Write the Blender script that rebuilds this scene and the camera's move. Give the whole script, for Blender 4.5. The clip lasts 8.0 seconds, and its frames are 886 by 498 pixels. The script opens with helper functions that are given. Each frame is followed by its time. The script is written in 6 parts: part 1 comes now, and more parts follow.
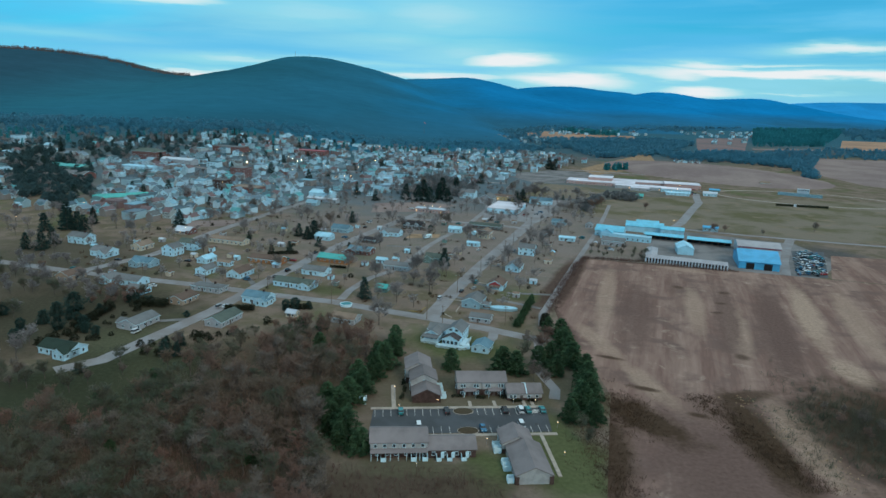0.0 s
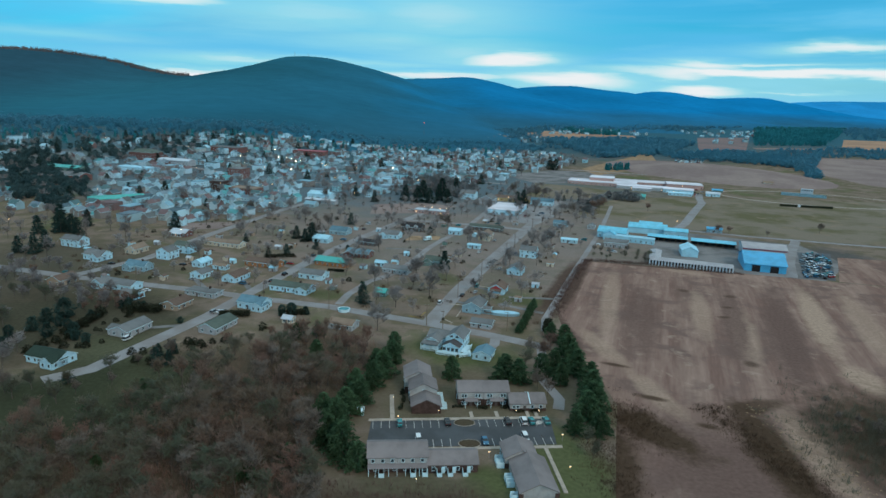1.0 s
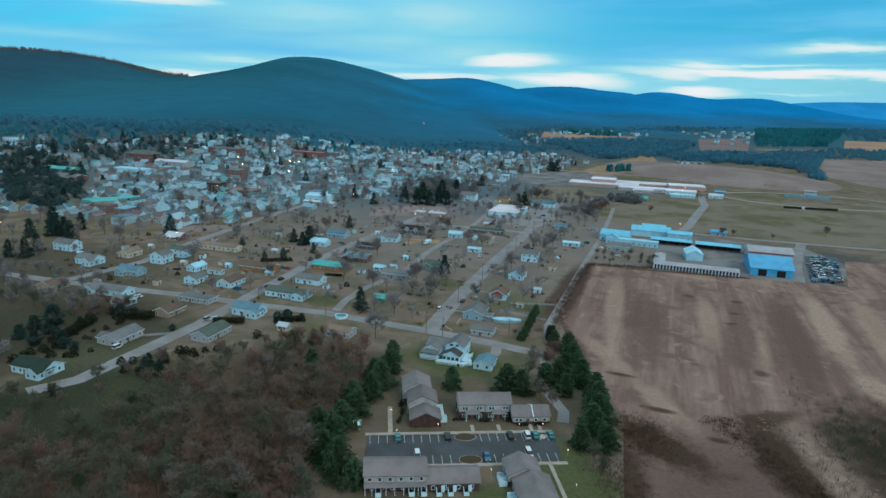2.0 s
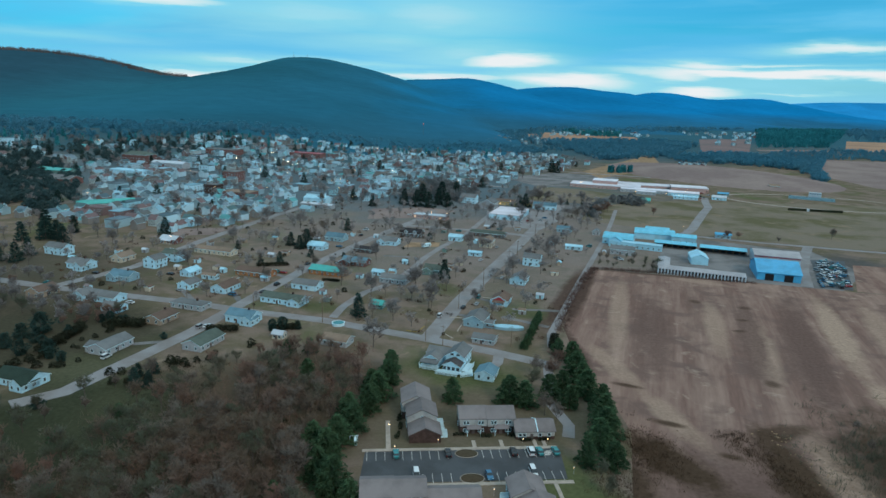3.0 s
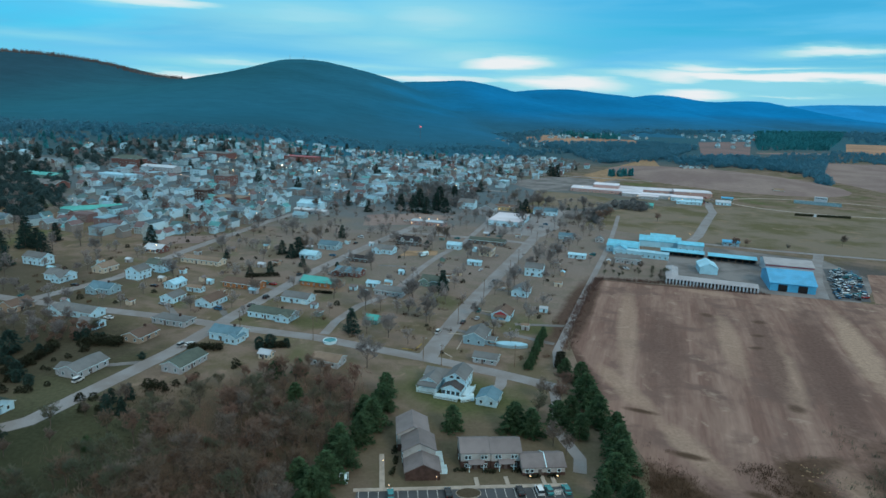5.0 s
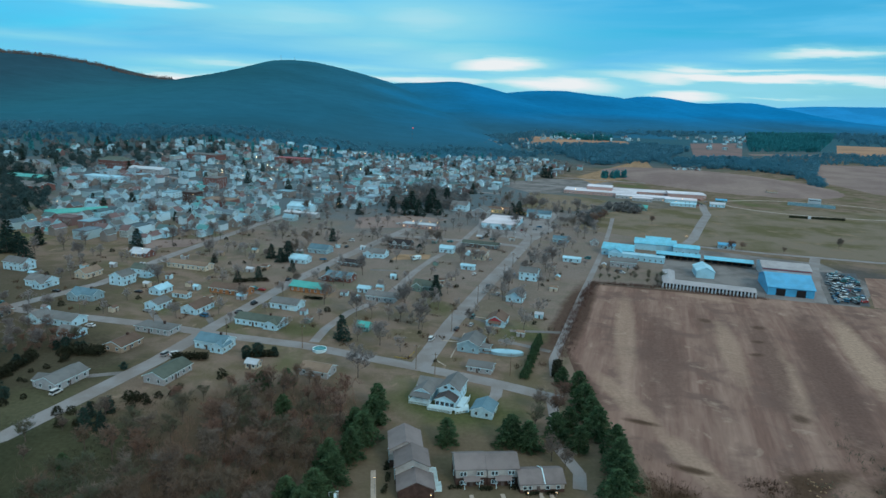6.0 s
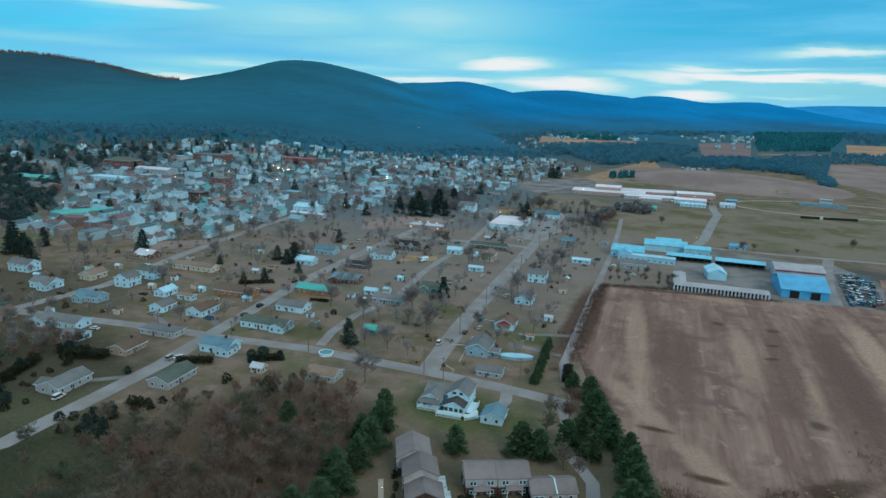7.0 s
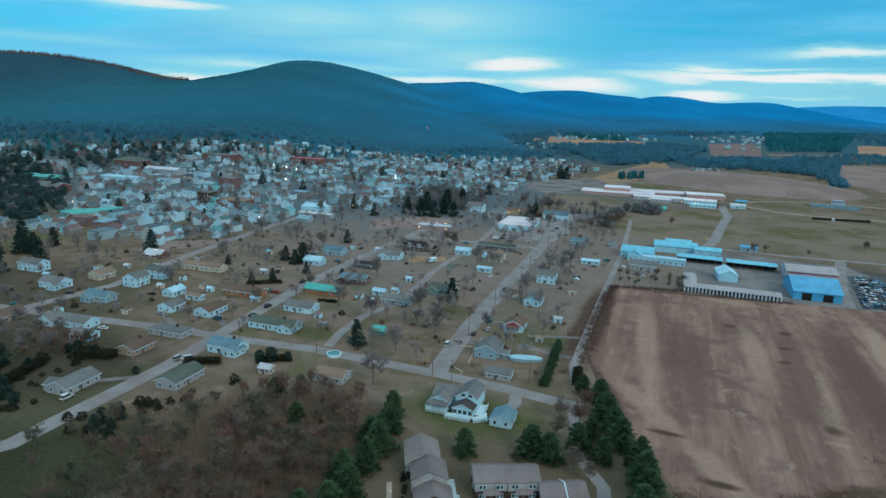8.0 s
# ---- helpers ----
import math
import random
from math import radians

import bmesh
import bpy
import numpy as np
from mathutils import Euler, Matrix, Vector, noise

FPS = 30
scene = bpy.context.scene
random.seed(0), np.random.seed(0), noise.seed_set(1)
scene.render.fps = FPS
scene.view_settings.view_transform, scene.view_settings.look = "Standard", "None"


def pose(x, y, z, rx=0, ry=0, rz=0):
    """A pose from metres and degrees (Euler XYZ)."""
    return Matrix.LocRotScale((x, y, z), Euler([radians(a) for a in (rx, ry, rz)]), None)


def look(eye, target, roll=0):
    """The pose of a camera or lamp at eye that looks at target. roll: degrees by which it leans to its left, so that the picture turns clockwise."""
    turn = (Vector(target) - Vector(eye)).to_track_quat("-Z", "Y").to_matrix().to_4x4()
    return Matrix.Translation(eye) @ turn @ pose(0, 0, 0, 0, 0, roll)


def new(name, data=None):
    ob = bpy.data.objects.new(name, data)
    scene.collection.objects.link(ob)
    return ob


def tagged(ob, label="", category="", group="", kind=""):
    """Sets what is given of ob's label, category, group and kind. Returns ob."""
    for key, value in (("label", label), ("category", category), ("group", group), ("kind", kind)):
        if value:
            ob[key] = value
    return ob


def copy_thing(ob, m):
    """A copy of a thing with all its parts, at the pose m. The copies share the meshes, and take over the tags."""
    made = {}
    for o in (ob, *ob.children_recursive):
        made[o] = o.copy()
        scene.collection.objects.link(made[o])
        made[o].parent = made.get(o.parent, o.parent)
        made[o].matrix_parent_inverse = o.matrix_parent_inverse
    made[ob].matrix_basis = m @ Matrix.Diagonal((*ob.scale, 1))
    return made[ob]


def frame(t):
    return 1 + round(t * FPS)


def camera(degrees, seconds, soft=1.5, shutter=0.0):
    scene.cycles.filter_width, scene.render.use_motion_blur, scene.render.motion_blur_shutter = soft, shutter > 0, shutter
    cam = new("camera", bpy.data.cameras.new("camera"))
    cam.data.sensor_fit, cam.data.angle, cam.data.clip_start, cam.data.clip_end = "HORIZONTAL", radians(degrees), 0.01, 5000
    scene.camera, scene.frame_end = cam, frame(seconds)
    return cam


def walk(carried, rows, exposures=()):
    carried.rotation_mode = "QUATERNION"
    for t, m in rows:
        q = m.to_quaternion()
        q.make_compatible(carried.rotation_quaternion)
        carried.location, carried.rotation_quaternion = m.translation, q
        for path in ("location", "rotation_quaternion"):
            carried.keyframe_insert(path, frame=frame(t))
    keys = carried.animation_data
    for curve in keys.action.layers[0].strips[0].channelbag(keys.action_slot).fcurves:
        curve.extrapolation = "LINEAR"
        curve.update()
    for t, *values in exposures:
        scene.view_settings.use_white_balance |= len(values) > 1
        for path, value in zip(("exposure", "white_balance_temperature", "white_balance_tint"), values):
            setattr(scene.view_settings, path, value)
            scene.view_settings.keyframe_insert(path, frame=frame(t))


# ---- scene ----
cam = camera(68.0, 8.0)

PATH = [
    (0, (-0.206, 3.754, 107.237), (-0.119, 5.698, 106.774), 2.0),
    (0.5, (-0.089, 7.878, 107.25), (-0.002, 9.822, 106.786), 1.9),
    (1, (0.053, 12.074, 107.255), (0.14, 14.018, 106.791), 1.9),
    (1.5, (0.218, 16.442, 107.262), (0.305, 18.386, 106.799), 1.9),
    (3, (0.55, 30.398, 107.447), (0.638, 32.342, 106.986), 1.9),
    (3.5, (0.634, 35.272, 107.483), (0.722, 37.216, 107.023), 1.9),
    (4, (0.659, 40.218, 107.498), (0.748, 42.163, 107.039), 1.9),
    (4.5, (0.66, 45.041, 107.497), (0.748, 46.986, 107.04), 1.9),
    (6, (0.48, 58.23, 107.28), (0.601, 60.175, 106.83), 2.0),
    (6.5, (0.158, 61.291, 107.193), (0.269, 63.236, 106.742), 1.9),
    (7, (-0.131, 63.204, 107.088), (-0.029, 65.15, 106.637), 1.9),
    (7.5, (-0.371, 64.338, 106.982), (-0.28, 66.284, 106.532), 2.0),
    (8, (-0.601, 65.104, 106.893), (-0.522, 67.051, 106.442), 1.9),
]
walk(cam, [(t, look(eye, target, roll)) for t, eye, target, roll in PATH])


# ---- sky, clouds and the weak low sun ----
def node(nt, kind, **inputs):
    n = nt.nodes.new("ShaderNode" + kind)
    for k, v in inputs.items():
        key = int(k[1:]) if k[0] == "i" and k[1:].isdigit() else k
        if isinstance(v, bpy.types.NodeSocket):
            nt.links.new(v, n.inputs[key])
        else:
            n.inputs[key].default_value = v
    return n


def maths(nt, op, a, b=0.0, c=0.0):
    n = nt.nodes.new("ShaderNodeMath")
    n.operation = op
    for i, v in enumerate((a, b, c)):
        if isinstance(v, bpy.types.NodeSocket):
            nt.links.new(v, n.inputs[i])
        else:
            n.inputs[i].default_value = v
    return n.outputs[0]


def mixed(nt, fac, a, b, mode="MIX"):
    n = nt.nodes.new("ShaderNodeMix")
    n.data_type, n.blend_type = "RGBA", mode
    for i, v in ((0, fac), (6, a), (7, b)):
        if isinstance(v, bpy.types.NodeSocket):
            nt.links.new(v, n.inputs[i])
        else:
            n.inputs[i].default_value = v if i == 0 else (*v, 1)
    return n.outputs[2]


def ramp(nt, fac, *stops):
    n = nt.nodes.new("ShaderNodeValToRGB")
    nt.links.new(fac, n.inputs[0])
    e = n.color_ramp.elements
    while len(e) < len(stops):
        e.new(0.5)
    for k, (p, c) in zip(e, stops):
        k.position, k.color = p, (*c, 1) if isinstance(c, tuple) else (c, c, c, 1)
    return n.outputs[0]


SUN_ELEVATION, SUN_TURN = 32, 150
world = bpy.data.worlds.new("sky")
scene.world = world
world.use_nodes = True
nt = world.node_tree
bg = nt.nodes["Background"]
sky = nt.nodes.new("ShaderNodeTexSky")
sky.sky_type, sky.sun_disc = "NISHITA", False
sky.sun_elevation, sky.sun_rotation = radians(SUN_ELEVATION), radians(SUN_TURN)
clear = mixed(nt, 1.0, sky.outputs[0], (0.006, 0.052, 0.078), "MULTIPLY")
way = node(nt, "TexCoord").outputs["Generated"]
sep = node(nt, "SeparateXYZ", i0=way)
layers = node(nt, "CombineXYZ", i0=maths(nt, "MULTIPLY", sep.outputs[0], 1.5), i1=maths(nt, "MULTIPLY", sep.outputs[1], 1.5), i2=maths(nt, "MULTIPLY", sep.outputs[2], 14.0)).outputs[0]
n1 = node(nt, "TexNoise", Vector=layers, Scale=1.15, Detail=5.0, Roughness=0.5, Distortion=0.5).outputs[0]
n2 = node(nt, "TexNoise", Vector=layers, Scale=2.3, Detail=5.0, Roughness=0.55, Distortion=0.3).outputs[0]
veil = ramp(nt, n1, (0.40, 0.0), (0.62, 1.0))
gap = ramp(nt, n2, (0.50, 0.0), (0.66, 1.0))
tone = mixed(nt, veil, clear, (0.055, 0.30, 0.49))
tone = mixed(nt, maths(nt, "MULTIPLY", gap, 0.22), tone, (0.17, 0.42, 0.54))
tone = mixed(nt, ramp(nt, sep.outputs[2], (0.0, 0.85), (0.075, 0.0)), tone, (0.15, 0.41, 0.56))
# long thin streaks of brighter cloud above the ridge: heading, height, half width, half depth, strength
heading = maths(nt, "ARCTAN2", sep.outputs[0], sep.outputs[1])
height = maths(nt, "ADD", maths(nt, "ARCSINE", sep.outputs[2]), maths(nt, "MULTIPLY", maths(nt, "SUBTRACT", n2, 0.5), 0.03))
fine = node(nt, "TexNoise", Vector=layers, Scale=7.0, Detail=5.0, Roughness=0.6).outputs[0]
height = maths(nt, "ADD", height, maths(nt, "MULTIPLY", maths(nt, "SUBTRACT", fine, 0.5), 0.014))
glow_sum = None
for az, el, w, d, s in (
        (0.135, 0.0505, 0.062, 0.0085, 1.0), (0.404, 0.0487, 0.050, 0.0060, 0.75), (0.46, 0.0515, 0.11, 0.0028, 0.6), (0.503, 0.0386, 0.198, 0.0052, 1.0), (0.37, 0.037, 0.05, 0.008, 0.75),
        (0.568, 0.0705, 0.075, 0.0045, 0.75), (0.40, 0.0165, 0.055, 0.0055, 0.85), (0.51, 0.0172, 0.07, 0.002, 0.5), (-0.25, 0.0335, 0.10, 0.0060, 0.5),
        (-0.325, 0.0125, 0.075, 0.006, 0.95), (0.02, 0.0225, 0.13, 0.0055, 0.75), (0.215, 0.0245, 0.09, 0.0095, 0.95),
        (-0.355, 0.108, 0.09, 0.007, 0.75), (-0.147, 0.104, 0.20, 0.020, 0.42), (0.02, 0.108, 0.14, 0.030, 0.45), (-0.034, 0.0728, 0.12, 0.012, 0.4), (0.07, 0.06, 0.10, 0.016, 0.42), (-0.477, 0.0558, 0.10, 0.006, 0.25),
        (-0.09, 0.040, 0.16, 0.0045, 0.4), (0.45, 0.028, 0.2, 0.012, 0.3)):
    dx = maths(nt, "DIVIDE", maths(nt, "SUBTRACT", heading, az), w * 1.2)
    dy = maths(nt, "DIVIDE", maths(nt, "SUBTRACT", height, el), d * 1.4)
    k = maths(nt, "MULTIPLY", maths(nt, "EXPONENT", maths(nt, "MULTIPLY", maths(nt, "ADD", maths(nt, "MULTIPLY", dx, dx), maths(nt, "MULTIPLY", dy, dy)), -1.0)), s)
    glow_sum = k if glow_sum is None else maths(nt, "MAXIMUM", glow_sum, k)
tone = mixed(nt, ramp(nt, glow_sum, (0.0, 0.0), (0.55, 0.9)), tone, (0.22, 0.46, 0.50))
tone = mixed(nt, ramp(nt, glow_sum, (0.38, 0.0), (0.82, 0.95)), tone, (0.52, 0.535, 0.545))
# grey cloud deck overhead
deck = ramp(nt, sep.outputs[2], (0.16, 0.0), (0.5, 1.0))
tone = mixed(nt, deck, tone, mixed(nt, veil, (0.335, 0.46, 0.52), (0.45, 0.585, 0.64)))
nt.links.new(tone, bg.inputs[0])
bg.inputs[1].default_value = 1.65

sun = new("sun", bpy.data.lights.new("sun", "SUN"))
sun.data.energy, sun.data.angle, sun.data.color = 1.3, radians(14), (1.0, 0.82, 0.66)
a = radians(SUN_TURN)
far = Vector((math.sin(a) * 100, math.cos(a) * 100, 100 * math.tan(radians(SUN_ELEVATION))))
sun.matrix_world = look(far, (0, 0, 0))


# ---- materials ----
def mat(name, col, rough=0.85, var=0.3, scale=0.4, fine=6.0, bump=0.0, rand=0.0, metal=0.0, second=None, lo=0.42, hi=0.6, courses=0.0, ribs=0.0, stretch=(1, 1, 1), place="Object", rot=0, thin=0.0):
    m = bpy.data.materials.new(name)
    m.use_nodes = True
    t = m.node_tree
    b = t.nodes["Principled BSDF"]
    co = node(t, "TexCoord").outputs["Object"] if place == "Object" else node(t, "NewGeometry").outputs["Position"]
    if rot:
        turned = node(t, "Mapping", Vector=co)
        turned.inputs["Rotation"].default_value = (0, 0, radians(rot))
        co = turned.outputs[0]
    mp = node(t, "Mapping", Vector=co)
    mp.inputs["Scale"].default_value = stretch
    co = mp.outputs[0]
    big = node(t, "TexNoise", Vector=co, Scale=scale, Detail=4.0, Roughness=0.6).outputs[0]
    small = node(t, "TexNoise", Vector=co, Scale=fine, Detail=3.0).outputs[0]
    c = mixed(t, ramp(t, big, (lo, 0.0), (hi, 1.0)), col, second if second else tuple(v * (1 - var) for v in col))
    c = mixed(t, 1.0, c, ramp(t, small, (0.25, 1 - var * 0.6), (0.75, 1 + 0.0)), "MULTIPLY")
    if rand:
        r = node(t, "ObjectInfo").outputs["Random"]
        c = mixed(t, 1.0, c, ramp(t, r, (0.0, 1 - rand), (1.0, 1.0)), "MULTIPLY")
    t.links.new(c, b.inputs["Base Color"])
    b.inputs["Roughness"].default_value, b.inputs["Metallic"].default_value = rough, metal
    b.inputs["Specular IOR Level"].default_value = 0.0 if rough >= 0.95 else 0.15 if rough >= 0.8 else 0.4
    h = small
    if courses or ribs:
        w = t.nodes.new("ShaderNodeTexWave")
        w.wave_profile, w.bands_direction = "SAW", "Z" if courses else "X"
        t.links.new(co, w.inputs["Vector"])
        w.inputs["Scale"].default_value = courses or ribs
        h = w.outputs[0]
    if bump or courses or ribs:
        bn = node(t, "Bump", Height=h, Distance=0.05)
        bn.inputs["Strength"].default_value = bump or 0.5
        t.links.new(bn.outputs[0], b.inputs["Normal"])
    if thin:
        # twigs and needles let part of the light through
        leaf = node(t, "BsdfTranslucent", Color=c)
        both = node(t, "MixShader", Fac=thin, i1=b.outputs[0], i2=leaf.outputs[0])
        t.links.new(both.outputs[0], t.nodes["Material Output"].inputs[0])
    return m


def glow(name, col, power):
    m = mat(name, col, 0.4)
    b = m.node_tree.nodes["Principled BSDF"]
    b.inputs["Emission Color"].default_value, b.inputs["Emission Strength"].default_value = (*col, 1), power
    return m


def green_patches(m, col, scale, lo, hi):
    """Broad patches of another growth in a ground material."""
    t = m.node_tree
    b = t.nodes["Principled BSDF"]
    before = b.inputs["Base Color"].links[0].from_socket
    pos = node(t, "NewGeometry").outputs["Position"]
    n = node(t, "TexNoise", Vector=pos, Scale=scale, Detail=6.0, Roughness=0.6, Distortion=0.4).outputs[0]
    t.links.new(mixed(t, ramp(t, n, (lo, 0.0), (hi, 0.9)), before, col), b.inputs["Base Color"])


M = {}
M["lawn"] = mat("dry_lawn", (0.200, 0.160, 0.132), 0.95, 0.4, 0.05, 1.6, 0.3, second=(0.135, 0.120, 0.082), lo=0.44, hi=0.58, place="World")
green_patches(M["lawn"], (0.088, 0.110, 0.052), 0.016, 0.55, 0.66)
green_patches(M["lawn"], (0.245, 0.195, 0.155), 0.11, 0.60, 0.72)
green_patches(M["lawn"], (0.118, 0.106, 0.078), 0.055, 0.54, 0.64)
M["meadow"] = mat("winter_meadow", (0.188, 0.166, 0.134), 0.95, 0.3, 0.02, 0.9, 0.3, second=(0.120, 0.116, 0.070), lo=0.45, hi=0.62, place="World")
green_patches(M["meadow"], (0.205, 0.165, 0.125), 0.05, 0.56, 0.68)
M["litter"] = mat("woodland_floor", (0.08, 0.070, 0.050), 0.95, 0.5, 0.06, 1.2, 0.5, second=(0.075, 0.060, 0.042), place="World")
M["asphalt"] = mat("road_asphalt", (0.238, 0.246, 0.258), 0.9, 0.25, 0.08, 2.5, 0.2, second=(0.200, 0.195, 0.195), place="World")
M["lot"] = mat("parking_asphalt", (0.056, 0.066, 0.076), 0.7, 0.3, 0.1, 2.5, 0.2, place="World")
M["concrete"] = mat("pale_concrete", (0.36, 0.33, 0.29), 0.9, 0.2, 0.4, 4.0, 0.2, place="World")
M["gravel"] = mat("gravel_yard", (0.215, 0.22, 0.225), 0.95, 0.35, 0.05, 1.5, 0.3, place="World")
M["line"] = mat("road_paint", (0.62, 0.64, 0.62), 0.8, 0.3, 1.0, 6.0)
M["stubble"] = mat("far_stubble", (0.37, 0.25, 0.175), 0.95, 0.3, 0.012, 0.2, 0.2, second=(0.29, 0.20, 0.15), place="World")
M["pink_stubble"] = mat("pink_stubble", (0.215, 0.165, 0.165), 0.95, 0.3, 0.012, 0.2, 0.2, second=(0.165, 0.145, 0.150), place="World")
M["tilled"] = mat("far_tilled", (0.205, 0.165, 0.160), 0.95, 0.3, 0.012, 0.2, 0.2, second=(0.26, 0.215, 0.20), place="World")
M["field"] = mat("ploughed_field", (0.182, 0.118, 0.100), 0.95, 0.3, 1.0, 12.0, 0.3, second=(0.31, 0.222, 0.185), lo=0.40, hi=0.74, stretch=(0.085, 0.012, 1), rot=20.5, place="World")


def zone(m, x, y, rx, ry, turn, col, strength=1.0, soft=0.35, ragged=0.5, grain=0.12):
    """A stretch of other soil, growth or painted haze in a ground material, with a ragged edge."""
    t = m.node_tree
    b = t.nodes["Principled BSDF"]
    before = b.inputs["Base Color"].links[0].from_socket
    pos = node(t, "NewGeometry").outputs["Position"]
    q = t.nodes.new("ShaderNodeMapping")
    q.vector_type = "TEXTURE"
    t.links.new(pos, q.inputs[0])
    q.inputs["Location"].default_value, q.inputs["Rotation"].default_value, q.inputs["Scale"].default_value = (x, y, 0), (0, 0, radians(turn)), (rx, ry, 1000)
    d = t.nodes.new("ShaderNodeVectorMath")
    d.operation = "LENGTH"
    t.links.new(q.outputs[0], d.inputs[0])
    n = node(t, "TexNoise", Vector=pos, Scale=grain, Detail=5.0, Roughness=0.65).outputs[0]
    e = maths(t, "ADD", d.outputs["Value"], maths(t, "MULTIPLY", maths(t, "SUBTRACT", n, 0.5), ragged * 2.2))
    k = ramp(t, maths(t, "MULTIPLY", e, 0.5), ((1 - soft) * 0.5, strength), ((1 + soft * 0.6) * 0.5, 0.0))
    speck = node(t, "TexNoise", Vector=pos, Scale=0.7, Detail=4.0).outputs[0]
    c = mixed(t, ramp(t, speck, (0.3, 0.0), (0.7, 1.0)), tuple(v * 0.7 for v in col), col)
    t.links.new(mixed(t, k, before, c), b.inputs["Base Color"])


zone(M["lawn"], 20, 232, 55, 32, 0, (0.108, 0.098, 0.066), 0.7, ragged=0.4, grain=0.06)
zone(M["lawn"], -220, 385, 80, 80, -20, (0.092, 0.086, 0.066), 0.85, ragged=0.5, grain=0.03)
# ground from mid-town outward shifted bluer: distance haze painted in
zone(M["lawn"], 50, 570, 190, 190, -20, (0.225, 0.205, 0.198), 0.65, ragged=0.5, grain=0.02)
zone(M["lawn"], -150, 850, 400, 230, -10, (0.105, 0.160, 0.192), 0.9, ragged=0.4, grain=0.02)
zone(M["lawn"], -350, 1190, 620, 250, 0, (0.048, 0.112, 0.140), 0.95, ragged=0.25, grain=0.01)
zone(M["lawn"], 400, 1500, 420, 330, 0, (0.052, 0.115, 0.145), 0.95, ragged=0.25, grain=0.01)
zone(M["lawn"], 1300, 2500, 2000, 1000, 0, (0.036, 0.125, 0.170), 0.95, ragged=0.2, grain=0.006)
zone(M["lawn"], 300, 455, 32, 42, -20, (0.085, 0.090, 0.095), 0.8, ragged=0.4)
GREEN, LITTER, ROUGH = (0.088, 0.106, 0.050), (0.105, 0.082, 0.060), (0.078, 0.092, 0.050)
for x, y, rx, ry, turn, col, strength in (
        (21, 274, 25, 17, -20, GREEN, 0.95), (46, 184, 15, 28, 10, GREEN, 0.95), (23, 174, 8, 13, 0, GREEN, 0.95), (58, 345, 14, 8, 0, GREEN, 0.8), (-14, 350, 7, 10, 0, GREEN, 0.4), (-46, 350, 10, 9, 0, GREEN, 0.7), (18, 385, 9, 12, 0, GREEN, 0.6),
        (-70, 210, 52, 72, 0, LITTER, 1.0), (-112, 165, 60, 58, 0, LITTER, 1.0), (-42, 262, 32, 34, 0, LITTER, 1.0), (-4, 164, 34, 14, 0, (0.078, 0.062, 0.046), 0.95), (0, 176, 20, 5, 0, (0.098, 0.094, 0.062), 0.8),
        (-112, 245, 20, 24, -20, (0.058, 0.066, 0.042), 0.9), (-140, 215, 34, 26, 0, (0.044, 0.052, 0.034), 0.9), (-185, 280, 36, 66, 0, LITTER, 0.9), (-112, 300, 8, 10, 0, ROUGH, 0.7), (-160, 305, 60, 46, 10, (0.064, 0.063, 0.045), 0.95), (-122, 268, 20, 22, 0, (0.085, 0.092, 0.058), 0.9), (-112, 225, 38, 36, 0, (0.046, 0.054, 0.034), 0.95), (-96, 246, 14, 22, -25, (0.062, 0.068, 0.042), 0.9), (-48, 410, 14, 12, 0, (0.22, 0.16, 0.10), 0.6)):
    zone(M["lawn"], x, y, rx, ry, turn, col, strength, ragged=0.35, grain=0.07)
def furrows(m, col, rot, across, along, lo, hi, strength):
    """Long thin lines of paler or darker soil along the plough's way."""
    t = m.node_tree
    b = t.nodes["Principled BSDF"]
    before = b.inputs["Base Color"].links[0].from_socket
    q = node(t, "Mapping", Vector=node(t, "NewGeometry").outputs["Position"])
    q.inputs["Rotation"].default_value = (0, 0, radians(rot))
    s = node(t, "Mapping", Vector=q.outputs[0])
    s.inputs["Scale"].default_value = (across, along, 1)
    n = node(t, "TexNoise", Vector=s.outputs[0], Scale=1.0, Detail=3.0, Roughness=0.6).outputs[0]
    t.links.new(mixed(t, maths(t, "MULTIPLY", ramp(t, n, (lo, 0.0), (hi, 1.0)), strength), before, col), b.inputs["Base Color"])


furrows(M["field"], (0.35, 0.255, 0.215), 20.5, 0.22, 0.010, 0.50, 0.72, 0.40)
furrows(M["field"], (0.125, 0.085, 0.072), 20.5, 0.10, 0.008, 0.52, 0.70, 0.55)
green_patches(M["field"], (0.140, 0.098, 0.086), 0.045, 0.50, 0.64)
green_patches(M["field"], (0.325, 0.250, 0.205), 0.10, 0.60, 0.74)
PLAIN, HEDGEROW = (0.140, 0.094, 0.082), (0.085, 0.058, 0.048)
zone(M["lawn"], 86, 376, 6, 66, -22, HEDGEROW, 0.9, ragged=0.4)
STRAW, WEED, DAMP = (0.37, 0.275, 0.215), (0.070, 0.048, 0.034), (0.10, 0.07, 0.055)
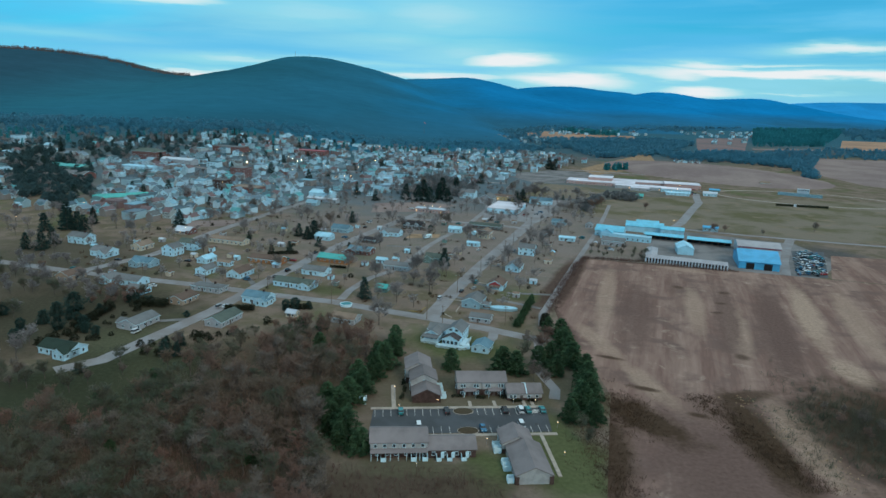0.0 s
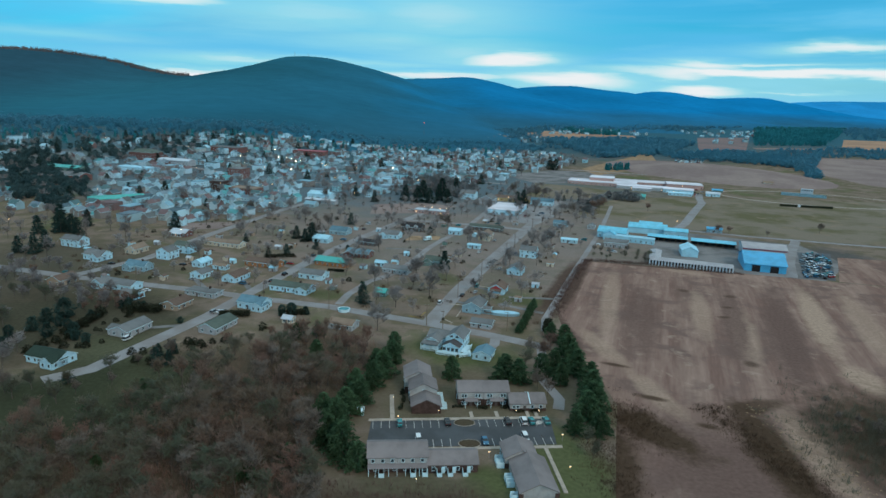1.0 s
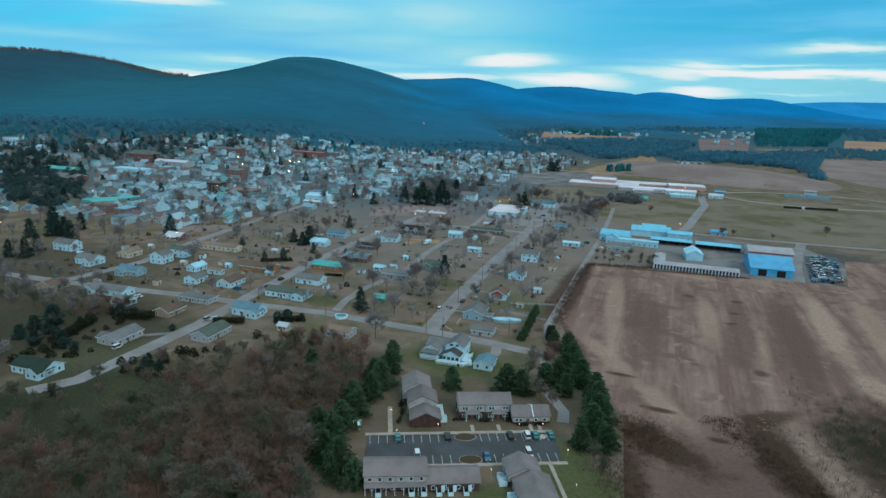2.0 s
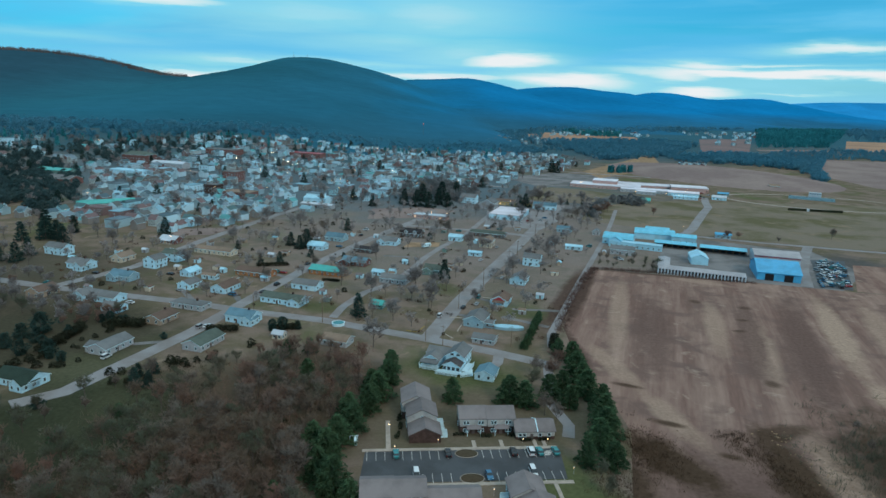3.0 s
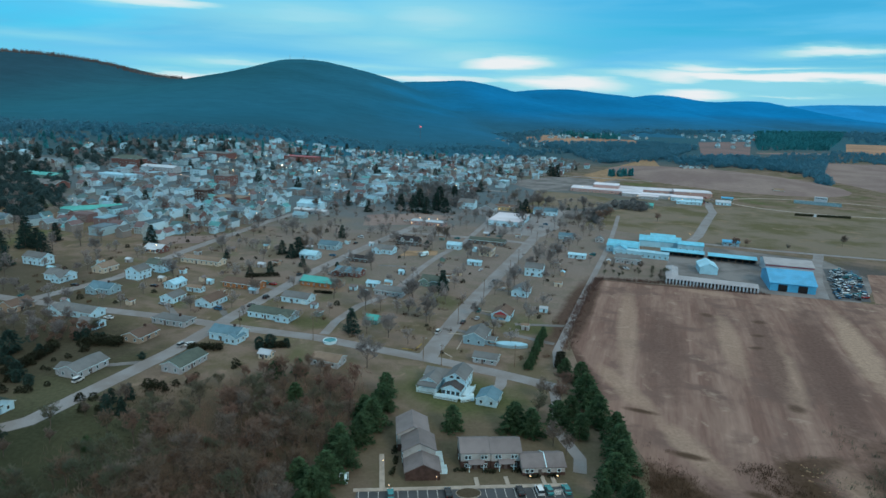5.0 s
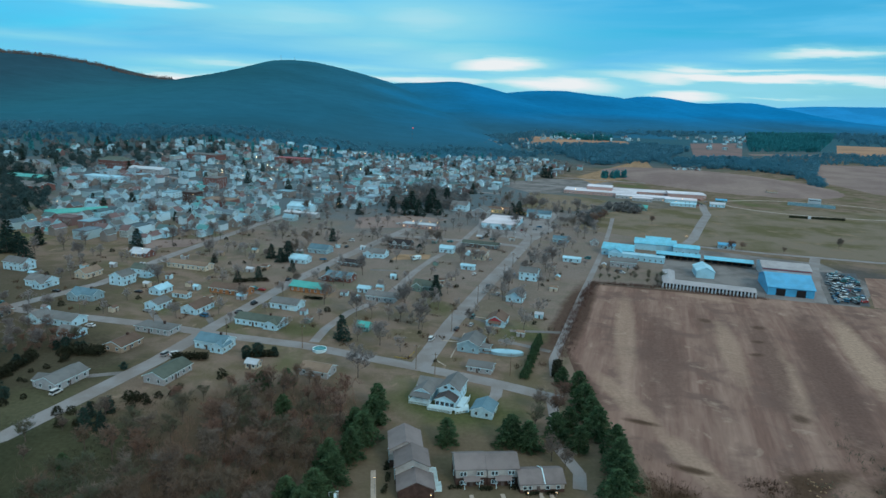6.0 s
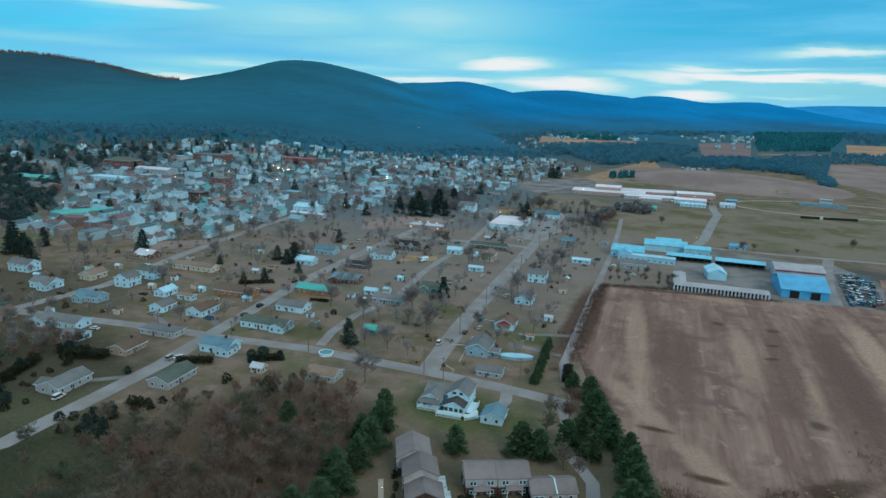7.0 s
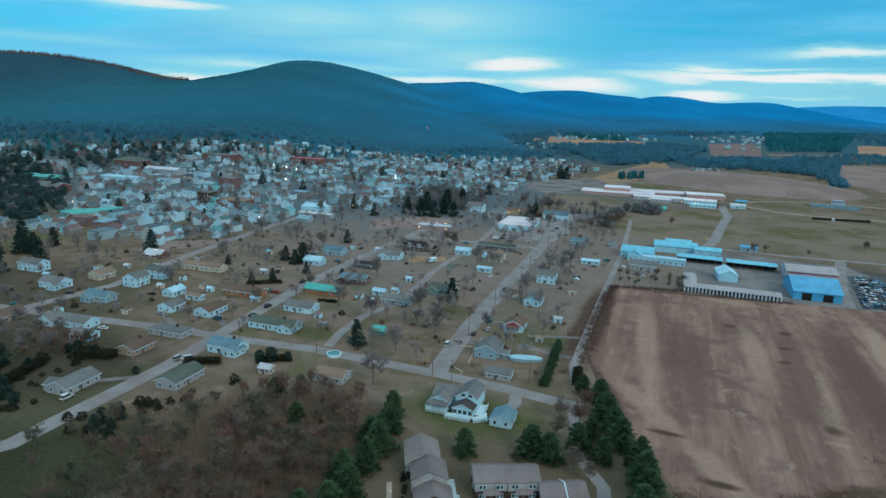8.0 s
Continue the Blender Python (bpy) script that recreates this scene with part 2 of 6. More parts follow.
for x, y, rx, ry, turn, col, strength in (
        (108, 352, 5, 68, -18, STRAW, 0.55), (150, 332, 5, 43, -19, STRAW, 0.6), (157, 298, 6, 43, -22, STRAW, 0.5), (208, 326, 6.5, 58, -23, STRAW, 0.95), (182, 250, 7, 17, -11, STRAW, 0.9), (228, 316, 7, 58, -23, STRAW, 0.6), (84, 282, 5, 24, 9, STRAW, 0.6),
        (116, 324, 9, 59, -19, PLAIN, 0.75), (162, 321, 6, 65, -22, PLAIN, 0.8), (176, 301, 9, 61, -24, PLAIN, 0.75), (183, 310, 7, 83, -23, PLAIN, 0.7), (176, 411, 4, 20, 60, STRAW, 0.5), (92, 234, 5, 25, 10, STRAW, 0.65),
        (95, 176, 24, 30, 0, PLAIN, 0.85), (120, 195, 60, 34, 0, PLAIN, 0.6), (80, 209, 9, 22, 30, WEED, 1.0), (62, 186, 8, 30, -12, WEED, 0.95), (115, 194, 8, 36, -7, WEED, 1.0), (129, 194, 7, 32, -9, STRAW, 0.7), (92, 376, 5, 64, -22, HEDGEROW, 0.95), (72, 300, 4, 26, 0, HEDGEROW, 0.8), (165, 424, 52, 3.5, -15, HEDGEROW, 0.85), (172, 190, 42, 50, 0, WEED, 0.95), (124, 226, 12, 5, 15, WEED, 0.8),
        (156, 371, 3, 3.5, 0, DAMP, 0.9), (179, 361, 3.5, 2.5, 0, DAMP, 0.9), (168, 341, 3.5, 2, 0, DAMP, 0.9), (159, 325, 3.5, 2, 0, DAMP, 0.9), (143, 265, 3, 3.5, 0, DAMP, 0.9),
        (84, 262, 6, 1.8, -25, WEED, 0.9), (89, 232, 6, 2, -25, WEED, 0.9), (101, 211, 4, 2, -25, WEED, 0.9), (96, 190, 3, 2.5, 0, DAMP, 0.7)):
    zone(M["field"], x, y, rx, ry, turn, col, strength, soft=0.5 if max(rx, ry) < 7 else 0.35, ragged=0.3 if max(rx, ry) < 7 else 0.5)
M["pale_straw"] = mat("pale_straw", (0.43, 0.335, 0.245), 0.95, 0.4, 1.0, 8.0, 0.3, second=(0.30, 0.22, 0.17), stretch=(0.35, 0.03, 1), rot=20.5, place="World")
M["tan_dirt"] = mat("sandy_dirt", (0.33, 0.24, 0.16), 0.95, 0.3, 0.1, 1.5, 0.3, place="World")
# distant crowns: blue of the haze is put into twig and needle colours
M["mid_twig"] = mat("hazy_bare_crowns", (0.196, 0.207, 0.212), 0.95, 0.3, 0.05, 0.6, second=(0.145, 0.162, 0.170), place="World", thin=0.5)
M["dark_crown"] = mat("hazed_dark_crowns", (0.068, 0.118, 0.122), 0.95, 0.3, 0.05, 0.6, second=(0.050, 0.096, 0.102), place="World", thin=0.5)
M["far_twig"] = mat("hazed_far_crowns", (0.088, 0.250, 0.335), 1.0, 0.2, 0.006, 0.1, second=(0.068, 0.228, 0.315), place="World", thin=0.5)
M["far_fir"] = mat("hazed_far_conifers", (0.047, 0.288, 0.333), 1.0, 0.3, 0.01, 0.2, place="World", thin=0.4)
# crest twigs: warm evening glow painted into their colour
M["crest_twig"] = mat("glow_tinted_crest_crowns", (0.19, 0.15, 0.14), 1.0, 0.3, 0.01, 0.2, place="World", thin=0.5)
M["scrub"] = mat("dark_scrub", (0.075, 0.052, 0.038), 0.95, 0.5, 0.1, 1.0, 0.5, second=(0.11, 0.075, 0.05), place="World")
for key, c in dict(slate=(0.165, 0.185, 0.195), gray=(0.215, 0.200, 0.205), dkgray=(0.085, 0.085, 0.09), green=(0.10, 0.135, 0.12), brown=(0.15, 0.11, 0.09), blue=(0.12, 0.24, 0.31), black=(0.045, 0.045, 0.05), tanr=(0.24, 0.19, 0.15), darkgreen=(0.03, 0.055, 0.045)).items():
    M["roof_" + key] = mat("shingle_" + key, c, 0.9, 0.22, 0.12, 6.0, 0.3, rand=0.22)
for key, c in dict(dull=(0.16, 0.30, 0.36), teal=(0.05, 0.40, 0.38), white=(0.34, 0.66, 0.82), pale=(0.46, 0.56, 0.64), bluem=(0.06, 0.38, 0.66), cyan=(0.13, 0.55, 0.76), red=(0.35, 0.05, 0.06), zinc=(0.36, 0.37, 0.40)).items():
    M["metal_" + key] = mat("ribbed_metal_" + key, c, 0.45, 0.18, 0.15, 3.0, ribs=1.6, rand=0.12)
for key, c in dict(white=(0.45, 0.75, 0.90), cream=(0.56, 0.52, 0.42), gray=(0.36, 0.40, 0.43), tan=(0.36, 0.29, 0.22), bluew=(0.25, 0.43, 0.52), greenw=(0.14, 0.25, 0.23), pink=(0.44, 0.30, 0.28), dark=(0.10, 0.085, 0.08), yellow=(0.55, 0.42, 0.2)).items():
    M["side_" + key] = mat("siding_" + key, c, 0.75, 0.15, 0.5, 5.0, courses=3.0, rand=0.15)
# the red of brick is greyed to take in distance haze
for key, c in dict(brick=(0.22, 0.115, 0.105), brown=(0.090, 0.058, 0.050), orange=(0.40, 0.19, 0.09)).items():
    M["brick_" + key] = mat("brickwork_" + key, c, 0.9, 0.35, 0.6, 14.0, 0.3, rand=0.15)
M["side_flat"] = mat("siding_flats", (0.40, 0.42, 0.42), 0.8, 0.2, 0.5, 5.0, courses=3.0, rand=0.1)
M["membrane"] = mat("pale_roof_membrane", (0.68, 0.70, 0.78), 0.7, 0.2, 0.05, 1.5, rand=0.15)
M["kerb_yellow"] = mat("yellow_kerb_paint", (0.34, 0.25, 0.06), 0.8, 0.3)
M["trim"] = mat("white_trim", (0.52, 0.75, 0.84), 0.6, 0.1)
M["glass"] = mat("window_glass", (0.035, 0.05, 0.06), 0.08, 0.2)
M["lit"] = glow("lit_window", (1.0, 0.62, 0.28), 1.3)
M["bulb"] = glow("lamp_bulb", (1.0, 0.60, 0.26), 6.0)
M["redbulb"] = glow("red_beacon", (1.0, 0.10, 0.05), 3.0)
M["bulb_bright"] = glow("street_lamp_bulb", (1.0, 0.58, 0.25), 40.0)
M["wood"] = mat("weathered_wood", (0.20, 0.15, 0.11), 0.9, 0.4, 0.8, 6.0)
M["steel"] = mat("galvanised_steel", (0.40, 0.42, 0.44), 0.45, 0.2, metal=0.6)
# near-black that stands in for the shade inside open bays and sheds
M["dark"] = mat("painted_interior_shade", (0.02, 0.02, 0.022), 0.9, 0.2)
M["bark"] = mat("grey_bark", (0.175, 0.152, 0.138), 0.95, 0.4, 1.0, 8.0, 0.4, rand=0.3)
M["twig"] = mat("bare_twigs", (0.289, 0.247, 0.214), 0.95, 0.3, 0.3, 3.0, rand=0.3, thin=0.5)
# paler and greyer than the wood's twigs, a little haze painted in
M["towntwig"] = mat("grey_town_twigs", (0.410, 0.385, 0.380), 0.95, 0.3, 0.3, 3.0, rand=0.4, thin=0.5)
M["rustwig"] = mat("russet_twigs", (0.305, 0.198, 0.163), 0.95, 0.3, 0.03, 1.0, second=(0.225, 0.180, 0.140), rand=0.3, thin=0.5)
M["mosstwig"] = mat("mossy_twigs", (0.144, 0.168, 0.119), 0.95, 0.3, 0.05, 1.0, second=(0.193, 0.182, 0.137), rand=0.3, thin=0.5)
M["thorn"] = mat("thorn_twigs", (0.165, 0.105, 0.092), 0.95, 0.3, 0.05, 1.0, thin=0.4)
M["pine"] = mat("pine_needles", (0.088, 0.175, 0.092), 0.9, 0.45, 0.4, 4.0, rand=0.3, thin=0.35)
M["spruce"] = mat("spruce_needles", (0.045, 0.099, 0.087), 0.9, 0.45, 0.4, 4.0, rand=0.3, thin=0.3)
M["hedge"] = mat("hedge_leaves", (0.030, 0.038, 0.022), 0.9, 0.5, 0.4, 4.0, rand=0.3)
M["tyre"] = mat("tyre_rubber", (0.02, 0.02, 0.02), 0.9, 0.2)
for key, c in dict(white=(0.62, 0.70, 0.74), black=(0.02, 0.022, 0.025), blue=(0.04, 0.16, 0.28), teal=(0.03, 0.22, 0.24), silver=(0.34, 0.38, 0.40), red=(0.30, 0.025, 0.025)).items():
    M["car_" + key] = mat("car_paint_" + key, c, 0.25, 0.1, metal=0.2)
# horizon hills: pale blue of distance haze put into the base colour
M["hills_pale"] = mat("hazed_far_hills", (0.02, 0.27, 0.60), 1.0, 0.2, 0.002, 0.04, 0.0, place="World")


def hazed_woods():
    """The woods of the long mountain with distance haze painted in: greyer in the west, bluer towards the east, with
    faint stands and rides.
    """
    m = mat("hazed_mountain_woods", (0.02, 0.11, 0.16), 1.0, 0.3, place="World")
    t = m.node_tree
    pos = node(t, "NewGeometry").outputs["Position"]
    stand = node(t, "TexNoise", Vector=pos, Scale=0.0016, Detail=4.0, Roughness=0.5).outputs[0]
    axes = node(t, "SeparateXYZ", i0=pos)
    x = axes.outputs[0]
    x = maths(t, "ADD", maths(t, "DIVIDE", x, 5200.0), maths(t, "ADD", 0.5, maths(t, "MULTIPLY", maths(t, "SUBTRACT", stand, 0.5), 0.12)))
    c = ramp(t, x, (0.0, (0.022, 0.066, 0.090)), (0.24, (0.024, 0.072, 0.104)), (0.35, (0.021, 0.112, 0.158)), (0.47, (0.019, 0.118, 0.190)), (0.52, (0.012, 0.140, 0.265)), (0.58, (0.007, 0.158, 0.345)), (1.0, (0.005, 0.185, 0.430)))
    # the painted haze blue gives way to slate towards the foot
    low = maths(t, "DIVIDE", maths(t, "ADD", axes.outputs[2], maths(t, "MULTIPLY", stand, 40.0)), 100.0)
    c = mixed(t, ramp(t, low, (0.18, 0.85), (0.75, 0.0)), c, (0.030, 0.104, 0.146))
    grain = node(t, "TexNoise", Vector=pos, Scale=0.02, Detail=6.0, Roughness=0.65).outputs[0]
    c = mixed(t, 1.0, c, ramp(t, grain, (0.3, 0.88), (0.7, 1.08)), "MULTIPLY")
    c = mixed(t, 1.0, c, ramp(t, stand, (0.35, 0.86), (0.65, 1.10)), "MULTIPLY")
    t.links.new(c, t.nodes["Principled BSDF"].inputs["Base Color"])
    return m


M["hills"] = hazed_woods()


# ---- mesh helpers ----
def solid(cx, cy, cz, sx, sy, sz):
    """A box by its middle and size."""
    x, y, z = sx / 2, sy / 2, sz / 2
    v = [(cx + i * x, cy + j * y, cz + k * z) for k in (-1, 1) for i, j in ((-1, -1), (1, -1), (1, 1), (-1, 1))]
    return v, [(3, 2, 1, 0), (4, 5, 6, 7), (0, 1, 5, 4), (1, 2, 6, 5), (2, 3, 7, 6), (3, 0, 4, 7)]


def joined(*pieces):
    vs, fs = [], []
    for v, f in pieces:
        n = len(vs)
        vs += v
        fs += [tuple(i + n for i in q) for q in f]
    return vs, fs


def extruded(section, x0, x1):
    """A closed section in y, z drawn out along x."""
    n = len(section)
    v = [(x0, y, z) for y, z in section] + [(x1, y, z) for y, z in section]
    return v, [tuple(range(n))[::-1], tuple(range(n, 2 * n))] + [(i, (i + 1) % n, n + (i + 1) % n, n + i) for i in range(n)]


def data(name, geo, material, smooth=False):
    me = bpy.data.meshes.new(name)
    me.from_pydata(geo[0], [], geo[1])
    if material:
        me.materials.append(M[material])
    if smooth:
        me.polygons.foreach_set("use_smooth", [True] * len(me.polygons))
    me.update()
    return me


KEPT = {}


def part(name, geo, material, parent=None, label="", at=None, key=None, smooth=False):
    """One mesh object under a thing or a part; alike pieces with one key share their mesh."""
    if key is None or key not in KEPT:
        me = data(name, geo() if callable(geo) else geo, material, smooth)
        if key is not None:
            KEPT[key] = me
    else:
        me = KEPT[key]
    ob = new(name, me)
    ob.parent = parent
    if at is not None:
        ob.matrix_basis = at
    if label:
        tagged(ob, label)
    return ob


def thing(name, m, label, category, group="", kind=""):
    ob = new(name)
    ob.matrix_basis = m
    return tagged(ob, label, category, group, kind)


# ---- land ----
def smooth01(a, b, x):
    t = min(1, max(0, (x - a) / (b - a)))
    return t * t * (3 - 2 * t)


def land(x, y):
    """Height of the ground: flat in the valley, rising gently behind the town."""
    k = smooth01(320, -300, x)
    start = 980 - 270 * smooth01(0, -320, x)
    rise = 0.025 + 0.075 * smooth01(0, -320, x)
    d = min(420, max(0, y - start))
    return k * rise * d * d / (d + 90)


def sheet(name, xs, ys, height, material, label, kind="structure", category="ground"):
    nx = len(xs)
    v = [(x, y, height(x, y)) for y in ys for x in xs]
    f = [(j * nx + i, j * nx + i + 1, (j + 1) * nx + i + 1, (j + 1) * nx + i) for j in range(len(ys) - 1) for i in range(nx - 1)]
    ob = new(name, data(name, (v, f), material, True))
    return tagged(ob, label, category, kind=kind)


xs = [-4200 + 60 * i for i in range(141)]
ys = [-400 + 40 * i for i in range(70)] + [2400 + 100 * i for i in range(26)]
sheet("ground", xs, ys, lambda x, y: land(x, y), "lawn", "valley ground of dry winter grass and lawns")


def ridge(name, y0, foot, first, step, width, tops, material, label, seed, fringe=0):
    """A wooded mountain whose crest runs along y0 and whose slope comes down to foot."""
    noise_at = lambda x, y: noise.fractal(Vector((x / 260 + seed, y / 260, seed)), 1.0, 2.1, 5)
    x0, x1 = first - 1.2 * width, first + step * (len(tops) - 1) + 1.2 * width

    def height(x, y):
        crest = sum(a * math.exp(-((x - first - step * i) / width) ** 2) for i, a in enumerate(tops))
        s = (y - foot) / (y0 - foot)
        if s <= 1:
            k = max(0, s) ** 1.25
        else:
            k = 1 - (s - 1) ** 2 * 3
        gully = noise_at(x, y)
        return max(-1.0, (crest - land(x, y0)) * k * (1 + 0.16 * gully * (1 - s) * (s < 1)) + 1.6 * noise.noise(Vector((x / 16, y / 16, seed))) * (k > 0.02)) + land(x, y) + 0.4 - 8 * smooth01(75, 30, crest)
    if fringe:
        rnd, v, f = random.Random(int(seed * 10)), [], []
        for _ in range(fringe):
            x = rnd.uniform(-1800, -960)
            y = y0 + rnd.uniform(-60, 30)
            z, h, w = height(x, y) - 3, rnd.uniform(8, 17), rnd.uniform(1.2, 3.5)
            for _ in range(4):
                k = len(v)
                a = x + rnd.gauss(0, 3)
                v += [(a - w * 0.5, y, z), (a + w * 0.5, y, z), (a + rnd.gauss(0, 3), y + rnd.gauss(0, 2), z + h)]
                f.append((k, k + 1, k + 2))
        tagged(new("crest_trees", data("crest_trees", (v, f), "crest_twig")), "bare trees along the mountain crest", "trees", kind="stuff")
    n = 170
    xs = [x0 + (x1 - x0) * i / n for i in range(n + 1)]
    ys = [foot + (y0 - foot) * i / 60 for i in range(61)] + [y0 + (y0 - foot) * 0.04 * i for i in range(1, 6)]
    return sheet(name, xs, ys, height, material, label, category="mountain")


# the blue of these ridges is distance haze painted into their materials
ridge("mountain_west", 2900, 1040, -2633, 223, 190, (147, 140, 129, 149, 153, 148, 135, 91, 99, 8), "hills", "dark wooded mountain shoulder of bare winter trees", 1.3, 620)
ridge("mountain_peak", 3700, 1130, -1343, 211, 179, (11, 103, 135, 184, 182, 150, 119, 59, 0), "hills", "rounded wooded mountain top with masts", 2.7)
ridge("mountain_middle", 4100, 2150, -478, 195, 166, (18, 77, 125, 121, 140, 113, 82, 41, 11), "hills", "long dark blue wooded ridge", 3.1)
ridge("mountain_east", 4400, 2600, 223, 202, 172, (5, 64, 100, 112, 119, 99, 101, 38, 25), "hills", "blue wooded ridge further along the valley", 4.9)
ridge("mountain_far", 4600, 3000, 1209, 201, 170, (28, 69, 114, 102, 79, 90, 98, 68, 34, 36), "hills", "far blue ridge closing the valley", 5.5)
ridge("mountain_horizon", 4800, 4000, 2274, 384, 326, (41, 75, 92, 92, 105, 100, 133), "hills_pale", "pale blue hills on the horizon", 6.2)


# floor colour pulled towards the slopes' painted haze blue
M["hillside"] = mat("hazed_hillside_floor", (0.048, 0.110, 0.138), 1.0, 0.3, 0.02, 0.3, 0.0, second=(0.062, 0.108, 0.124), place="World")
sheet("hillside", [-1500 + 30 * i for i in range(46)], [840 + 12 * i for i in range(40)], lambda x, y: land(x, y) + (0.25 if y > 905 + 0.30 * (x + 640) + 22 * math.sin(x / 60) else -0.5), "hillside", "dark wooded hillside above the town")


def patch(name, corners, material, label, z=0.05, category="ground"):
    """A flat piece of ground by its corners."""
    v = [(x, y, land(x, y) + z) for x, y in corners]
    return tagged(new(name, data(name, (v, [tuple(range(len(v)))]), material)), label, category, kind="structure")


def strip(name, points, width, material, label, z=0.08, category="road"):
    """A road along a line of points, laid over the land."""
    line = []
    for (ax, ay), (bx, by) in zip(points, points[1:]):
        n = max(1, int(math.hypot(bx - ax, by - ay) / 12))
        line += [(ax + (bx - ax) * i / n, ay + (by - ay) * i / n) for i in range(n)]
    line.append(points[-1])
    v, f = [], []
    for i, (x, y) in enumerate(line):
        (ax, ay), (bx, by) = line[max(0, i - 1)], line[min(len(line) - 1, i + 1)]
        d = math.hypot(bx - ax, by - ay)
        nx, ny = -(by - ay) / d * width / 2, (bx - ax) / d * width / 2
        for s in (1, -1):
            v.append((x + s * nx, y + s * ny, land(x + s * nx, y + s * ny) + z))
        if i:
            f.append((2 * i - 2, 2 * i - 1, 2 * i + 1, 2 * i))
    return tagged(new(name, data(name, (v, f), material)), label, category, kind="structure")


GRID = -20.5
CU, SU = math.cos(radians(GRID)), math.sin(radians(GRID))


def town(u, v):
    """Place in the town's street grid: u along the cross streets, v away along the avenues."""
    return u * CU - v * SU, u * SU + v * CU


def grid_of(x, y):
    return x * CU + y * SU, -x * SU + y * CU


strip("road_cross", [(-330, 422), (-193, 374.5), (-113, 353), (-84, 342.5), (-42, 330), (10, 306.5), (35, 294), (47, 287), (60, 279)], 7.0, "asphalt", "grey asphalt cross street")
strip("road_avenue", [(8, 308), (25, 361.8), (49.4, 428), (78.4, 504), (117, 607), (150, 690)], 8.5, "asphalt", "grey asphalt avenue with worn edges", 0.09)
strip("road_west", [(-135, 240), (-122.4, 250.4), (-108, 286), (-97.6, 312), (-86.7, 351.5), (-63.2, 430), (-43.8, 481), (-20.7, 537), (2, 588), (20, 640)], 7.5, "asphalt", "grey residential street", 0.10)
strip("road_alley", [(-38, 334), (-35, 351), (-26, 376), (-11, 396), (-1, 425), (8, 457), (20, 489), (40, 531), (68, 620)], 4.5, "asphalt", "narrow back alley", 0.11)
strip("road_outer", [(-193, 374.5), (-167.4, 418.6), (-150, 492), (-120, 595), (-85, 690)], 7.0, "asphalt", "grey town street", 0.12)
strip("road_lane", [(62, 300), (65, 316.5), (98.5, 401.8), (148, 524.7), (179.6, 610.7), (200, 668)], 3.6, "asphalt", "farm lane beside the ploughed field", 0.09)
strip("road_school", [(190, 540), (222, 552), (240, 578), (285, 660), (308, 700), (318, 730), (334, 770)], 8, "asphalt", "school drive", 0.10)
strip("road_east", [(222, 552), (276, 529), (335, 510), (520, 452)], 6, "asphalt", "lane behind the sheds", 0.11)
strip("road_yard", [(240, 405), (258, 440), (282, 480), (306, 516)], 7, "asphalt", "grey yard road", 0.12)
strip("road_shop", [(-10, 566), (60, 548), (90, 535)], 7, "asphalt", "shop street", 0.13)
for i, v in enumerate((690, 800, 910, 1010)):
    strip("road_town_%d" % (i + 1), [town(-700 + 40 * j, v) for j in range(12 + 2 * i)], 7, "asphalt", "town street between houses", 0.14 + 0.01 * i)

# farmland
FIELD = [(54, 160), (66, 200), (74, 226), (74, 250), (70, 275), (71, 300), (73, 325), (88, 372), (106, 412), (119, 436), (155, 427), (212, 412), (262, 396), (340, 372), (340, 100), (60, 100)]
patch("field", FIELD, "field", "bare brown field with pale stubble streaks", 0.06, "field")
patch("meadow", [(150, 610), (190, 690), (250, 730), (330, 740), (600, 740), (600, 480), (335, 514), (230, 556)], "meadow", "olive winter meadow by the sports ground", 0.05)
patch("meadow_far", [(150, 830), (120, 720), (180, 700), (230, 780), (200, 810)], "meadow", "olive playing field", 0.05)
patch("school_yard", [(150, 830), (120, 905), (205, 985), (290, 950), (240, 850)], "gravel", "pale school car park", 0.06)
patch("yard", [(160, 432), (206, 413), (258, 398), (300, 440), (300, 500), (262, 520), (222, 540), (190, 512), (172, 470)], "gravel", "gravel yard round the sheds", 0.05)
patch("scrap_ground", [(247, 404), (265, 399), (308, 474), (284, 476)], "lot", "dark oily ground of the scrap yard", 0.07)
patch("field_east", [(266, 397), (306, 462), (345, 455), (420, 430), (340, 372.5)], "field", "bare brown field beyond the scrap yard", 0.055, "field")
patch("shop_yard", [(60, 575), (70, 650), (135, 655), (128, 600), (105, 560)], "asphalt", "shop car park", 0.06)
patch("field_stubble_1", [(285, 1650), (300, 1900), (395, 2080), (640, 1960), (615, 1780)], "stubble", "orange stubble field beyond the town", 0.06, "field")
patch("field_stubble_2", [(600, 1400), (833, 1960), (1042, 2060), (738, 1470)], "pink_stubble", "pinkish stubble field between the woods", 0.06, "field")
patch("field_stubble_3", [(1065, 1635), (1365, 2090), (1900, 2060), (1650, 1600)], "stubble", "orange stubble field in the valley", 0.06, "field")
patch("field_stubble_4", [(800, 1545), (1010, 1590), (1020, 1630), (815, 1592)], "tilled", "pale strip of field before the conifers", 0.06, "field")
patch("field_far_1", [(255, 930), (252, 1010), (480, 1360), (430, 1180), (330, 1010)], "tan_dirt", "tan field beyond the school", 0.06, "field")
patch("field_far_3", [(630, 900), (640, 1100), (820, 1345), (1400, 1330), (1500, 820), (700, 800)], "tilled", "brown ploughed field below the woods", 0.06, "field")
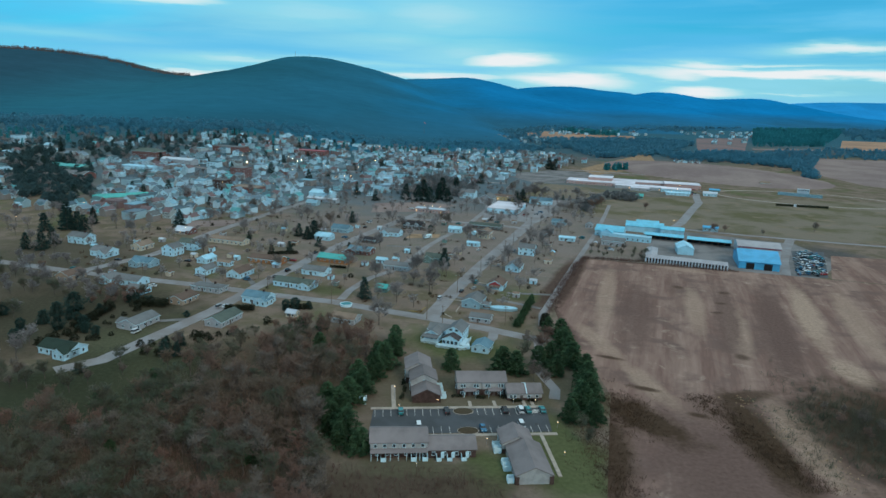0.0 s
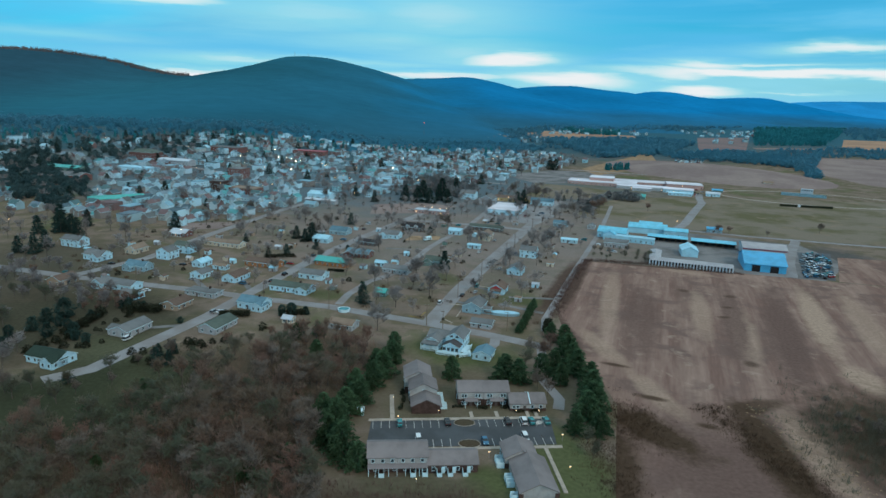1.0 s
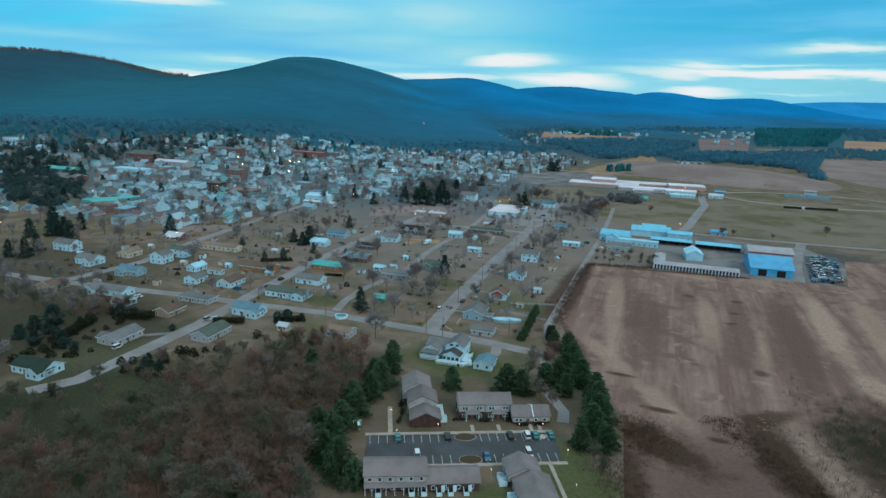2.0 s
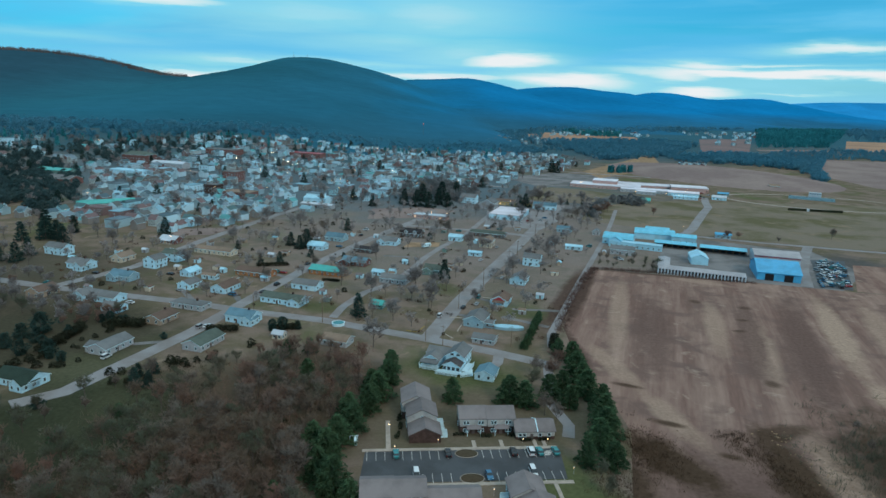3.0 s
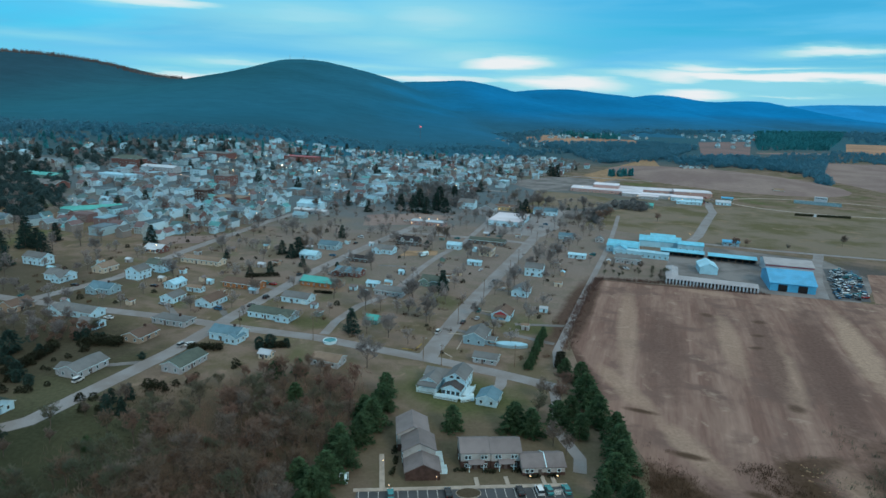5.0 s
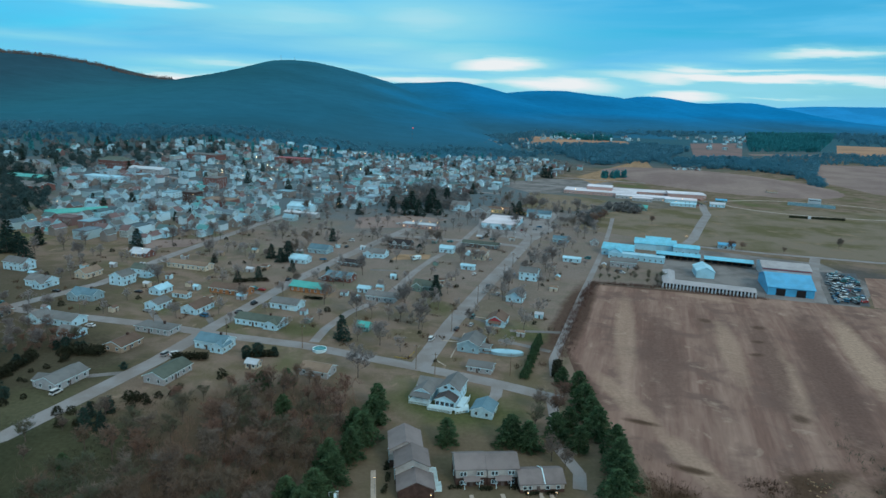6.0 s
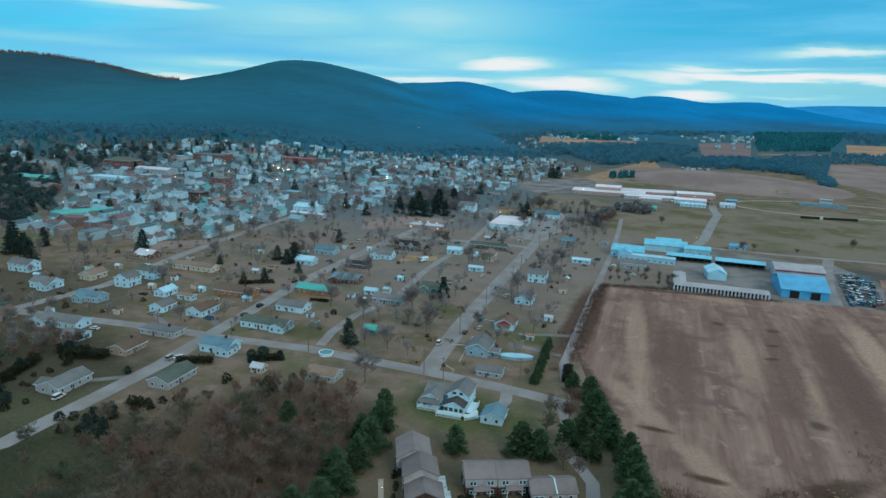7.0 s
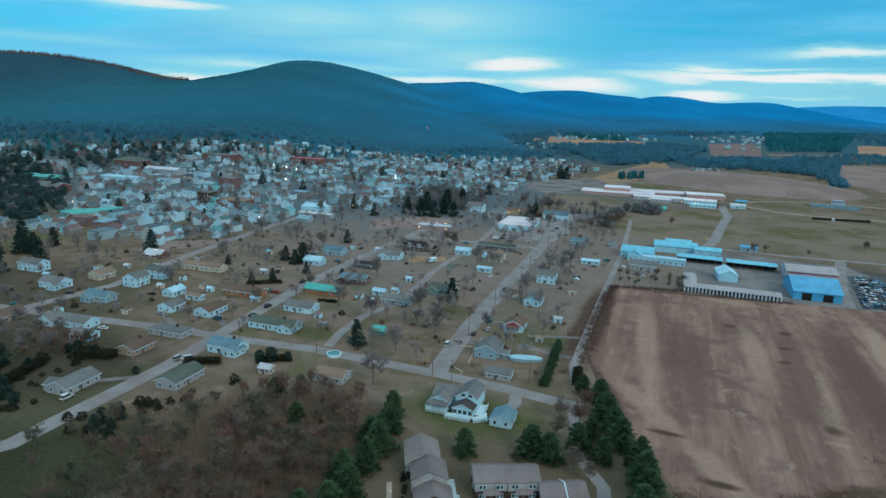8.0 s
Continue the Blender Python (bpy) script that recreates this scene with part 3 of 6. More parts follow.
# a low dome of bare field behind the school
def dome(x, y):
    u, v = ((x - 455) * 0.9 + (y - 1000) * 0.1) / 125, (y - 1010 + 0.2 * (x - 455)) / 165
    return 9 * max(-0.04, 1 - u * u - v * v) ** 1.0 if u * u + v * v < 1 else -0.3
sheet("field_dome", [310 + 8 * i for i in range(38)], [830 + 9 * i for i in range(42)], dome, "tilled", "low bare hill field behind the school", category="field")


# ---- buildings ----
def window(parent, x, y, z, turn, w=1.0, h=1.3, lit=False, fine=False):
    """A framed window; where it stands near, its glass is a part of its own."""
    at = pose(x, y, z, 0, 0, turn)
    frame_geo = joined(solid(-w / 2, -0.03, 0, 0.1, 0.08, h + 0.1), solid(w / 2, -0.03, 0, 0.1, 0.08, h + 0.1), solid(0, -0.03, h / 2, w - 0.1, 0.08, 0.1), solid(0, -0.05, -h / 2, w + 0.1, 0.12, 0.1))
    pane_geo = solid(0, 0, 0, w - 0.08, 0.03, h - 0.08)
    if fine:
        fr = part("window", frame_geo, "trim", parent, at=at, key=("window", w, h))
        part("pane", pane_geo, "lit" if lit else "glass", fr, key=("pane", w, h, lit))
        return fr
    fr = part("window", joined(frame_geo, pane_geo), "trim", parent, at=at, key=("whole window", w, h, lit))
    if len(fr.data.materials) == 1:
        fr.data.materials.append(M["lit" if lit else "glass"])
        for p in fr.data.polygons[-6:]:
            p.material_index = 1
    return fr


def block(parent, L, D, E, R, wall, roof, x=0, y=0, turn=0, over=0.4, hip=0, base=0, rows=(), gable_rows=(), wall_low="", low=2.6, chimney=False, lit=0, z0=0):
    """One gabled or hipped body: its ridge runs along x. rows: windows along each long side, storey by storey; gable_rows: on the ends."""
    at = pose(x, y, z0, 0, 0, turn)
    k = (L, D, E, R)

    def walls(z_low=-0.4):
        if hip or R <= 0:
            return solid(0, 0, (E + z_low) / 2, L, D, E - z_low)
        return extruded([(-D / 2, z_low), (D / 2, z_low), (D / 2, E), (0, E + R), (-D / 2, E)], -L / 2, L / 2)
    w = part("wall", walls, wall, parent, at=at, key=("wall", wall, hip > 0, *k))
    if wall_low:
        part("lower_wall", solid(0, 0, (low - 0.4) / 2, L + 0.08, D + 0.08, low + 0.4), wall_low, parent, at=at)
    if R <= 0:
        geo = lambda: joined(solid(0, 0, E + 0.05, L - 0.3, D - 0.3, 0.1), solid(0, -D / 2, E + 0.15, L + 0.3, 0.3, 0.5), solid(0, D / 2, E + 0.15, L + 0.3, 0.3, 0.5), solid(-L / 2, 0, E + 0.15, 0.3, D - 0.3, 0.5), solid(L / 2, 0, E + 0.15, 0.3, D - 0.3, 0.5))
    elif hip:
        def geo():
            a, b, c = L / 2 + over, D / 2 + over, max(0.2, L / 2 - hip)
            v = [(-a, -b, E), (a, -b, E), (a, b, E), (-a, b, E), (-a, -b, E + 0.16), (a, -b, E + 0.16), (a, b, E + 0.16), (-a, b, E + 0.16), (-c, 0, E + R), (c, 0, E + R)]
            return v, [(3, 2, 1, 0), (0, 1, 5, 4), (1, 2, 6, 5), (2, 3, 7, 6), (3, 0, 4, 7), (4, 5, 9, 8), (5, 6, 9), (6, 7, 8, 9), (7, 4, 8)]
    else:
        def geo():
            s, b = R / (D / 2), D / 2 + over
            e = E - over * s + 0.04
            return extruded([(-b, e - 0.06), (0, E + R + 0.0), (b, e - 0.06), (b, e + 0.2), (0, E + R + 0.26), (-b, e + 0.2)], -L / 2 - over, L / 2 + over)
    r = part("roof", geo, roof, parent, at=at, key=("roof", roof, hip, over, *k))
    if R > 0 and roof != "roof_gray" and roof[:4] in ("roof", "town") and len(r.data.materials) == 1:
        r.data.materials.append(M["trim"])
        for p in r.data.polygons:
            p.material_index = 1 if abs(p.normal.z) < 0.3 else 0
    n = 0
    plain = turn == 0 and abs(math.degrees(parent.matrix_basis.to_euler().z) - GRID) < 30
    for level, count in enumerate(rows):
        z = z0 + base + 1.5 + 2.7 * level
        for side, th in ((-1, 0),) if plain else ((-1, 0), (1, 180)):
            for i in range(count):
                px = -L / 2 + L * (i + 0.5) / count
                c, s = math.cos(radians(turn)), math.sin(radians(turn))
                lx, ly = px, side * (D / 2 + 0.03 + (0.06 if wall_low and level == 0 else 0))
                n += 1
                window(parent, x + lx * c - ly * s, y + lx * s + ly * c, z, turn + th, lit=lit and n % 7 == lit)
    for level, count in enumerate(gable_rows):
        z = z0 + base + 1.5 + 2.7 * level
        for side, th in ((-1, -90), (1, 90)):
            for i in range(count):
                py = -D / 2 + D * (i + 0.5) / count
                c, s = math.cos(radians(turn)), math.sin(radians(turn))
                lx, ly = side * (L / 2 + 0.03 + (0.06 if wall_low and level == 0 else 0)), py
                window(parent, x + lx * c - ly * s, y + lx * s + ly * c, z, turn + th)
    if chimney:
        c, s = math.cos(radians(turn)), math.sin(radians(turn))
        px = L * 0.22
        part("chimney", joined(solid(0, 0, E + R * 0.5 + 0.5, 0.8, 0.8, R + 1.0), solid(0, 0, E + R + 1.05, 1.0, 1.0, 0.16)), "brick_brown", parent, at=pose(x + px * c, y + px * s, z0, 0, 0, turn), key=("chimney", E, R))
    return w


def porch(parent, x, y, turn, w, d, h, roof, z0=0.0):
    """A porch with a floor, posts and a lean-to roof, its front towards -y."""
    c, s = math.cos(radians(turn)), math.sin(radians(turn))
    at = pose(x, y, z0, 0, 0, turn)
    part("porch_floor", solid(0, -d / 2, 0.2, w, d, 0.5), "concrete", parent, at=at)
    part("porch_roof", extruded([(-d - 0.2, h), (0, h + 0.7), (0, h + 0.85), (-d - 0.2, h + 0.15)], -w / 2 - 0.2, w / 2 + 0.2), roof, parent, at=at)
    n = max(2, int(w / 2.5) + 1)
    for i in range(n):
        px = -w / 2 + 0.1 + (w - 0.2) * i / (n - 1)
        part("post", lambda: solid(0, 0, h / 2, 0.15, 0.15, h), "trim", parent, at=at @ pose(px, -d + 0.1, 0), key=("post", h))


def door(parent, x, y, turn, material="side_dark", w=1.0, h=2.05, z=0.0):
    d = part("door", lambda: joined(solid(0, -0.02, h / 2, w, 0.08, h), solid(0, -0.07, h * 0.7, w * 0.6, 0.04, h * 0.35)), material, parent, at=pose(x, y, z, 0, 0, turn), key=("door", w, h, material))
    return d


def house(x, y, L, D, E=2.8, R=2.0, turn=0, wall="side_white", roof="roof_gray", hip=0, label="", porch_w=0, wing=None, chimney=None, garage=False, lit=0, category="house", name="house", group="houses of the town"):
    """A family house; turn 0 sets its ridge along the cross streets, 90 along the avenues."""
    t = thing(name, pose(x, y, land(x, y), 0, 0, GRID + turn), label, category, group)
    storeys = 2 if E > 4 else 1
    chimney = int(x * 7 + y) % 3 == 0 if chimney is None else chimney
    n = max(2, int(L / 3.2))
    block(t, L, D, E, R, wall, roof, hip=hip, rows=(n,) * storeys, gable_rows=(2,) * storeys, chimney=chimney, lit=lit)
    if wing:
        wx, wy, wl, wd, we, wr, wt = wing
        block(t, wl, wd, we, wr, wall, roof, wx, wy, wt, rows=(max(1, int(wl / 3)),), gable_rows=(2,))
    for th, s in ((0, -1), (180, 1)):
        door(t, s * L * 0.08, s * (D / 2 + 0.04), th)
    if porch_w:
        porch(t, 0, -D / 2, 0, porch_w, 2.2, 2.4, roof)
    if garage:
        door(t, L / 2 - 2.2, -D / 2 - 0.04, 0, "trim", 2.6, 2.1)
    return t


W = "side_white"
house(30, 268.5, 8.5, 7.5, 2.4, 1.7, 90, W, "roof_blue", label="small white garage with a blue-grey roof", garage=False, chimney=False, category="garage", name="garage")
house(31.5, 330, 13, 9.5, 3.4, 2.2, 90, "side_bluew", "roof_slate", label="blue-grey house with a grey gable roof and rear deck", wing=(-2, -6.5, 5, 5, 2.4, 0.8, 90), chimney=False)
house(33, 305.5, 10, 6.5, 2.3, 1.5, 0, "side_gray", "roof_slate", label="long pale shed beside the cross street", chimney=False, category="shed", name="shed")
house(47.3, 362, 11, 9, 3.0, 2.4, 90, W, "roof_brown", label="white bungalow with a red gable and brown roof")
bungalow = [o for o in scene.objects if o.get("label", "").startswith("white bungalow with a red gable")][0]
part("gable_panel", extruded([(-3.6, 3.0), (3.6, 3.0), (0, 4.9)], -5.62, -5.56), "metal_red", bungalow, "red painted gable")
porch(bungalow, -5.5, 0, -90, 6, 2.0, 2.3, "roof_brown")
house(63.2, 402.5, 12, 9, 3.0, 2.4, 90, W, "roof_slate", label="white bungalow with a grey roof")
house(78.2, 445, 11, 9, 5.0, 2.4, 0, W, "roof_slate", label="two-storey white house with a grey roof")
house(116.8, 492, 12, 5, 2.6, 0.9, 0, W, "metal_white", label="white mobile home by the lane", chimney=False)
house(124, 556, 12, 8, 2.8, 1.8, 0, "side_bluew", "roof_blue", label="low blue house with a blue roof")
house(148, 547, 7, 6, 2.8, 1.8, 90, "side_gray", "roof_slate", label="small grey shed near the lane", chimney=False, category="shed", name="shed")
house(-65.6, 357, 23, 9, 2.8, 1.9, 0, W, "roof_green", label="long white ranch house with a grey-green roof", wing=(8, -3, 6, 7, 2.7, 1.4, 90))
house(-58, 383, 15, 9, 2.8, 2.0, 0, W, "roof_slate", label="white ranch house with a grey roof", garage=True)
house(-50.4, 412.5, 21, 9, 2.9, 2.0, 0, "brick_orange", "metal_teal", label="orange brick ranch house with a bright teal metal roof", chimney=False)
house(-36, 436, 16, 9, 2.9, 2.0, 0, "brick_brick", "roof_blue", label="brick house with a blue-grey roof", wing=(-5, -4, 6, 7, 2.7, 1.6, 90))
house(-66, 476, 12, 8, 3.0, 2.2, 0, W, "metal_white", label="white house with a bright pale-blue roof")
house(-56.5, 505, 14, 10, 3.0, 2.4, 0, "side_bluew", "roof_blue", label="pale blue house among conifers")
house(-33, 470, 14, 7, 2.6, 1.4, 0, "side_dark", "roof_black", label="low dark house with a flat-pitched roof", chimney=False)
house(-18, 496, 15, 9, 3.0, 2.4, 0, W, "roof_slate", label="white house with a steep grey roof", wing=(-3, -4, 6, 6, 2.8, 2.0, 90))
house(-1, 523, 16, 9, 3.4, 2.8, 0, "side_dark", "roof_black", label="dark house with two pale dormers")
manor = [o for o in scene.objects if o.get("label", "").startswith("dark house with two")][0]
for k in (-3.6, 3.6):
    block(manor, 3.4, 2.6, 1.6, 1.2, "side_gray", "roof_black", k, -3.2, 90, over=0.2, z0=3.0)
    window(manor, k, -5.0, 4.0, 0, 1.0, 1.1)
house(13.5, 419, 12, 8, 3.0, 2.4, 0, "side_greenw", "roof_green", label="green house under a dark conifer", wing=(-3, -4, 5, 6, 2.8, 2.0, 90))
house(-20.5, 412, 7, 4, 2.4, 1.2, 0, W, "metal_white", label="small white garden shed", chimney=False, category="shed", name="shed")
house(-17, 351, 6, 5, 2.4, 1.6, 0, "side_greenw", "metal_teal", label="small teal outbuilding half hidden by trees", chimney=False, category="shed", name="shed")
house(-31.9, 301, 12, 8, 2.6, 1.6, 0, "side_gray", "roof_tanr", label="grey-brown shed at the edge of the wood", chimney=False, category="shed", name="shed")
house(-58, 306, 5, 4, 2.4, 1.2, 0, "side_cream", "metal_pale", label="small pale garden shed in the scrub", chimney=False, category="shed", name="shed")
house(-10, 398, 16, 9, 2.8, 1.8, 0, "side_gray", "roof_slate", label="grey house behind bare trees")
house(53.8, 496, 12, 9, 4.4, 2.6, 90, "side_cream", "roof_tanr", label="white house with a yellowish gable")
house(32, 513, 10, 7, 3.2, 1.6, 0, W, "metal_white", label="small white workshop with a metal roof", chimney=False, category="workshop")
house(58, 531, 27, 9, 3.0, 1.4, 0, "side_dark", "roof_green", label="long low building with a green roof", chimney=False, category="building")
house(42.5, 466, 9, 4, 2.6, 0.8, 0, W, "metal_white", label="white mobile home beside the avenue", chimney=False)
house(-92, 407, 22, 9, 2.8, 1.9, 0, "brick_orange", "roof_brown", label="brown brick ranch house", garage=True)
house(-79, 328, 14, 9, 3.4, 2.2, 0, W, "roof_blue", label="white two-storey house with a blue-grey roof", wing=(5, -3, 7, 6, 2.8, 1.6, 90))
house(-88, 297, 16, 9, 2.8, 1.9, 90, "side_gray", "roof_green", label="pale ranch house with a mossy green roof beside the street", chimney=False)
house(-124, 291, 15, 9, 2.8, 1.9, 90, "side_gray", "roof_slate", label="grey ranch house with a worn roof", wing=(-4, 3, 7, 6, 2.7, 1.4, 90))
house(-116.5, 326, 12, 9, 2.6, 1.9, 90, "side_tan", "roof_brown", label="small brown house with a brown roof")
house(-109.5, 346, 18, 8, 2.6, 1.4, 0, "side_gray", "roof_slate", label="low grey ranch house", hip=3)
house(-157, 356, 22, 9, 3.0, 1.9, 0, W, "roof_slate", label="long white house with a grey roof", wing=(-9, -3, 8, 7, 3.0, 2.2, 90))
house(-144, 339.5, 10, 7, 2.6, 1.5, 0, W, "roof_slate", label="white garage with a grey roof", chimney=False, category="garage", name="garage")
house(-121.5, 380, 10, 8, 2.8, 1.9, 90, W, "roof_slate", label="small white house with a grey roof")
house(-101, 376, 14, 9, 2.8, 2.2, 90, W, "roof_brown", label="white-fronted house with a green roof")
house(-115.5, 397, 9, 4, 2.4, 0.9, 0, W, "roof_tanr", label="white shed on the lawn", chimney=False, category="shed", name="shed")
house(-129, 404.5, 10, 7, 2.8, 1.8, 90, W, "metal_white", label="white house with a pale roof")
house(-162, 393, 14, 8, 3.0, 2.2, 0, "side_bluew", "roof_blue", label="pale blue house by the street", wing=(-3, -4, 6, 6, 3, 2, 90))
house(-155.5, 421, 10, 9, 5.0, 2.4, 90, W, "roof_slate", label="two-storey white house by the street")
house(-150, 437, 12, 8, 4.8, 2.2, 0, W, "roof_green", label="white house with a dark roof")
house(-180, 434, 12, 8, 3.0, 2.4, 90, "side_cream", "roof_tanr", label="cream cottage with a brown roof")
house(-196, 415, 14, 9, 3.4, 2.4, 0, W, "roof_slate", label="rambling white house with several gables", wing=(4, -4, 7, 6, 3, 2.2, 90))
house(-226, 448, 15, 9, 4.6, 2.4, 0, W, "roof_slate", label="white two-storey house near the corner")
house(-130, 457, 28, 8, 2.8, 1.6, 0, "side_cream", "roof_tanr", label="long low cream building", chimney=False, category="building")
house(-169, 485, 13, 8, 3.0, 2.0, 0, "brick_brick", "metal_pale", label="brick house with a lit porch", porch_w=8, lit=2)
house(-190, 362, 12, 9, 3.0, 2.2, 90, "side_tan", "roof_brown", label="brown house at the street corner")

house(-141, 258, 16, 9, 2.8, 2.2, 0, W, "roof_darkgreen", label="low white house with dark green roofs", wing=(5, -3.5, 7, 6, 2.7, 2.0, 90), chimney=False)

# town centre and larger buildings
def hall(x, y, L, D, E, R, wall, roof, label, turn=0, rows=(), gable_rows=(), hip=0, category="building", name="building", lit=0):
    t = thing(name, pose(x, y, land(x, y), 0, 0, GRID + turn), label, category)
    block(t, L, D, E, R, wall, roof, hip=hip, rows=rows, gable_rows=gable_rows, lit=lit)
    door(t, 0, -D / 2 - 0.04, 0, "side_dark", 1.8, 2.3)
    return t


hall(-345, 870, 36, 20, 11, 4, "brick_brick", "roof_green", "large red brick school building with a green hip roof", rows=(9, 9, 9), gable_rows=(5, 5, 5), hip=8)
hall(-272, 615, 46, 13, 4.5, 2.5, "side_gray", "metal_teal", "long hall with a green metal roof", 50, rows=(9,))
hall(-210, 800, 18, 18, 12, 0, "brick_brick", "roof_slate", "four-storey red brick block", rows=(5, 5, 5, 5), gable_rows=(4, 4, 4, 4))
hall(-268, 960, 52, 22, 7, 0, "brick_brick", "roof_slate", "long flat red brick building", rows=(12, 12))
hall(-175, 1030, 80, 18, 6, 0, "brick_brick", "metal_red", "long red building at the edge of town", rows=(16, 16))
hall(-174, 688, 30, 18, 6, 0, "brick_brick", "roof_tanr", "brick building with lit windows", rows=(7, 7), lit=3)
hall(-205, 705, 14, 12, 10, 0, "brick_brown", "roof_slate", "tall brick block on the square", rows=(4, 4, 4), gable_rows=(3, 3, 3))
hall(-94, 668, 24, 14, 5, 2, W, "metal_white", "white hall with a pale roof", rows=(6,))
hall(-90, 640, 32, 7, 3.4, 1, "side_gray", "metal_pale", "long low white shed", 0, rows=(8,))
hall(87, 620, 28, 42, 4.6, 0, W, "membrane", "white flat-roofed shop with a bright roof", rows=(8,), category="shop")
hall(99, 684, 40, 12, 3.6, 2, "side_yellow", "roof_brown", "long lit building with a brown roof", rows=(12,), hip=5, lit=3)
hall(55.6, 692, 16, 12, 6, 3, W, "roof_slate", "large white house with many windows", rows=(4, 4))
hall(73, 664, 20, 14, 5.5, 3.5, "side_gray", "roof_slate", "big grey house with a broad roof", 90, rows=(5, 5))
hall(128, 664, 22, 10, 4, 2.4, W, "roof_blue", "white house with a blue roof", rows=(5,))
hall(-330, 800, 44, 16, 6, 0, "side_white", "metal_white", "long white commercial building", rows=(10, 10))
hall(-300, 850, 46, 14, 6, 2, "side_gray", "metal_pale", "grey commercial building in the town", rows=(10, 10))
hall(-375, 745, 34, 18, 6, 3, "brick_brick", "roof_slate", "red brick works with a grey roof", rows=(7,))
hall(-405, 790, 46, 16, 6, 2, "side_greenw", "metal_teal", "market building with a green roof", rows=(10,))
hall(15, 600, 30, 10, 3.2, 0, "side_pink", "metal_pale", "lit pale roadside diner with a flat roof", rows=(9,), lit=1, category="diner")

# school
school = thing("school", pose(9, -4, 0), "long low school with pale roofs and a pinkish brick hall", "school")
block(school, 84, 30, 3.8, 0, "side_pink", "membrane", 228, 840, GRID, rows=(18,))
block(school, 30, 24, 7.5, 0, "side_pink", "membrane", 232, 856, GRID, gable_rows=(3,))
block(school, 110, 26, 3.8, 0, "side_pink", "membrane", 300, 845, GRID + 4, rows=(22,))
block(school, 40, 26, 5.5, 1.2, "side_pink", "membrane", 326, 826, GRID + 4)
block(school, 60, 20, 3.6, 0, "side_gray", "membrane", 268, 806, GRID, rows=(12,), lit=4)
block(school, 34, 14, 4, 1.5, W, "membrane", 304, 784, GRID, rows=(7,), lit=3)
block(school, 22, 10, 3.4, 0, "side_gray", "membrane", 262, 790, GRID, rows=(5,))
block(school, 26, 7, 3.0, 1.0, W, "metal_white", 296, 758, GRID + 3, rows=(6,))
# works by the field
works = thing("warehouse", pose(233.5, 431.5, 0, 0, 0, -19), "large blue metal warehouse with two open bays", "warehouse")
block(works, 25, 32, 5.0, 5.0, "metal_bluem", "metal_bluem", 0, 0, 0, over=0.6)
# black panels on the closed wall imitate the shaded bay openings
for dx in (-5.5, 5.5):
    part("bay_door", solid(dx, -16.06, 2.1, 5.0, 0.2, 4.2), "dark", works, "dark panel painted as the shade of an open loading bay")
rear = thing("warehouse", pose(253, 468, 0, 0, 0, -19), "long zinc-roofed warehouse with a red stripe", "warehouse")
block(rear, 29, 22, 6, 2.2, "metal_pale", "metal_zinc", over=0.5)
part("stripe", solid(0, -11.3, 5.3, 29.2, 0.2, 0.5), "metal_red", rear, "red painted stripe")
gable = thing("barn", pose(196, 462, 0, 0, 0, GRID + 5), "white gabled barn in the yard", "barn")
block(gable, 17, 11, 4.5, 2.6, "metal_white", "metal_white", turn=90)
bays = thing("open_shed", pose(182, 424, 0, 0, 0, -21.5), "long open-fronted shed with many posts", "shed")
part("roof", extruded([(-3.5, 3.2), (3.5, 4.2), (3.5, 4.4), (-3.5, 3.4)], -26, 26), "metal_zinc", bays, "weathered zinc roof")
# back wall coloured near-black as the shed's inner shade
part("back_wall", solid(0, 3.3, 2, 51.6, 0.2, 4), "dark", bays)
for i in range(27):
    part("post", lambda: solid(0, 0, 1.6, 0.9, 0.35, 3.2), "metal_pale", bays, at=pose(-25.7 + 51.4 * i / 26, -3.2, 0), key="shedpost")
arm = thing("open_shed", pose(167, 448, 0, 0, 0, -21.5 + 90), "zinc-roofed side wing of the open shed", "shed")
block(arm, 26, 7, 3.2, 0.8, "metal_pale", "metal_zinc")
for i, (x, y, n) in enumerate(((196, 503, 30), (226, 489, 32))):
    t = thing("open_shed", pose(x, y, 0, 0, 0, GRID - 2), "long narrow lumber shed with a pale blue roof", "shed")
    part("roof", extruded([(-3.5, 3.6), (3.5, 4.6), (3.5, 4.8), (-3.5, 3.8)], -n / 2, n / 2), "metal_cyan" if i else "metal_cyan", t)
    # inner shade again painted on as a near-black back wall
    part("back_wall", solid(0, 3.2, 2.1, n - 0.4, 0.2, 4.2), "dark", t)
    for j in range(8):
        part("post", lambda: solid(0, 0, 1.8, 0.3, 0.3, 3.6), "wood", t, at=pose(-n / 2 + 0.4 + (n - 0.8) * j / 7, -3.2, 0), key="lumberpost")
front = thing("works_building", pose(157, 517, 0, 0, 0, GRID - 4), "pale blue works with a gabled front and long wing", "building")
block(front, 22, 18, 4.5, 2.8, "metal_white", "metal_cyan", 0, 3, rows=(5,))
block(front, 10, 9, 4.5, 2.4, "metal_white", "metal_cyan", -1, -8, 90)
block(front, 38, 8, 3.8, 0, "metal_white", "metal_white", 14, -11, rows=(10,))
side = thing("works_building", pose(192, 537, 0, 0, 0, GRID), "white works building with a broad blue-white roof", "building")
block(side, 30, 18, 4.8, 2.4, "metal_white", "metal_cyan", 0, 2)
block(side, 18, 10, 6.5, 1, "metal_white", "metal_cyan", 2, 10)
block(side, 18, 11, 5, 1.6, "metal_white", "metal_cyan", 22, -6, rows=(4,))
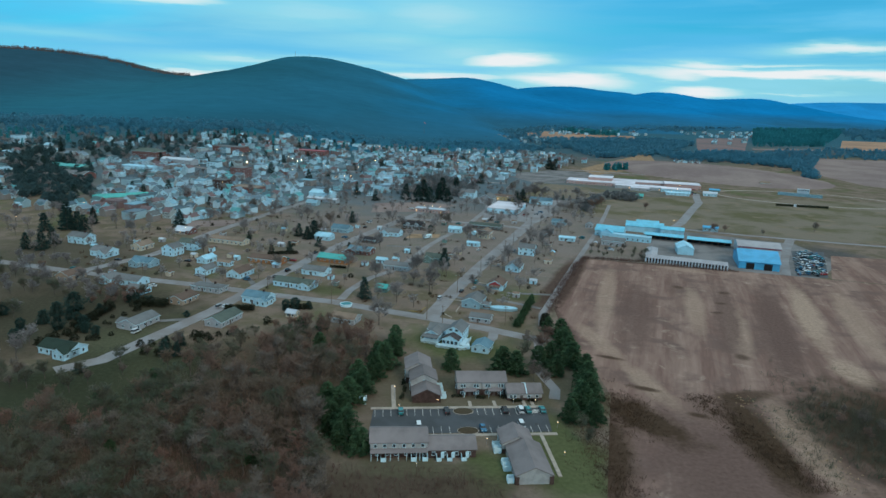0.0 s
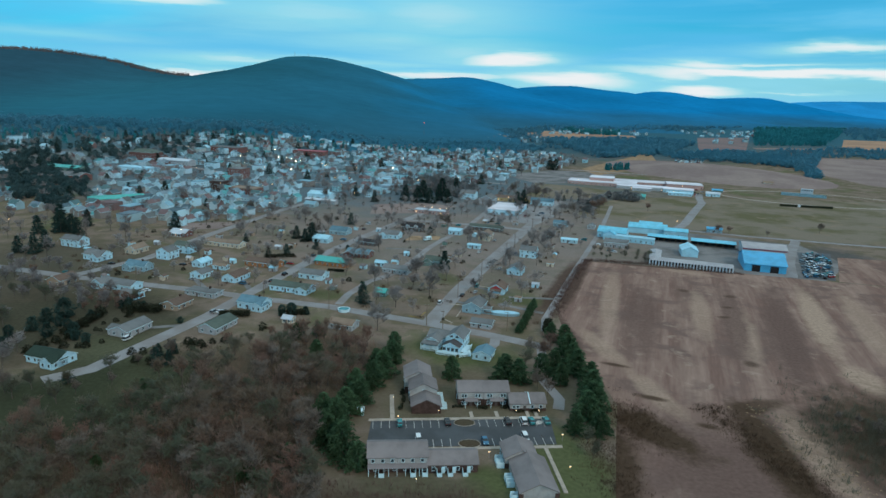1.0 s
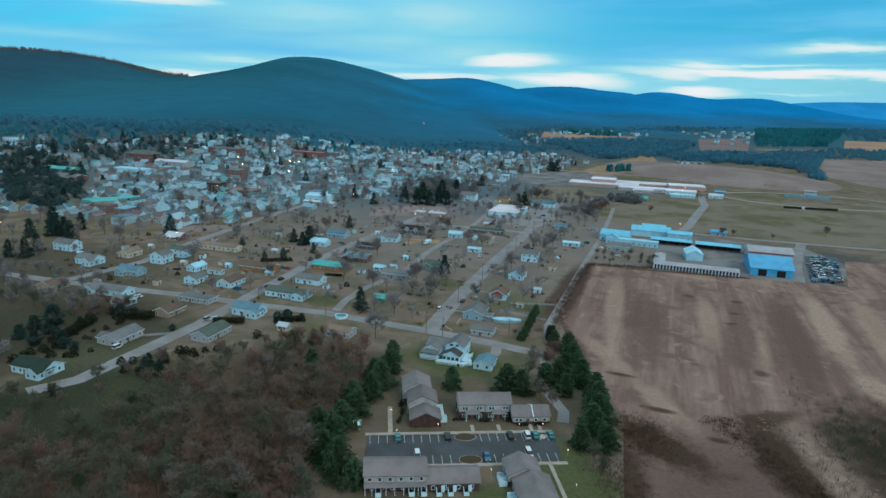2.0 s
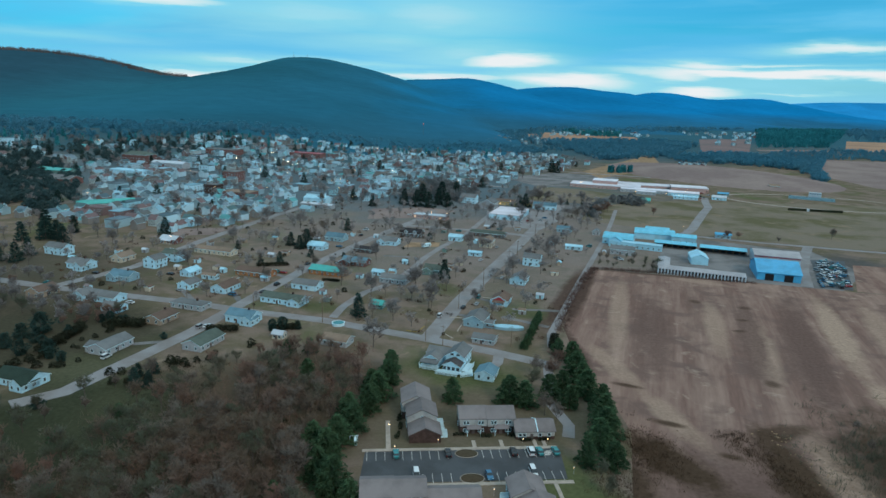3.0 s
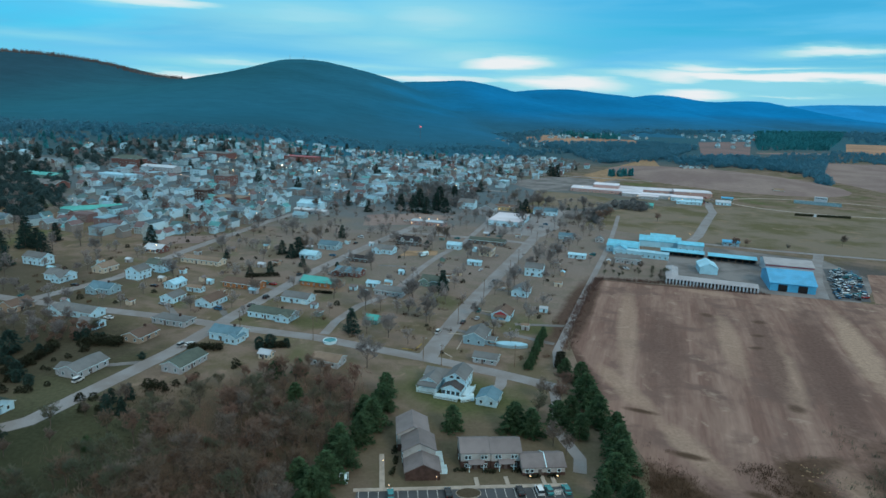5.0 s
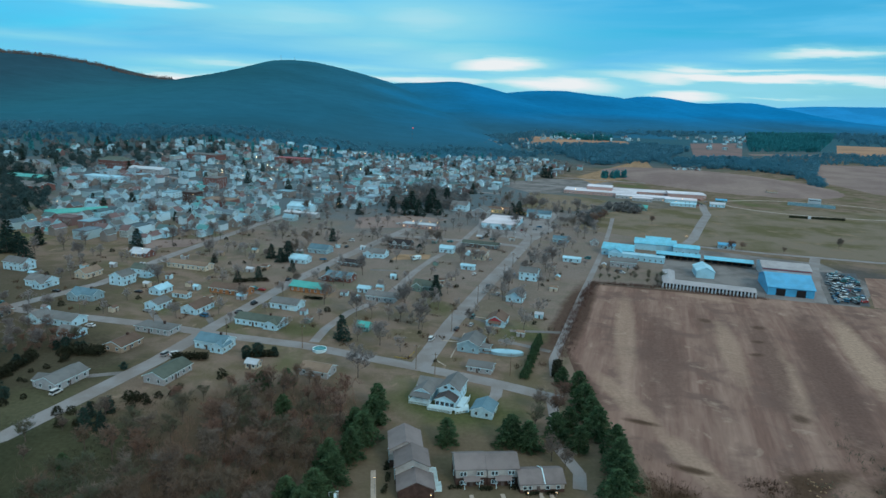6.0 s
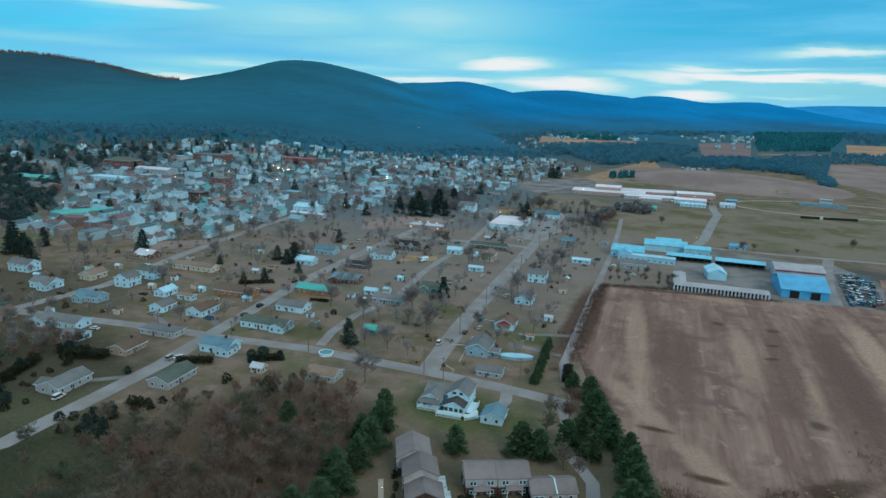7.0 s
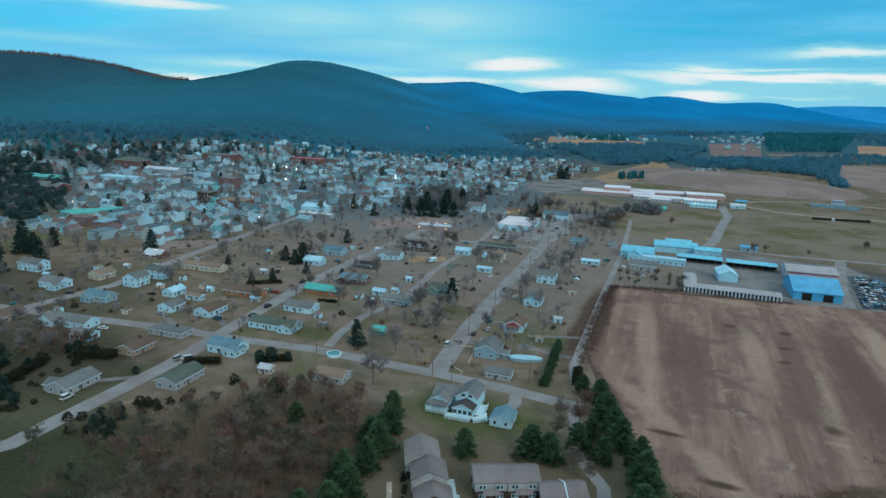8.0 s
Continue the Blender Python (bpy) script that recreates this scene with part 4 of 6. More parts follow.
house(150, 483, 17, 12, 3.6, 1.8, 0, "side_gray", "roof_slate", label="grey shed at the field edge", chimney=False, category="shed", name="shed")

# white house with porches and a deck
villa = thing("house", pose(15.3, 281.5, 0, 0, 0, GRID), "large white house with grey roofs, porches and slatted decks", "house")
block(villa, 10.5, 7.5, 3.4, 1.9, W, "roof_slate", -3.5, 3, rows=(4,), gable_rows=(2,))
block(villa, 7.5, 7, 3.2, 1.9, W, "roof_slate", -5, -2.9, 90, gable_rows=(0,))
block(villa, 11, 7.4, 5.2, 2.3, W, "roof_slate", 4.5, 1, 90, rows=(4, 4), gable_rows=(3, 0))
block(villa, 4.5, 7.0, 3.2, 1.7, W, "roof_dkgray", 4.5, -7.2, 90, over=0.5)
for k in (3.2, 5.8):
    window(villa, k, -4.6, 6.0, 0, 1.5, 1.0, fine=True)
for i in range(4):
    window(villa, 1.8 + 1.8 * i, -9.5, 2.0, 0, 1.4, 1.5, fine=True)
for k in (-7.2, -4.6, -2.6):
    window(villa, k, -6.7, 2.1, 0, 1.3, 1.6, fine=True)
part("porch_roof", extruded([(-3.3, 2.8), (0, 3.4), (0, 3.6), (-3.3, 3.0)], -3.8, 3.8), "roof_slate", villa, at=pose(-5, -6.5, 0))


def veranda(x, y, turn, n, d, posts=0, label="white slatted railing"):
    """A raised deck, n long and d deep before its wall: boards, slatted railing, open lattice below and, if roofed, posts."""
    at = pose(x, y, 0, 0, 0, turn)
    part("deck", solid(0, -d / 2, 0.95, n, d, 0.2), "trim", villa, "white boarded deck", at=at)
    part("railing", joined(solid(0, -d, 1.98, n, 0.12, 0.12), solid(0, -d, 1.2, n, 0.08, 0.08), *[solid(-n / 2 + 0.3 * i, -d, 1.55, 0.09, 0.06, 0.8) for i in range(int(n / 0.3) + 1)]), "trim", villa, label, at=at)
    part("lattice", joined(solid(0, -d + 0.1, 0.1, n, 0.06, 0.12), *[solid(-n / 2 + 0.55 * i, -d + 0.1, 0.45, 0.26, 0.06, 0.85) for i in range(int(n / 0.55) + 1)]), "trim", villa, "open white lattice below the deck", at=at)
    for i in range(posts):
        part("post", lambda: solid(0, 0, 1.85, 0.2, 0.2, 1.9), "trim", villa, at=at @ pose(-n / 2 + n * i / (posts - 1), -d, 0), key="villapost")


veranda(-5, -6.6, 0, 7.6, 3.0, 5)
veranda(3.4, -9.5, 0, 9.0, 2.6)
veranda(9.6, -8.6, 38, 4.6, 2.4)
veranda(8.3, -3.4, 90, 8.5, 2.8)
part("stair", extruded([(-0.2, 0), (0, 0), (3.4, 1.0), (3.4, 1.2), (0, 0.2)], -0.7, 0.7), "trim", villa, "white outside stair", at=pose(12.6, -8.6, 0, 0, 0, 20))


# ---- flats round the car park ----
FLAT = 3.0


def flats(x, y, label):
    return thing("apartment_building", pose(x, y, 0, 0, 0, FLAT), label, "apartments", "flats round the car park")


def terrace(parent, x, y, side, w=2.2, d=2.4, h=1.7):
    """A fenced terrace box beside a flat: side is the turn of its open face."""
    part("terrace_screen", lambda: joined(solid(-w / 2, -d / 2, h / 2, 0.12, d, h), solid(w / 2, -d / 2, h / 2, 0.12, d, h), solid(0, -d, h * 0.35, w, 0.12, h * 0.7)), "trim", parent, "white terrace screen", at=pose(x, y, 0, 0, 0, side), key=("terrace", w, d, h))


north = flats(25.4, 228.6, "two-storey flats of white siding over brown brick")
for i, dx in enumerate((-4.5, 4.5)):
    block(north, 8.8, 9, 5.3, 2.2, "side_flat", "roof_gray", dx, 0.3 * (1 - i), wall_low="brick_brown", low=2.5, gable_rows=(1,))
    for k in (-2.9, -1.9, 1.9, 2.9):
        window(north, dx + k, -4.6, 4.0, 0, 0.8, 1.2, fine=True)
        window(north, dx + k, -4.75, 1.4, 0, 0.8, 1.2, fine=True)
    part("canopy", extruded([(-1.8, 2.45), (0, 3.1), (0, 3.25), (-1.8, 2.6)], -2.4, 2.4), "roof_gray", north, "shingled entrance canopy", at=pose(dx, -4.5, 0))
    for k in (-2.1, 2.1):
        part("post", lambda: solid(0, 0, 1.25, 0.15, 0.15, 2.5), "trim", north, at=pose(dx + k, -6.1, 0), key="flatpost")
    door(north, dx, -4.6, 0, "side_dark")
low = flats(40.7, 225, "single-storey flats with a grey roof")
block(low, 12.6, 8.4, 2.8, 1.9, "side_flat", "roof_gray", 0, 0, wall_low="brick_brown", low=1.0)
for k in (-5, -3.6, 1.5, 4.5):
    window(low, k, -4.25, 1.6, 0, 1.0, 1.1, fine=True)
door(low, -1.2, -4.25, 0)
part("roof_seam", extruded([(-4.7, 2.8), (0, 4.95), (4.7, 2.8), (4.7, 2.95), (0, 5.1), (-4.7, 2.95)], -0.15, 0.15), "trim", low, "pale roof edge", at=pose(0.6, 0, 0.06))
west = flats(3.6, 229, "stepped flats with white gables and brown brick")
block(west, 7.5, 10, 2.8, 2.4, "brick_brown", "roof_gray", 1.2, -7.5, 90)
block(west, 9, 9.6, 5.3, 2.4, "side_flat", "roof_gray", 0.6, 0.6, 90, wall_low="brick_brown", low=2.4, rows=(3, 3))
block(west, 10.5, 9.6, 5.9, 2.4, "side_flat", "roof_gray", -0.8, 10.2, 90, wall_low="brick_brown", low=2.4, rows=(3, 3))
for k in (-7, -3.5, 0.5):
    terrace(west, 6.2 if k < -4 else 5.5, k, 90)
for k in (2.2,):
    window(west, 0.6, -4.0, k + 3, 0, 0.7, 0.5, fine=True)
south = flats(-3.6, 186.8, "two-storey flats seen from behind, grey roof")
for i, dx in enumerate((-4.3, 4.3)):
    block(south, 8.5, 9.4, 4.9, 2.1, "side_flat", "roof_gray", dx, -0.2 * i, wall_low="brick_brown", low=2.4, gable_rows=(1,))
    for k in (-2.8, 0, 2.8):
        window(south, dx + k, -4.95, 3.9, 0, 0.9, 1.1, fine=True)
        window(south, dx + k + 0.6, -5.1, 1.4, 0, 0.9, 1.2, fine=True)
for k in (-4.7, 4.4, 7.8):
    terrace(south, k, -5.0, 0, 1.5, 2.4, 1.9)
part("porch_roof", extruded([(-2.2, 2.5), (0, 2.8), (0, 2.95), (-2.2, 2.65)], -8.6, 8.6), "roof_gray", south, "shallow roof over the rear porches", at=pose(0, -4.8, 0))
for k in (-8.3, -6.4, -2.6, -0.2, 2.2, 6.2, 8.3):
    part("post", lambda: solid(0, 0, 1.25, 0.16, 0.16, 2.5), "trim", south, at=pose(k, -6.8, 0), key="flatpost")
souths = flats(12.4, 186.2, "single-storey flats seen from behind")
block(souths, 14.6, 8.4, 2.8, 1.9, "brick_brown", "roof_gray", 0, 0)
for k in (-5.6, -2.4, 1.4, 5.2):
    window(souths, k, -4.25, 1.5, 0, 1.0, 1.2, fine=True)
for k in (-4.0, -0.8, 3.5):
    terrace(souths, k, -4.2, 0, 1.4, 2.0, 1.7)
    door(souths, k + 1.2, -4.25, 0, "trim")
east = flats(34.2, 183.5, "long stepped flats with a white gable end")
block(east, 17, 10.4, 2.9, 2.4, "side_flat", "roof_gray", 0.4, -6.6, 90)
for k in (-4.6, 5.4):
    part("brick_pier", solid(k, -14.9, 1.1, 1.2, 0.9, 2.6), "brick_brown", east, "brown brick pier")
block(east, 8.5, 9.6, 3.5, 2.3, "side_flat", "roof_gray", -1.2, 5.6, 90, wall_low="brick_brown", low=1.6, rows=(3,))
for k in (-13.5, -7.4, -4.6, 2.4, 5.2):
    terrace(east, -4.9 if k < 1 else -6.1, k, -90, 1.8, 2.2, 1.7)

# car park
patch("car_park", [(-13.5, 195.2), (46.5, 198.4), (47.6, 215.2), (-13, 212.2)], "lot", "dark asphalt car park with white bays", 0.09, "car park")
kerb = thing("kerb", pose(17, 205, 0, 0, 0, FLAT), "pale concrete kerb and footpath round the car park", "kerb", kind="structure")
part("footpath", solid(0, 9.4, 0.1, 61, 1.5, 0.2), "concrete", kerb)
part("footpath", solid(0, -9.6, 0.1, 61, 1.5, 0.2), "concrete", kerb)
part("footpath", solid(-22.5, 19, 0.09, 1.5, 18, 0.18), "concrete", kerb)
for k in (4.5, 13.3, 24, 27):
    part("footpath", solid(k, 12, 0.09, 1.2, 4.5, 0.18), "concrete", kerb)
part("footpath", solid(25, -22, 0.09, 1.2, 24, 0.18), "concrete", kerb)
for i in range(7):
    part("hatching", lambda: solid(0, 0, 0.1, 0.2, 3.2, 0.02), "line", kerb, at=pose(26.8 + 0.36 * (i - 3), 6.1, 0, 0, 0, -35), key="hatch")
for row, y, n in ((0, 6.1, 22), (1, -6.3, 22)):
    for i in range(n):
        x = -29 + 2.72 * i
        if -2.5 < x < 4.6 or (row and x < -18):
            continue
        part("bay_line", lambda: solid(0, 0, 0.1, 0.14, 4.8, 0.02), "line", kerb, at=pose(x, y, 0), key="bayline")
def disc(a, b, h, n=20):
    v = [(a * math.cos(6.2832 * i / n), b * math.sin(6.2832 * i / n), z) for z in (0, h) for i in range(n)]
    return v, [tuple(range(n))[::-1], tuple(range(n, 2 * n))] + [(i, (i + 1) % n, n + (i + 1) % n, n + i) for i in range(n)]
for y in (6.6, -6.8):
    part("island", disc(3.4, 2.3, 0.22), "litter", kerb, "planted traffic island", at=pose(1.4, y, 0))
    part("island_kerb", disc(3.6, 2.5, 0.19), "concrete", kerb, at=pose(1.4, y, 0))


# ---- plants ----
def tube(path, radii, sides):
    v, f = [], []
    for (p, r) in zip(path, radii):
        for i in range(sides):
            a = 6.2832 * i / sides
            v.append((p[0] + r * math.cos(a), p[1] + r * math.sin(a), p[2]))
    for k in range(len(path) - 1):
        for i in range(sides):
            j = (i + 1) % sides
            f.append((k * sides + i, k * sides + j, (k + 1) * sides + j, (k + 1) * sides + i))
    return v, f


def bare_tree_mesh(seed, h, spread, twig_size=0.06, limbs=(8, 5, 4), sprays=11):
    """Trunk and limbs, and a crown of fine twigs, of a leafless tree."""
    rnd = random.Random(seed)
    wood, tv, tf = [], [], []

    def grow(p, d, length, r, depth):
        bend = Vector((rnd.uniform(-0.25, 0.25), rnd.uniform(-0.25, 0.25), 0.12))
        mid = p + d * length * 0.5
        end = mid + (d + bend).normalized() * length * 0.5
        if depth == 3:
            edge = d.cross(Vector((rnd.gauss(0, 1), rnd.gauss(0, 1), rnd.gauss(0, 1)))).normalized() * r * 1.5
            wood.append(([tuple(p - edge), tuple(p + edge), tuple(end)], [(0, 1, 2)]))
            for _ in range(sprays):
                s = p.lerp(end, rnd.uniform(0.1, 1.0))
                t = (d + Vector((rnd.gauss(0, 0.8), rnd.gauss(0, 0.8), rnd.gauss(0.15, 0.6)))).normalized() * rnd.uniform(0.06, 0.13) * h
                side = t.cross(Vector((rnd.gauss(0, 1), rnd.gauss(0, 1), rnd.gauss(0, 1)))).normalized() * twig_size
                n = len(tv)
                tv.extend([tuple(s - side), tuple(s + side), tuple(s + t)])
                tf.append((n, n + 1, n + 2))
            return
        wood.append(tube((p, mid, end), (r, r * 0.75, r * 0.5), (6, 4, 3)[depth]))
        count = limbs[depth]
        for i in range(count):
            a = 6.2832 * (i * 0.618 + rnd.random() * 0.3)
            k = (i + rnd.random()) / count
            s = p.lerp(end, 0.32 + 0.68 * k if depth == 0 else rnd.uniform(0.25, 1.0))
            out = Vector((math.cos(a) * spread, math.sin(a) * spread, rnd.uniform(0.15, 1.0)))
            grow(s, (d * 0.45 + out).normalized(), length * rnd.uniform(0.5, 0.72) * (1.0 - 0.3 * k if depth == 0 else 1.0), r * 0.5, depth + 1)
    grow(Vector((0, 0, -0.3)), Vector((0, 0, 1)), h * 0.62, h * 0.016, 0)
    return joined(*wood), (tv, tf)


def needles(seed, h, radius, power, low, n, size, domed=False, whorls=0):
    """A conifer's crown: sprays of needles on the boughs of uneven whorls, or strewn through a domed bush."""
    rnd = random.Random(seed)
    v, f = [], []
    lobes = [rnd.uniform(0.5, 1.25) if domed else rnd.uniform(0.72, 1.15) for _ in range(14)]
    boughs = [[(6.2832 * (j + rnd.uniform(-0.35, 0.35)) / 8 + 0.4 * w, rnd.uniform(0.6, 1.15)) for j in range(8)] for w in range(whorls)]
    for _ in range(n):
        if whorls:
            w = int(whorls * rnd.random() ** 1.3)
            a, reach = rnd.choice(boughs[w])
            s = min(0.99, max(0.0, (w + 0.4 + rnd.gauss(0, 0.16)) / whorls))
            q = rnd.random() ** 0.6
            a += rnd.gauss(0, 0.15)
            r = radius * (1 - s) ** power * reach * q + 0.1
            z = h * (low + (1 - low) * s) + 0.10 * r - 0.05 * radius * q * q
        else:
            s = rnd.random() ** 1.25
            z = h * (low + (1 - low) * s) + rnd.uniform(-0.3, 0.3)
            a = rnd.uniform(0, 6.2832)
            lobe = lobes[int(a / 6.2832 * 7) % 7] * lobes[7 + int(s * 6.9)]
            r = radius * (math.sin(3.14 * (0.15 + 0.84 * s)) ** 0.6 if domed else (1 - s) ** power) * lobe * rnd.uniform(0.45, 1.0) + 0.1
        c = Vector((r * math.cos(a), r * math.sin(a), max(0.1, z)))
        out = Vector((math.cos(a), math.sin(a), rnd.uniform(-0.35, 0.25)))
        for _ in range(3):
            tip = c + (out + Vector((rnd.gauss(0, 0.5), rnd.gauss(0, 0.5), rnd.gauss(0, 0.35)))) * size
            side = Vector((rnd.gauss(0, 1), rnd.gauss(0, 1), rnd.gauss(0, 0.6))).normalized() * size * 0.42
            k = len(v)
            v += [tuple(c - side), tuple(c + side), tuple(tip)]
            f.append((k, k + 1, k + 2))
    return v, f


def bare_proto(seed, h, spread, twigs, *fineness):
    wood, crown = bare_tree_mesh(seed, h, spread, *fineness)
    return data("trunk", wood, "bark"), data("crown", crown, twigs)


def fir_proto(seed, h, radius, power, low, n, size, kind, domed=False, whorls=0):
    trunk = tube(((0, 0, -0.3), (0, 0, h * 0.5), (0, 0, h * 0.95)), (h * 0.018, h * 0.011, 0.03), 6)
    return data("trunk", trunk, "bark"), data("crown", needles(seed, h, radius, power, low, n, size, domed, whorls), kind)


BARE = [bare_proto(10 + i, 11, s, t) for i, (s, t) in enumerate(((0.9, "twig"), (1.1, "twig"), (0.8, "rustwig"), (1.0, "rustwig"), (0.9, "mosstwig"), (0.7, "twig")))]
WOOD_BARE = [bare_proto(70 + i, 11, s, t, 0.07, (7, 4, 4), 10) for i, (s, t) in enumerate(((0.9, "twig"), (0.8, "rustwig"), (1.0, "rustwig"), (0.9, "mosstwig"), (0.7, "mosstwig")))]
TOWN_BARE = [bare_proto(20 + i, 11, s, "towntwig") for i, s in enumerate((1.0, 1.2, 0.9))]
FAR_BARE = [bare_proto(24 + i, 11, s, "towntwig", 0.11, (6, 4, 3), 7) for i, s in enumerate((0.9, 1.1, 0.7, 1.0))]
PINE = [fir_proto(30 + i, 13, 6.6, 0.55, 0.03, 2300, 0.66, "pine", whorls=9 + i % 2) for i in range(4)]
DARK = [fir_proto(60 + i, 10, 4.6, 0.4, 0.03, 1100, 0.7, "spruce", True) for i in range(3)]
SPRUCE = [fir_proto(40 + i, 12.5, 4.6, 0.75, 0.02, 700, 0.8, "spruce", whorls=9) for i in range(3)]
BUSH = [(None, data("leaves", needles(50 + i, 2.2, 1.7, 0.5, 0.02, 130, 0.42), "hedge")) for i in range(2)]


def tree(x, y, protos, size, label, group, name="tree", category="tree", rnd=random):
    trunk, crown = rnd.choice(protos)
    t = new(name)
    t.matrix_basis = pose(x, y, land(x, y), 0, 0, rnd.uniform(0, 360)) @ Matrix.Diagonal((size * rnd.uniform(0.9, 1.1), size * rnd.uniform(0.9, 1.1), size, 1))
    tagged(t, label, category, group)
    for part_name, me in (("trunk", trunk), ("crown", crown)):
        if me:
            new(part_name, me).parent = t
    return t


def joined_copies(name, copies, label, category, swap=None):
    """Many far copies of some meshes in one object: rows of (meshes with their local poses, pose)."""
    vs, fs, mi, mats = [], [], [], []
    count = 0
    for pieces, m in copies:
        for me, local in pieces:
            co = np.empty(len(me.vertices) * 3)
            me.vertices.foreach_get("co", co)
            q = np.array(m @ local)
            vs.append(co.reshape(-1, 3) @ q[:3, :3].T + q[:3, 3])
            slots = []
            for s in me.materials:
                s = swap.get(s.name, s) if swap else s
                if s not in mats:
                    mats.append(s)
                slots.append(mats.index(s))
            for p in me.polygons:
                fs.append(tuple(i + count for i in p.vertices))
                mi.append(slots[p.material_index])
            count += len(me.vertices)
    me = bpy.data.meshes.new(name)
    me.from_pydata(np.concatenate(vs).tolist(), [], fs)
    for s in mats:
        me.materials.append(s)
    me.polygons.foreach_set("material_index", mi)
    me.update()
    return tagged(new(name, me), label, category, kind="stuff")


def spot(x, y, size, rnd):
    return pose(x, y, land(x, y), 0, 0, rnd.uniform(0, 360)) @ Matrix.Diagonal((size, size, size, 1))


def inside(x, y, poly):
    hit = False
    for (ax, ay), (bx, by) in zip(poly, poly[1:] + poly[:1]):
        if (ay > y) != (by > y) and x < (bx - ax) * (y - ay) / (by - ay) + ax:
            hit = not hit
    return hit


def scatter(poly, n, gap, rnd, clear=()):
    """n places in a polygon, at least gap apart and off the places in clear."""
    out, tries, cells = [], 0, {}
    x0, x1 = min(p[0] for p in poly), max(p[0] for p in poly)
    y0, y1 = min(p[1] for p in poly), max(p[1] for p in poly)
    size = max([gap] + [r for a, b, r in clear])
    for a, b, r in clear:
        cells.setdefault((int(a // size), int(b // size)), []).append((a, b, r))
    while len(out) < n and tries < 60 * n:
        tries += 1
        x, y = rnd.uniform(x0, x1), rnd.uniform(y0, y1)
        if not inside(x, y, poly):
            continue
        i, j = int(x // size), int(y // size)
        if any((x - a) ** 2 + (y - b) ** 2 < r * r for di in (-1, 0, 1) for dj in (-1, 0, 1) for a, b, r in cells.get((i + di, j + dj), ())):
            continue
        cells.setdefault((i, j), []).append((x, y, gap))
        out.append((x, y))
    return out


def road_points():
    pts = []
    for ob in scene.objects:
        if ob.name.startswith("road_"):
            vs = ob.data.vertices
            for i in range(0, len(vs) - 1, 2):
                c = (vs[i].co + vs[i + 1].co) / 2
                pts.append((c.x, c.y, 6.5))
    return pts


ROADS = road_points()
BUILT = [(o.matrix_basis.translation.x, o.matrix_basis.translation.y, 11) for o in scene.objects if o.parent is None and o.type == "EMPTY" and o.name.split(".")[0] not in ("kerb", "school")]

# the older streets of the town: a dozen house types, repeated with their own colours, haze blue painted in
def choice_material(name, rough, courses, cols, islands=False):
    m = mat(name, (0.5, 0.5, 0.5), rough, 0.15, 0.5, 5.0, courses=courses)
    t = m.node_tree
    b = t.nodes["Principled BSDF"]
    r = node(t, "NewGeometry").outputs["Random Per Island"] if islands else node(t, "ObjectInfo").outputs["Random"]
    n = t.nodes.new("ShaderNodeValToRGB")
    n.color_ramp.interpolation = "CONSTANT"
    e = n.color_ramp.elements
    while len(e) < len(cols):
        e.new(0.5)
    for i, c in enumerate(cols):
        e[i].position, e[i].color = i / len(cols), (*c, 1)
    t.links.new(r, n.inputs[0])
    grain = node(t, "TexNoise", Scale=0.6, Detail=4.0).outputs[0]
    c = mixed(t, 1.0, n.outputs[0], ramp(t, grain, (0.3, 0.72), (0.7, 1.0)), "MULTIPLY")
    t.links.new(c, b.inputs["Base Color"])
    return m


# wall and roof colours carry a blue cast that stands in for haze
WALLS = ((0.46, 0.74, 0.88), (0.30, 0.62, 0.74), (0.49, 0.77, 0.90), (0.36, 0.44, 0.45), (0.19, 0.13, 0.13), (0.24, 0.38, 0.45), (0.43, 0.62, 0.72), (0.22, 0.21, 0.20), (0.29, 0.46, 0.53))
TOPS = ((0.14, 0.215, 0.265), (0.18, 0.265, 0.32), (0.08, 0.135, 0.165), (0.26, 0.43, 0.53), (0.08, 0.15, 0.18), (0.12, 0.14, 0.145), (0.21, 0.40, 0.50), (0.08, 0.16, 0.175), (0.32, 0.57, 0.70), (0.165, 0.125, 0.132), (0.12, 0.18, 0.215), (0.10, 0.33, 0.36))
M["town_wall"] = choice_material("town_siding", 0.75, 3.0, WALLS)
M["town_roof"] = choice_material("town_roofing", 0.85, 0.0, TOPS)
FAR = {"town_siding": choice_material("far_town_siding", 0.75, 0.0, WALLS, True), "town_roofing": choice_material("far_town_roofing", 0.85, 0.0, TOPS, True)}
TYPES = []
for i, (L, D, E, R, wing) in enumerate(((9, 7, 5.0, 2.8, 1), (8, 7, 5.2, 3.0, 0), (11, 7.5, 2.9, 2.2, 0), (9, 8, 5.0, 2.6, 1), (12, 8, 5.4, 2.6, 1), (7, 9, 5.2, 3.2, 0), (16, 11, 6.2, 0, 0), (10, 7, 5.2, 2.4, 1), (6, 5, 2.5, 1.6, 0))):
    t = thing("town_house", pose(0, 0, -60), "white or grey gabled town house in a close row", "house", "houses of the older town")
    block(t, L, D, E, R, "town_wall", "town_roof", chimney=i % 2 == 0 and R > 0)
    if wing:
        block(t, 5, 5, 2.8 if i % 2 else E - 0.4, 2.0, "town_wall", "town_roof", L * 0.2, -D / 2 - 2, 90)
    for lv in range(2 if E > 4 else 1):
        for k in (-0.32, 0.32) if wing else (-0.3, 0.0, 0.3):
            window(t, k * L - (0.8 if wing else 0), -D / 2 - 0.04, 1.6 + 2.6 * lv, 0, 1.0, 1.4)
        window(t, -L / 2 - 0.04, 0, 1.6 + 2.6 * lv, -90, 1.0, 1.4)
    TYPES.append(t)

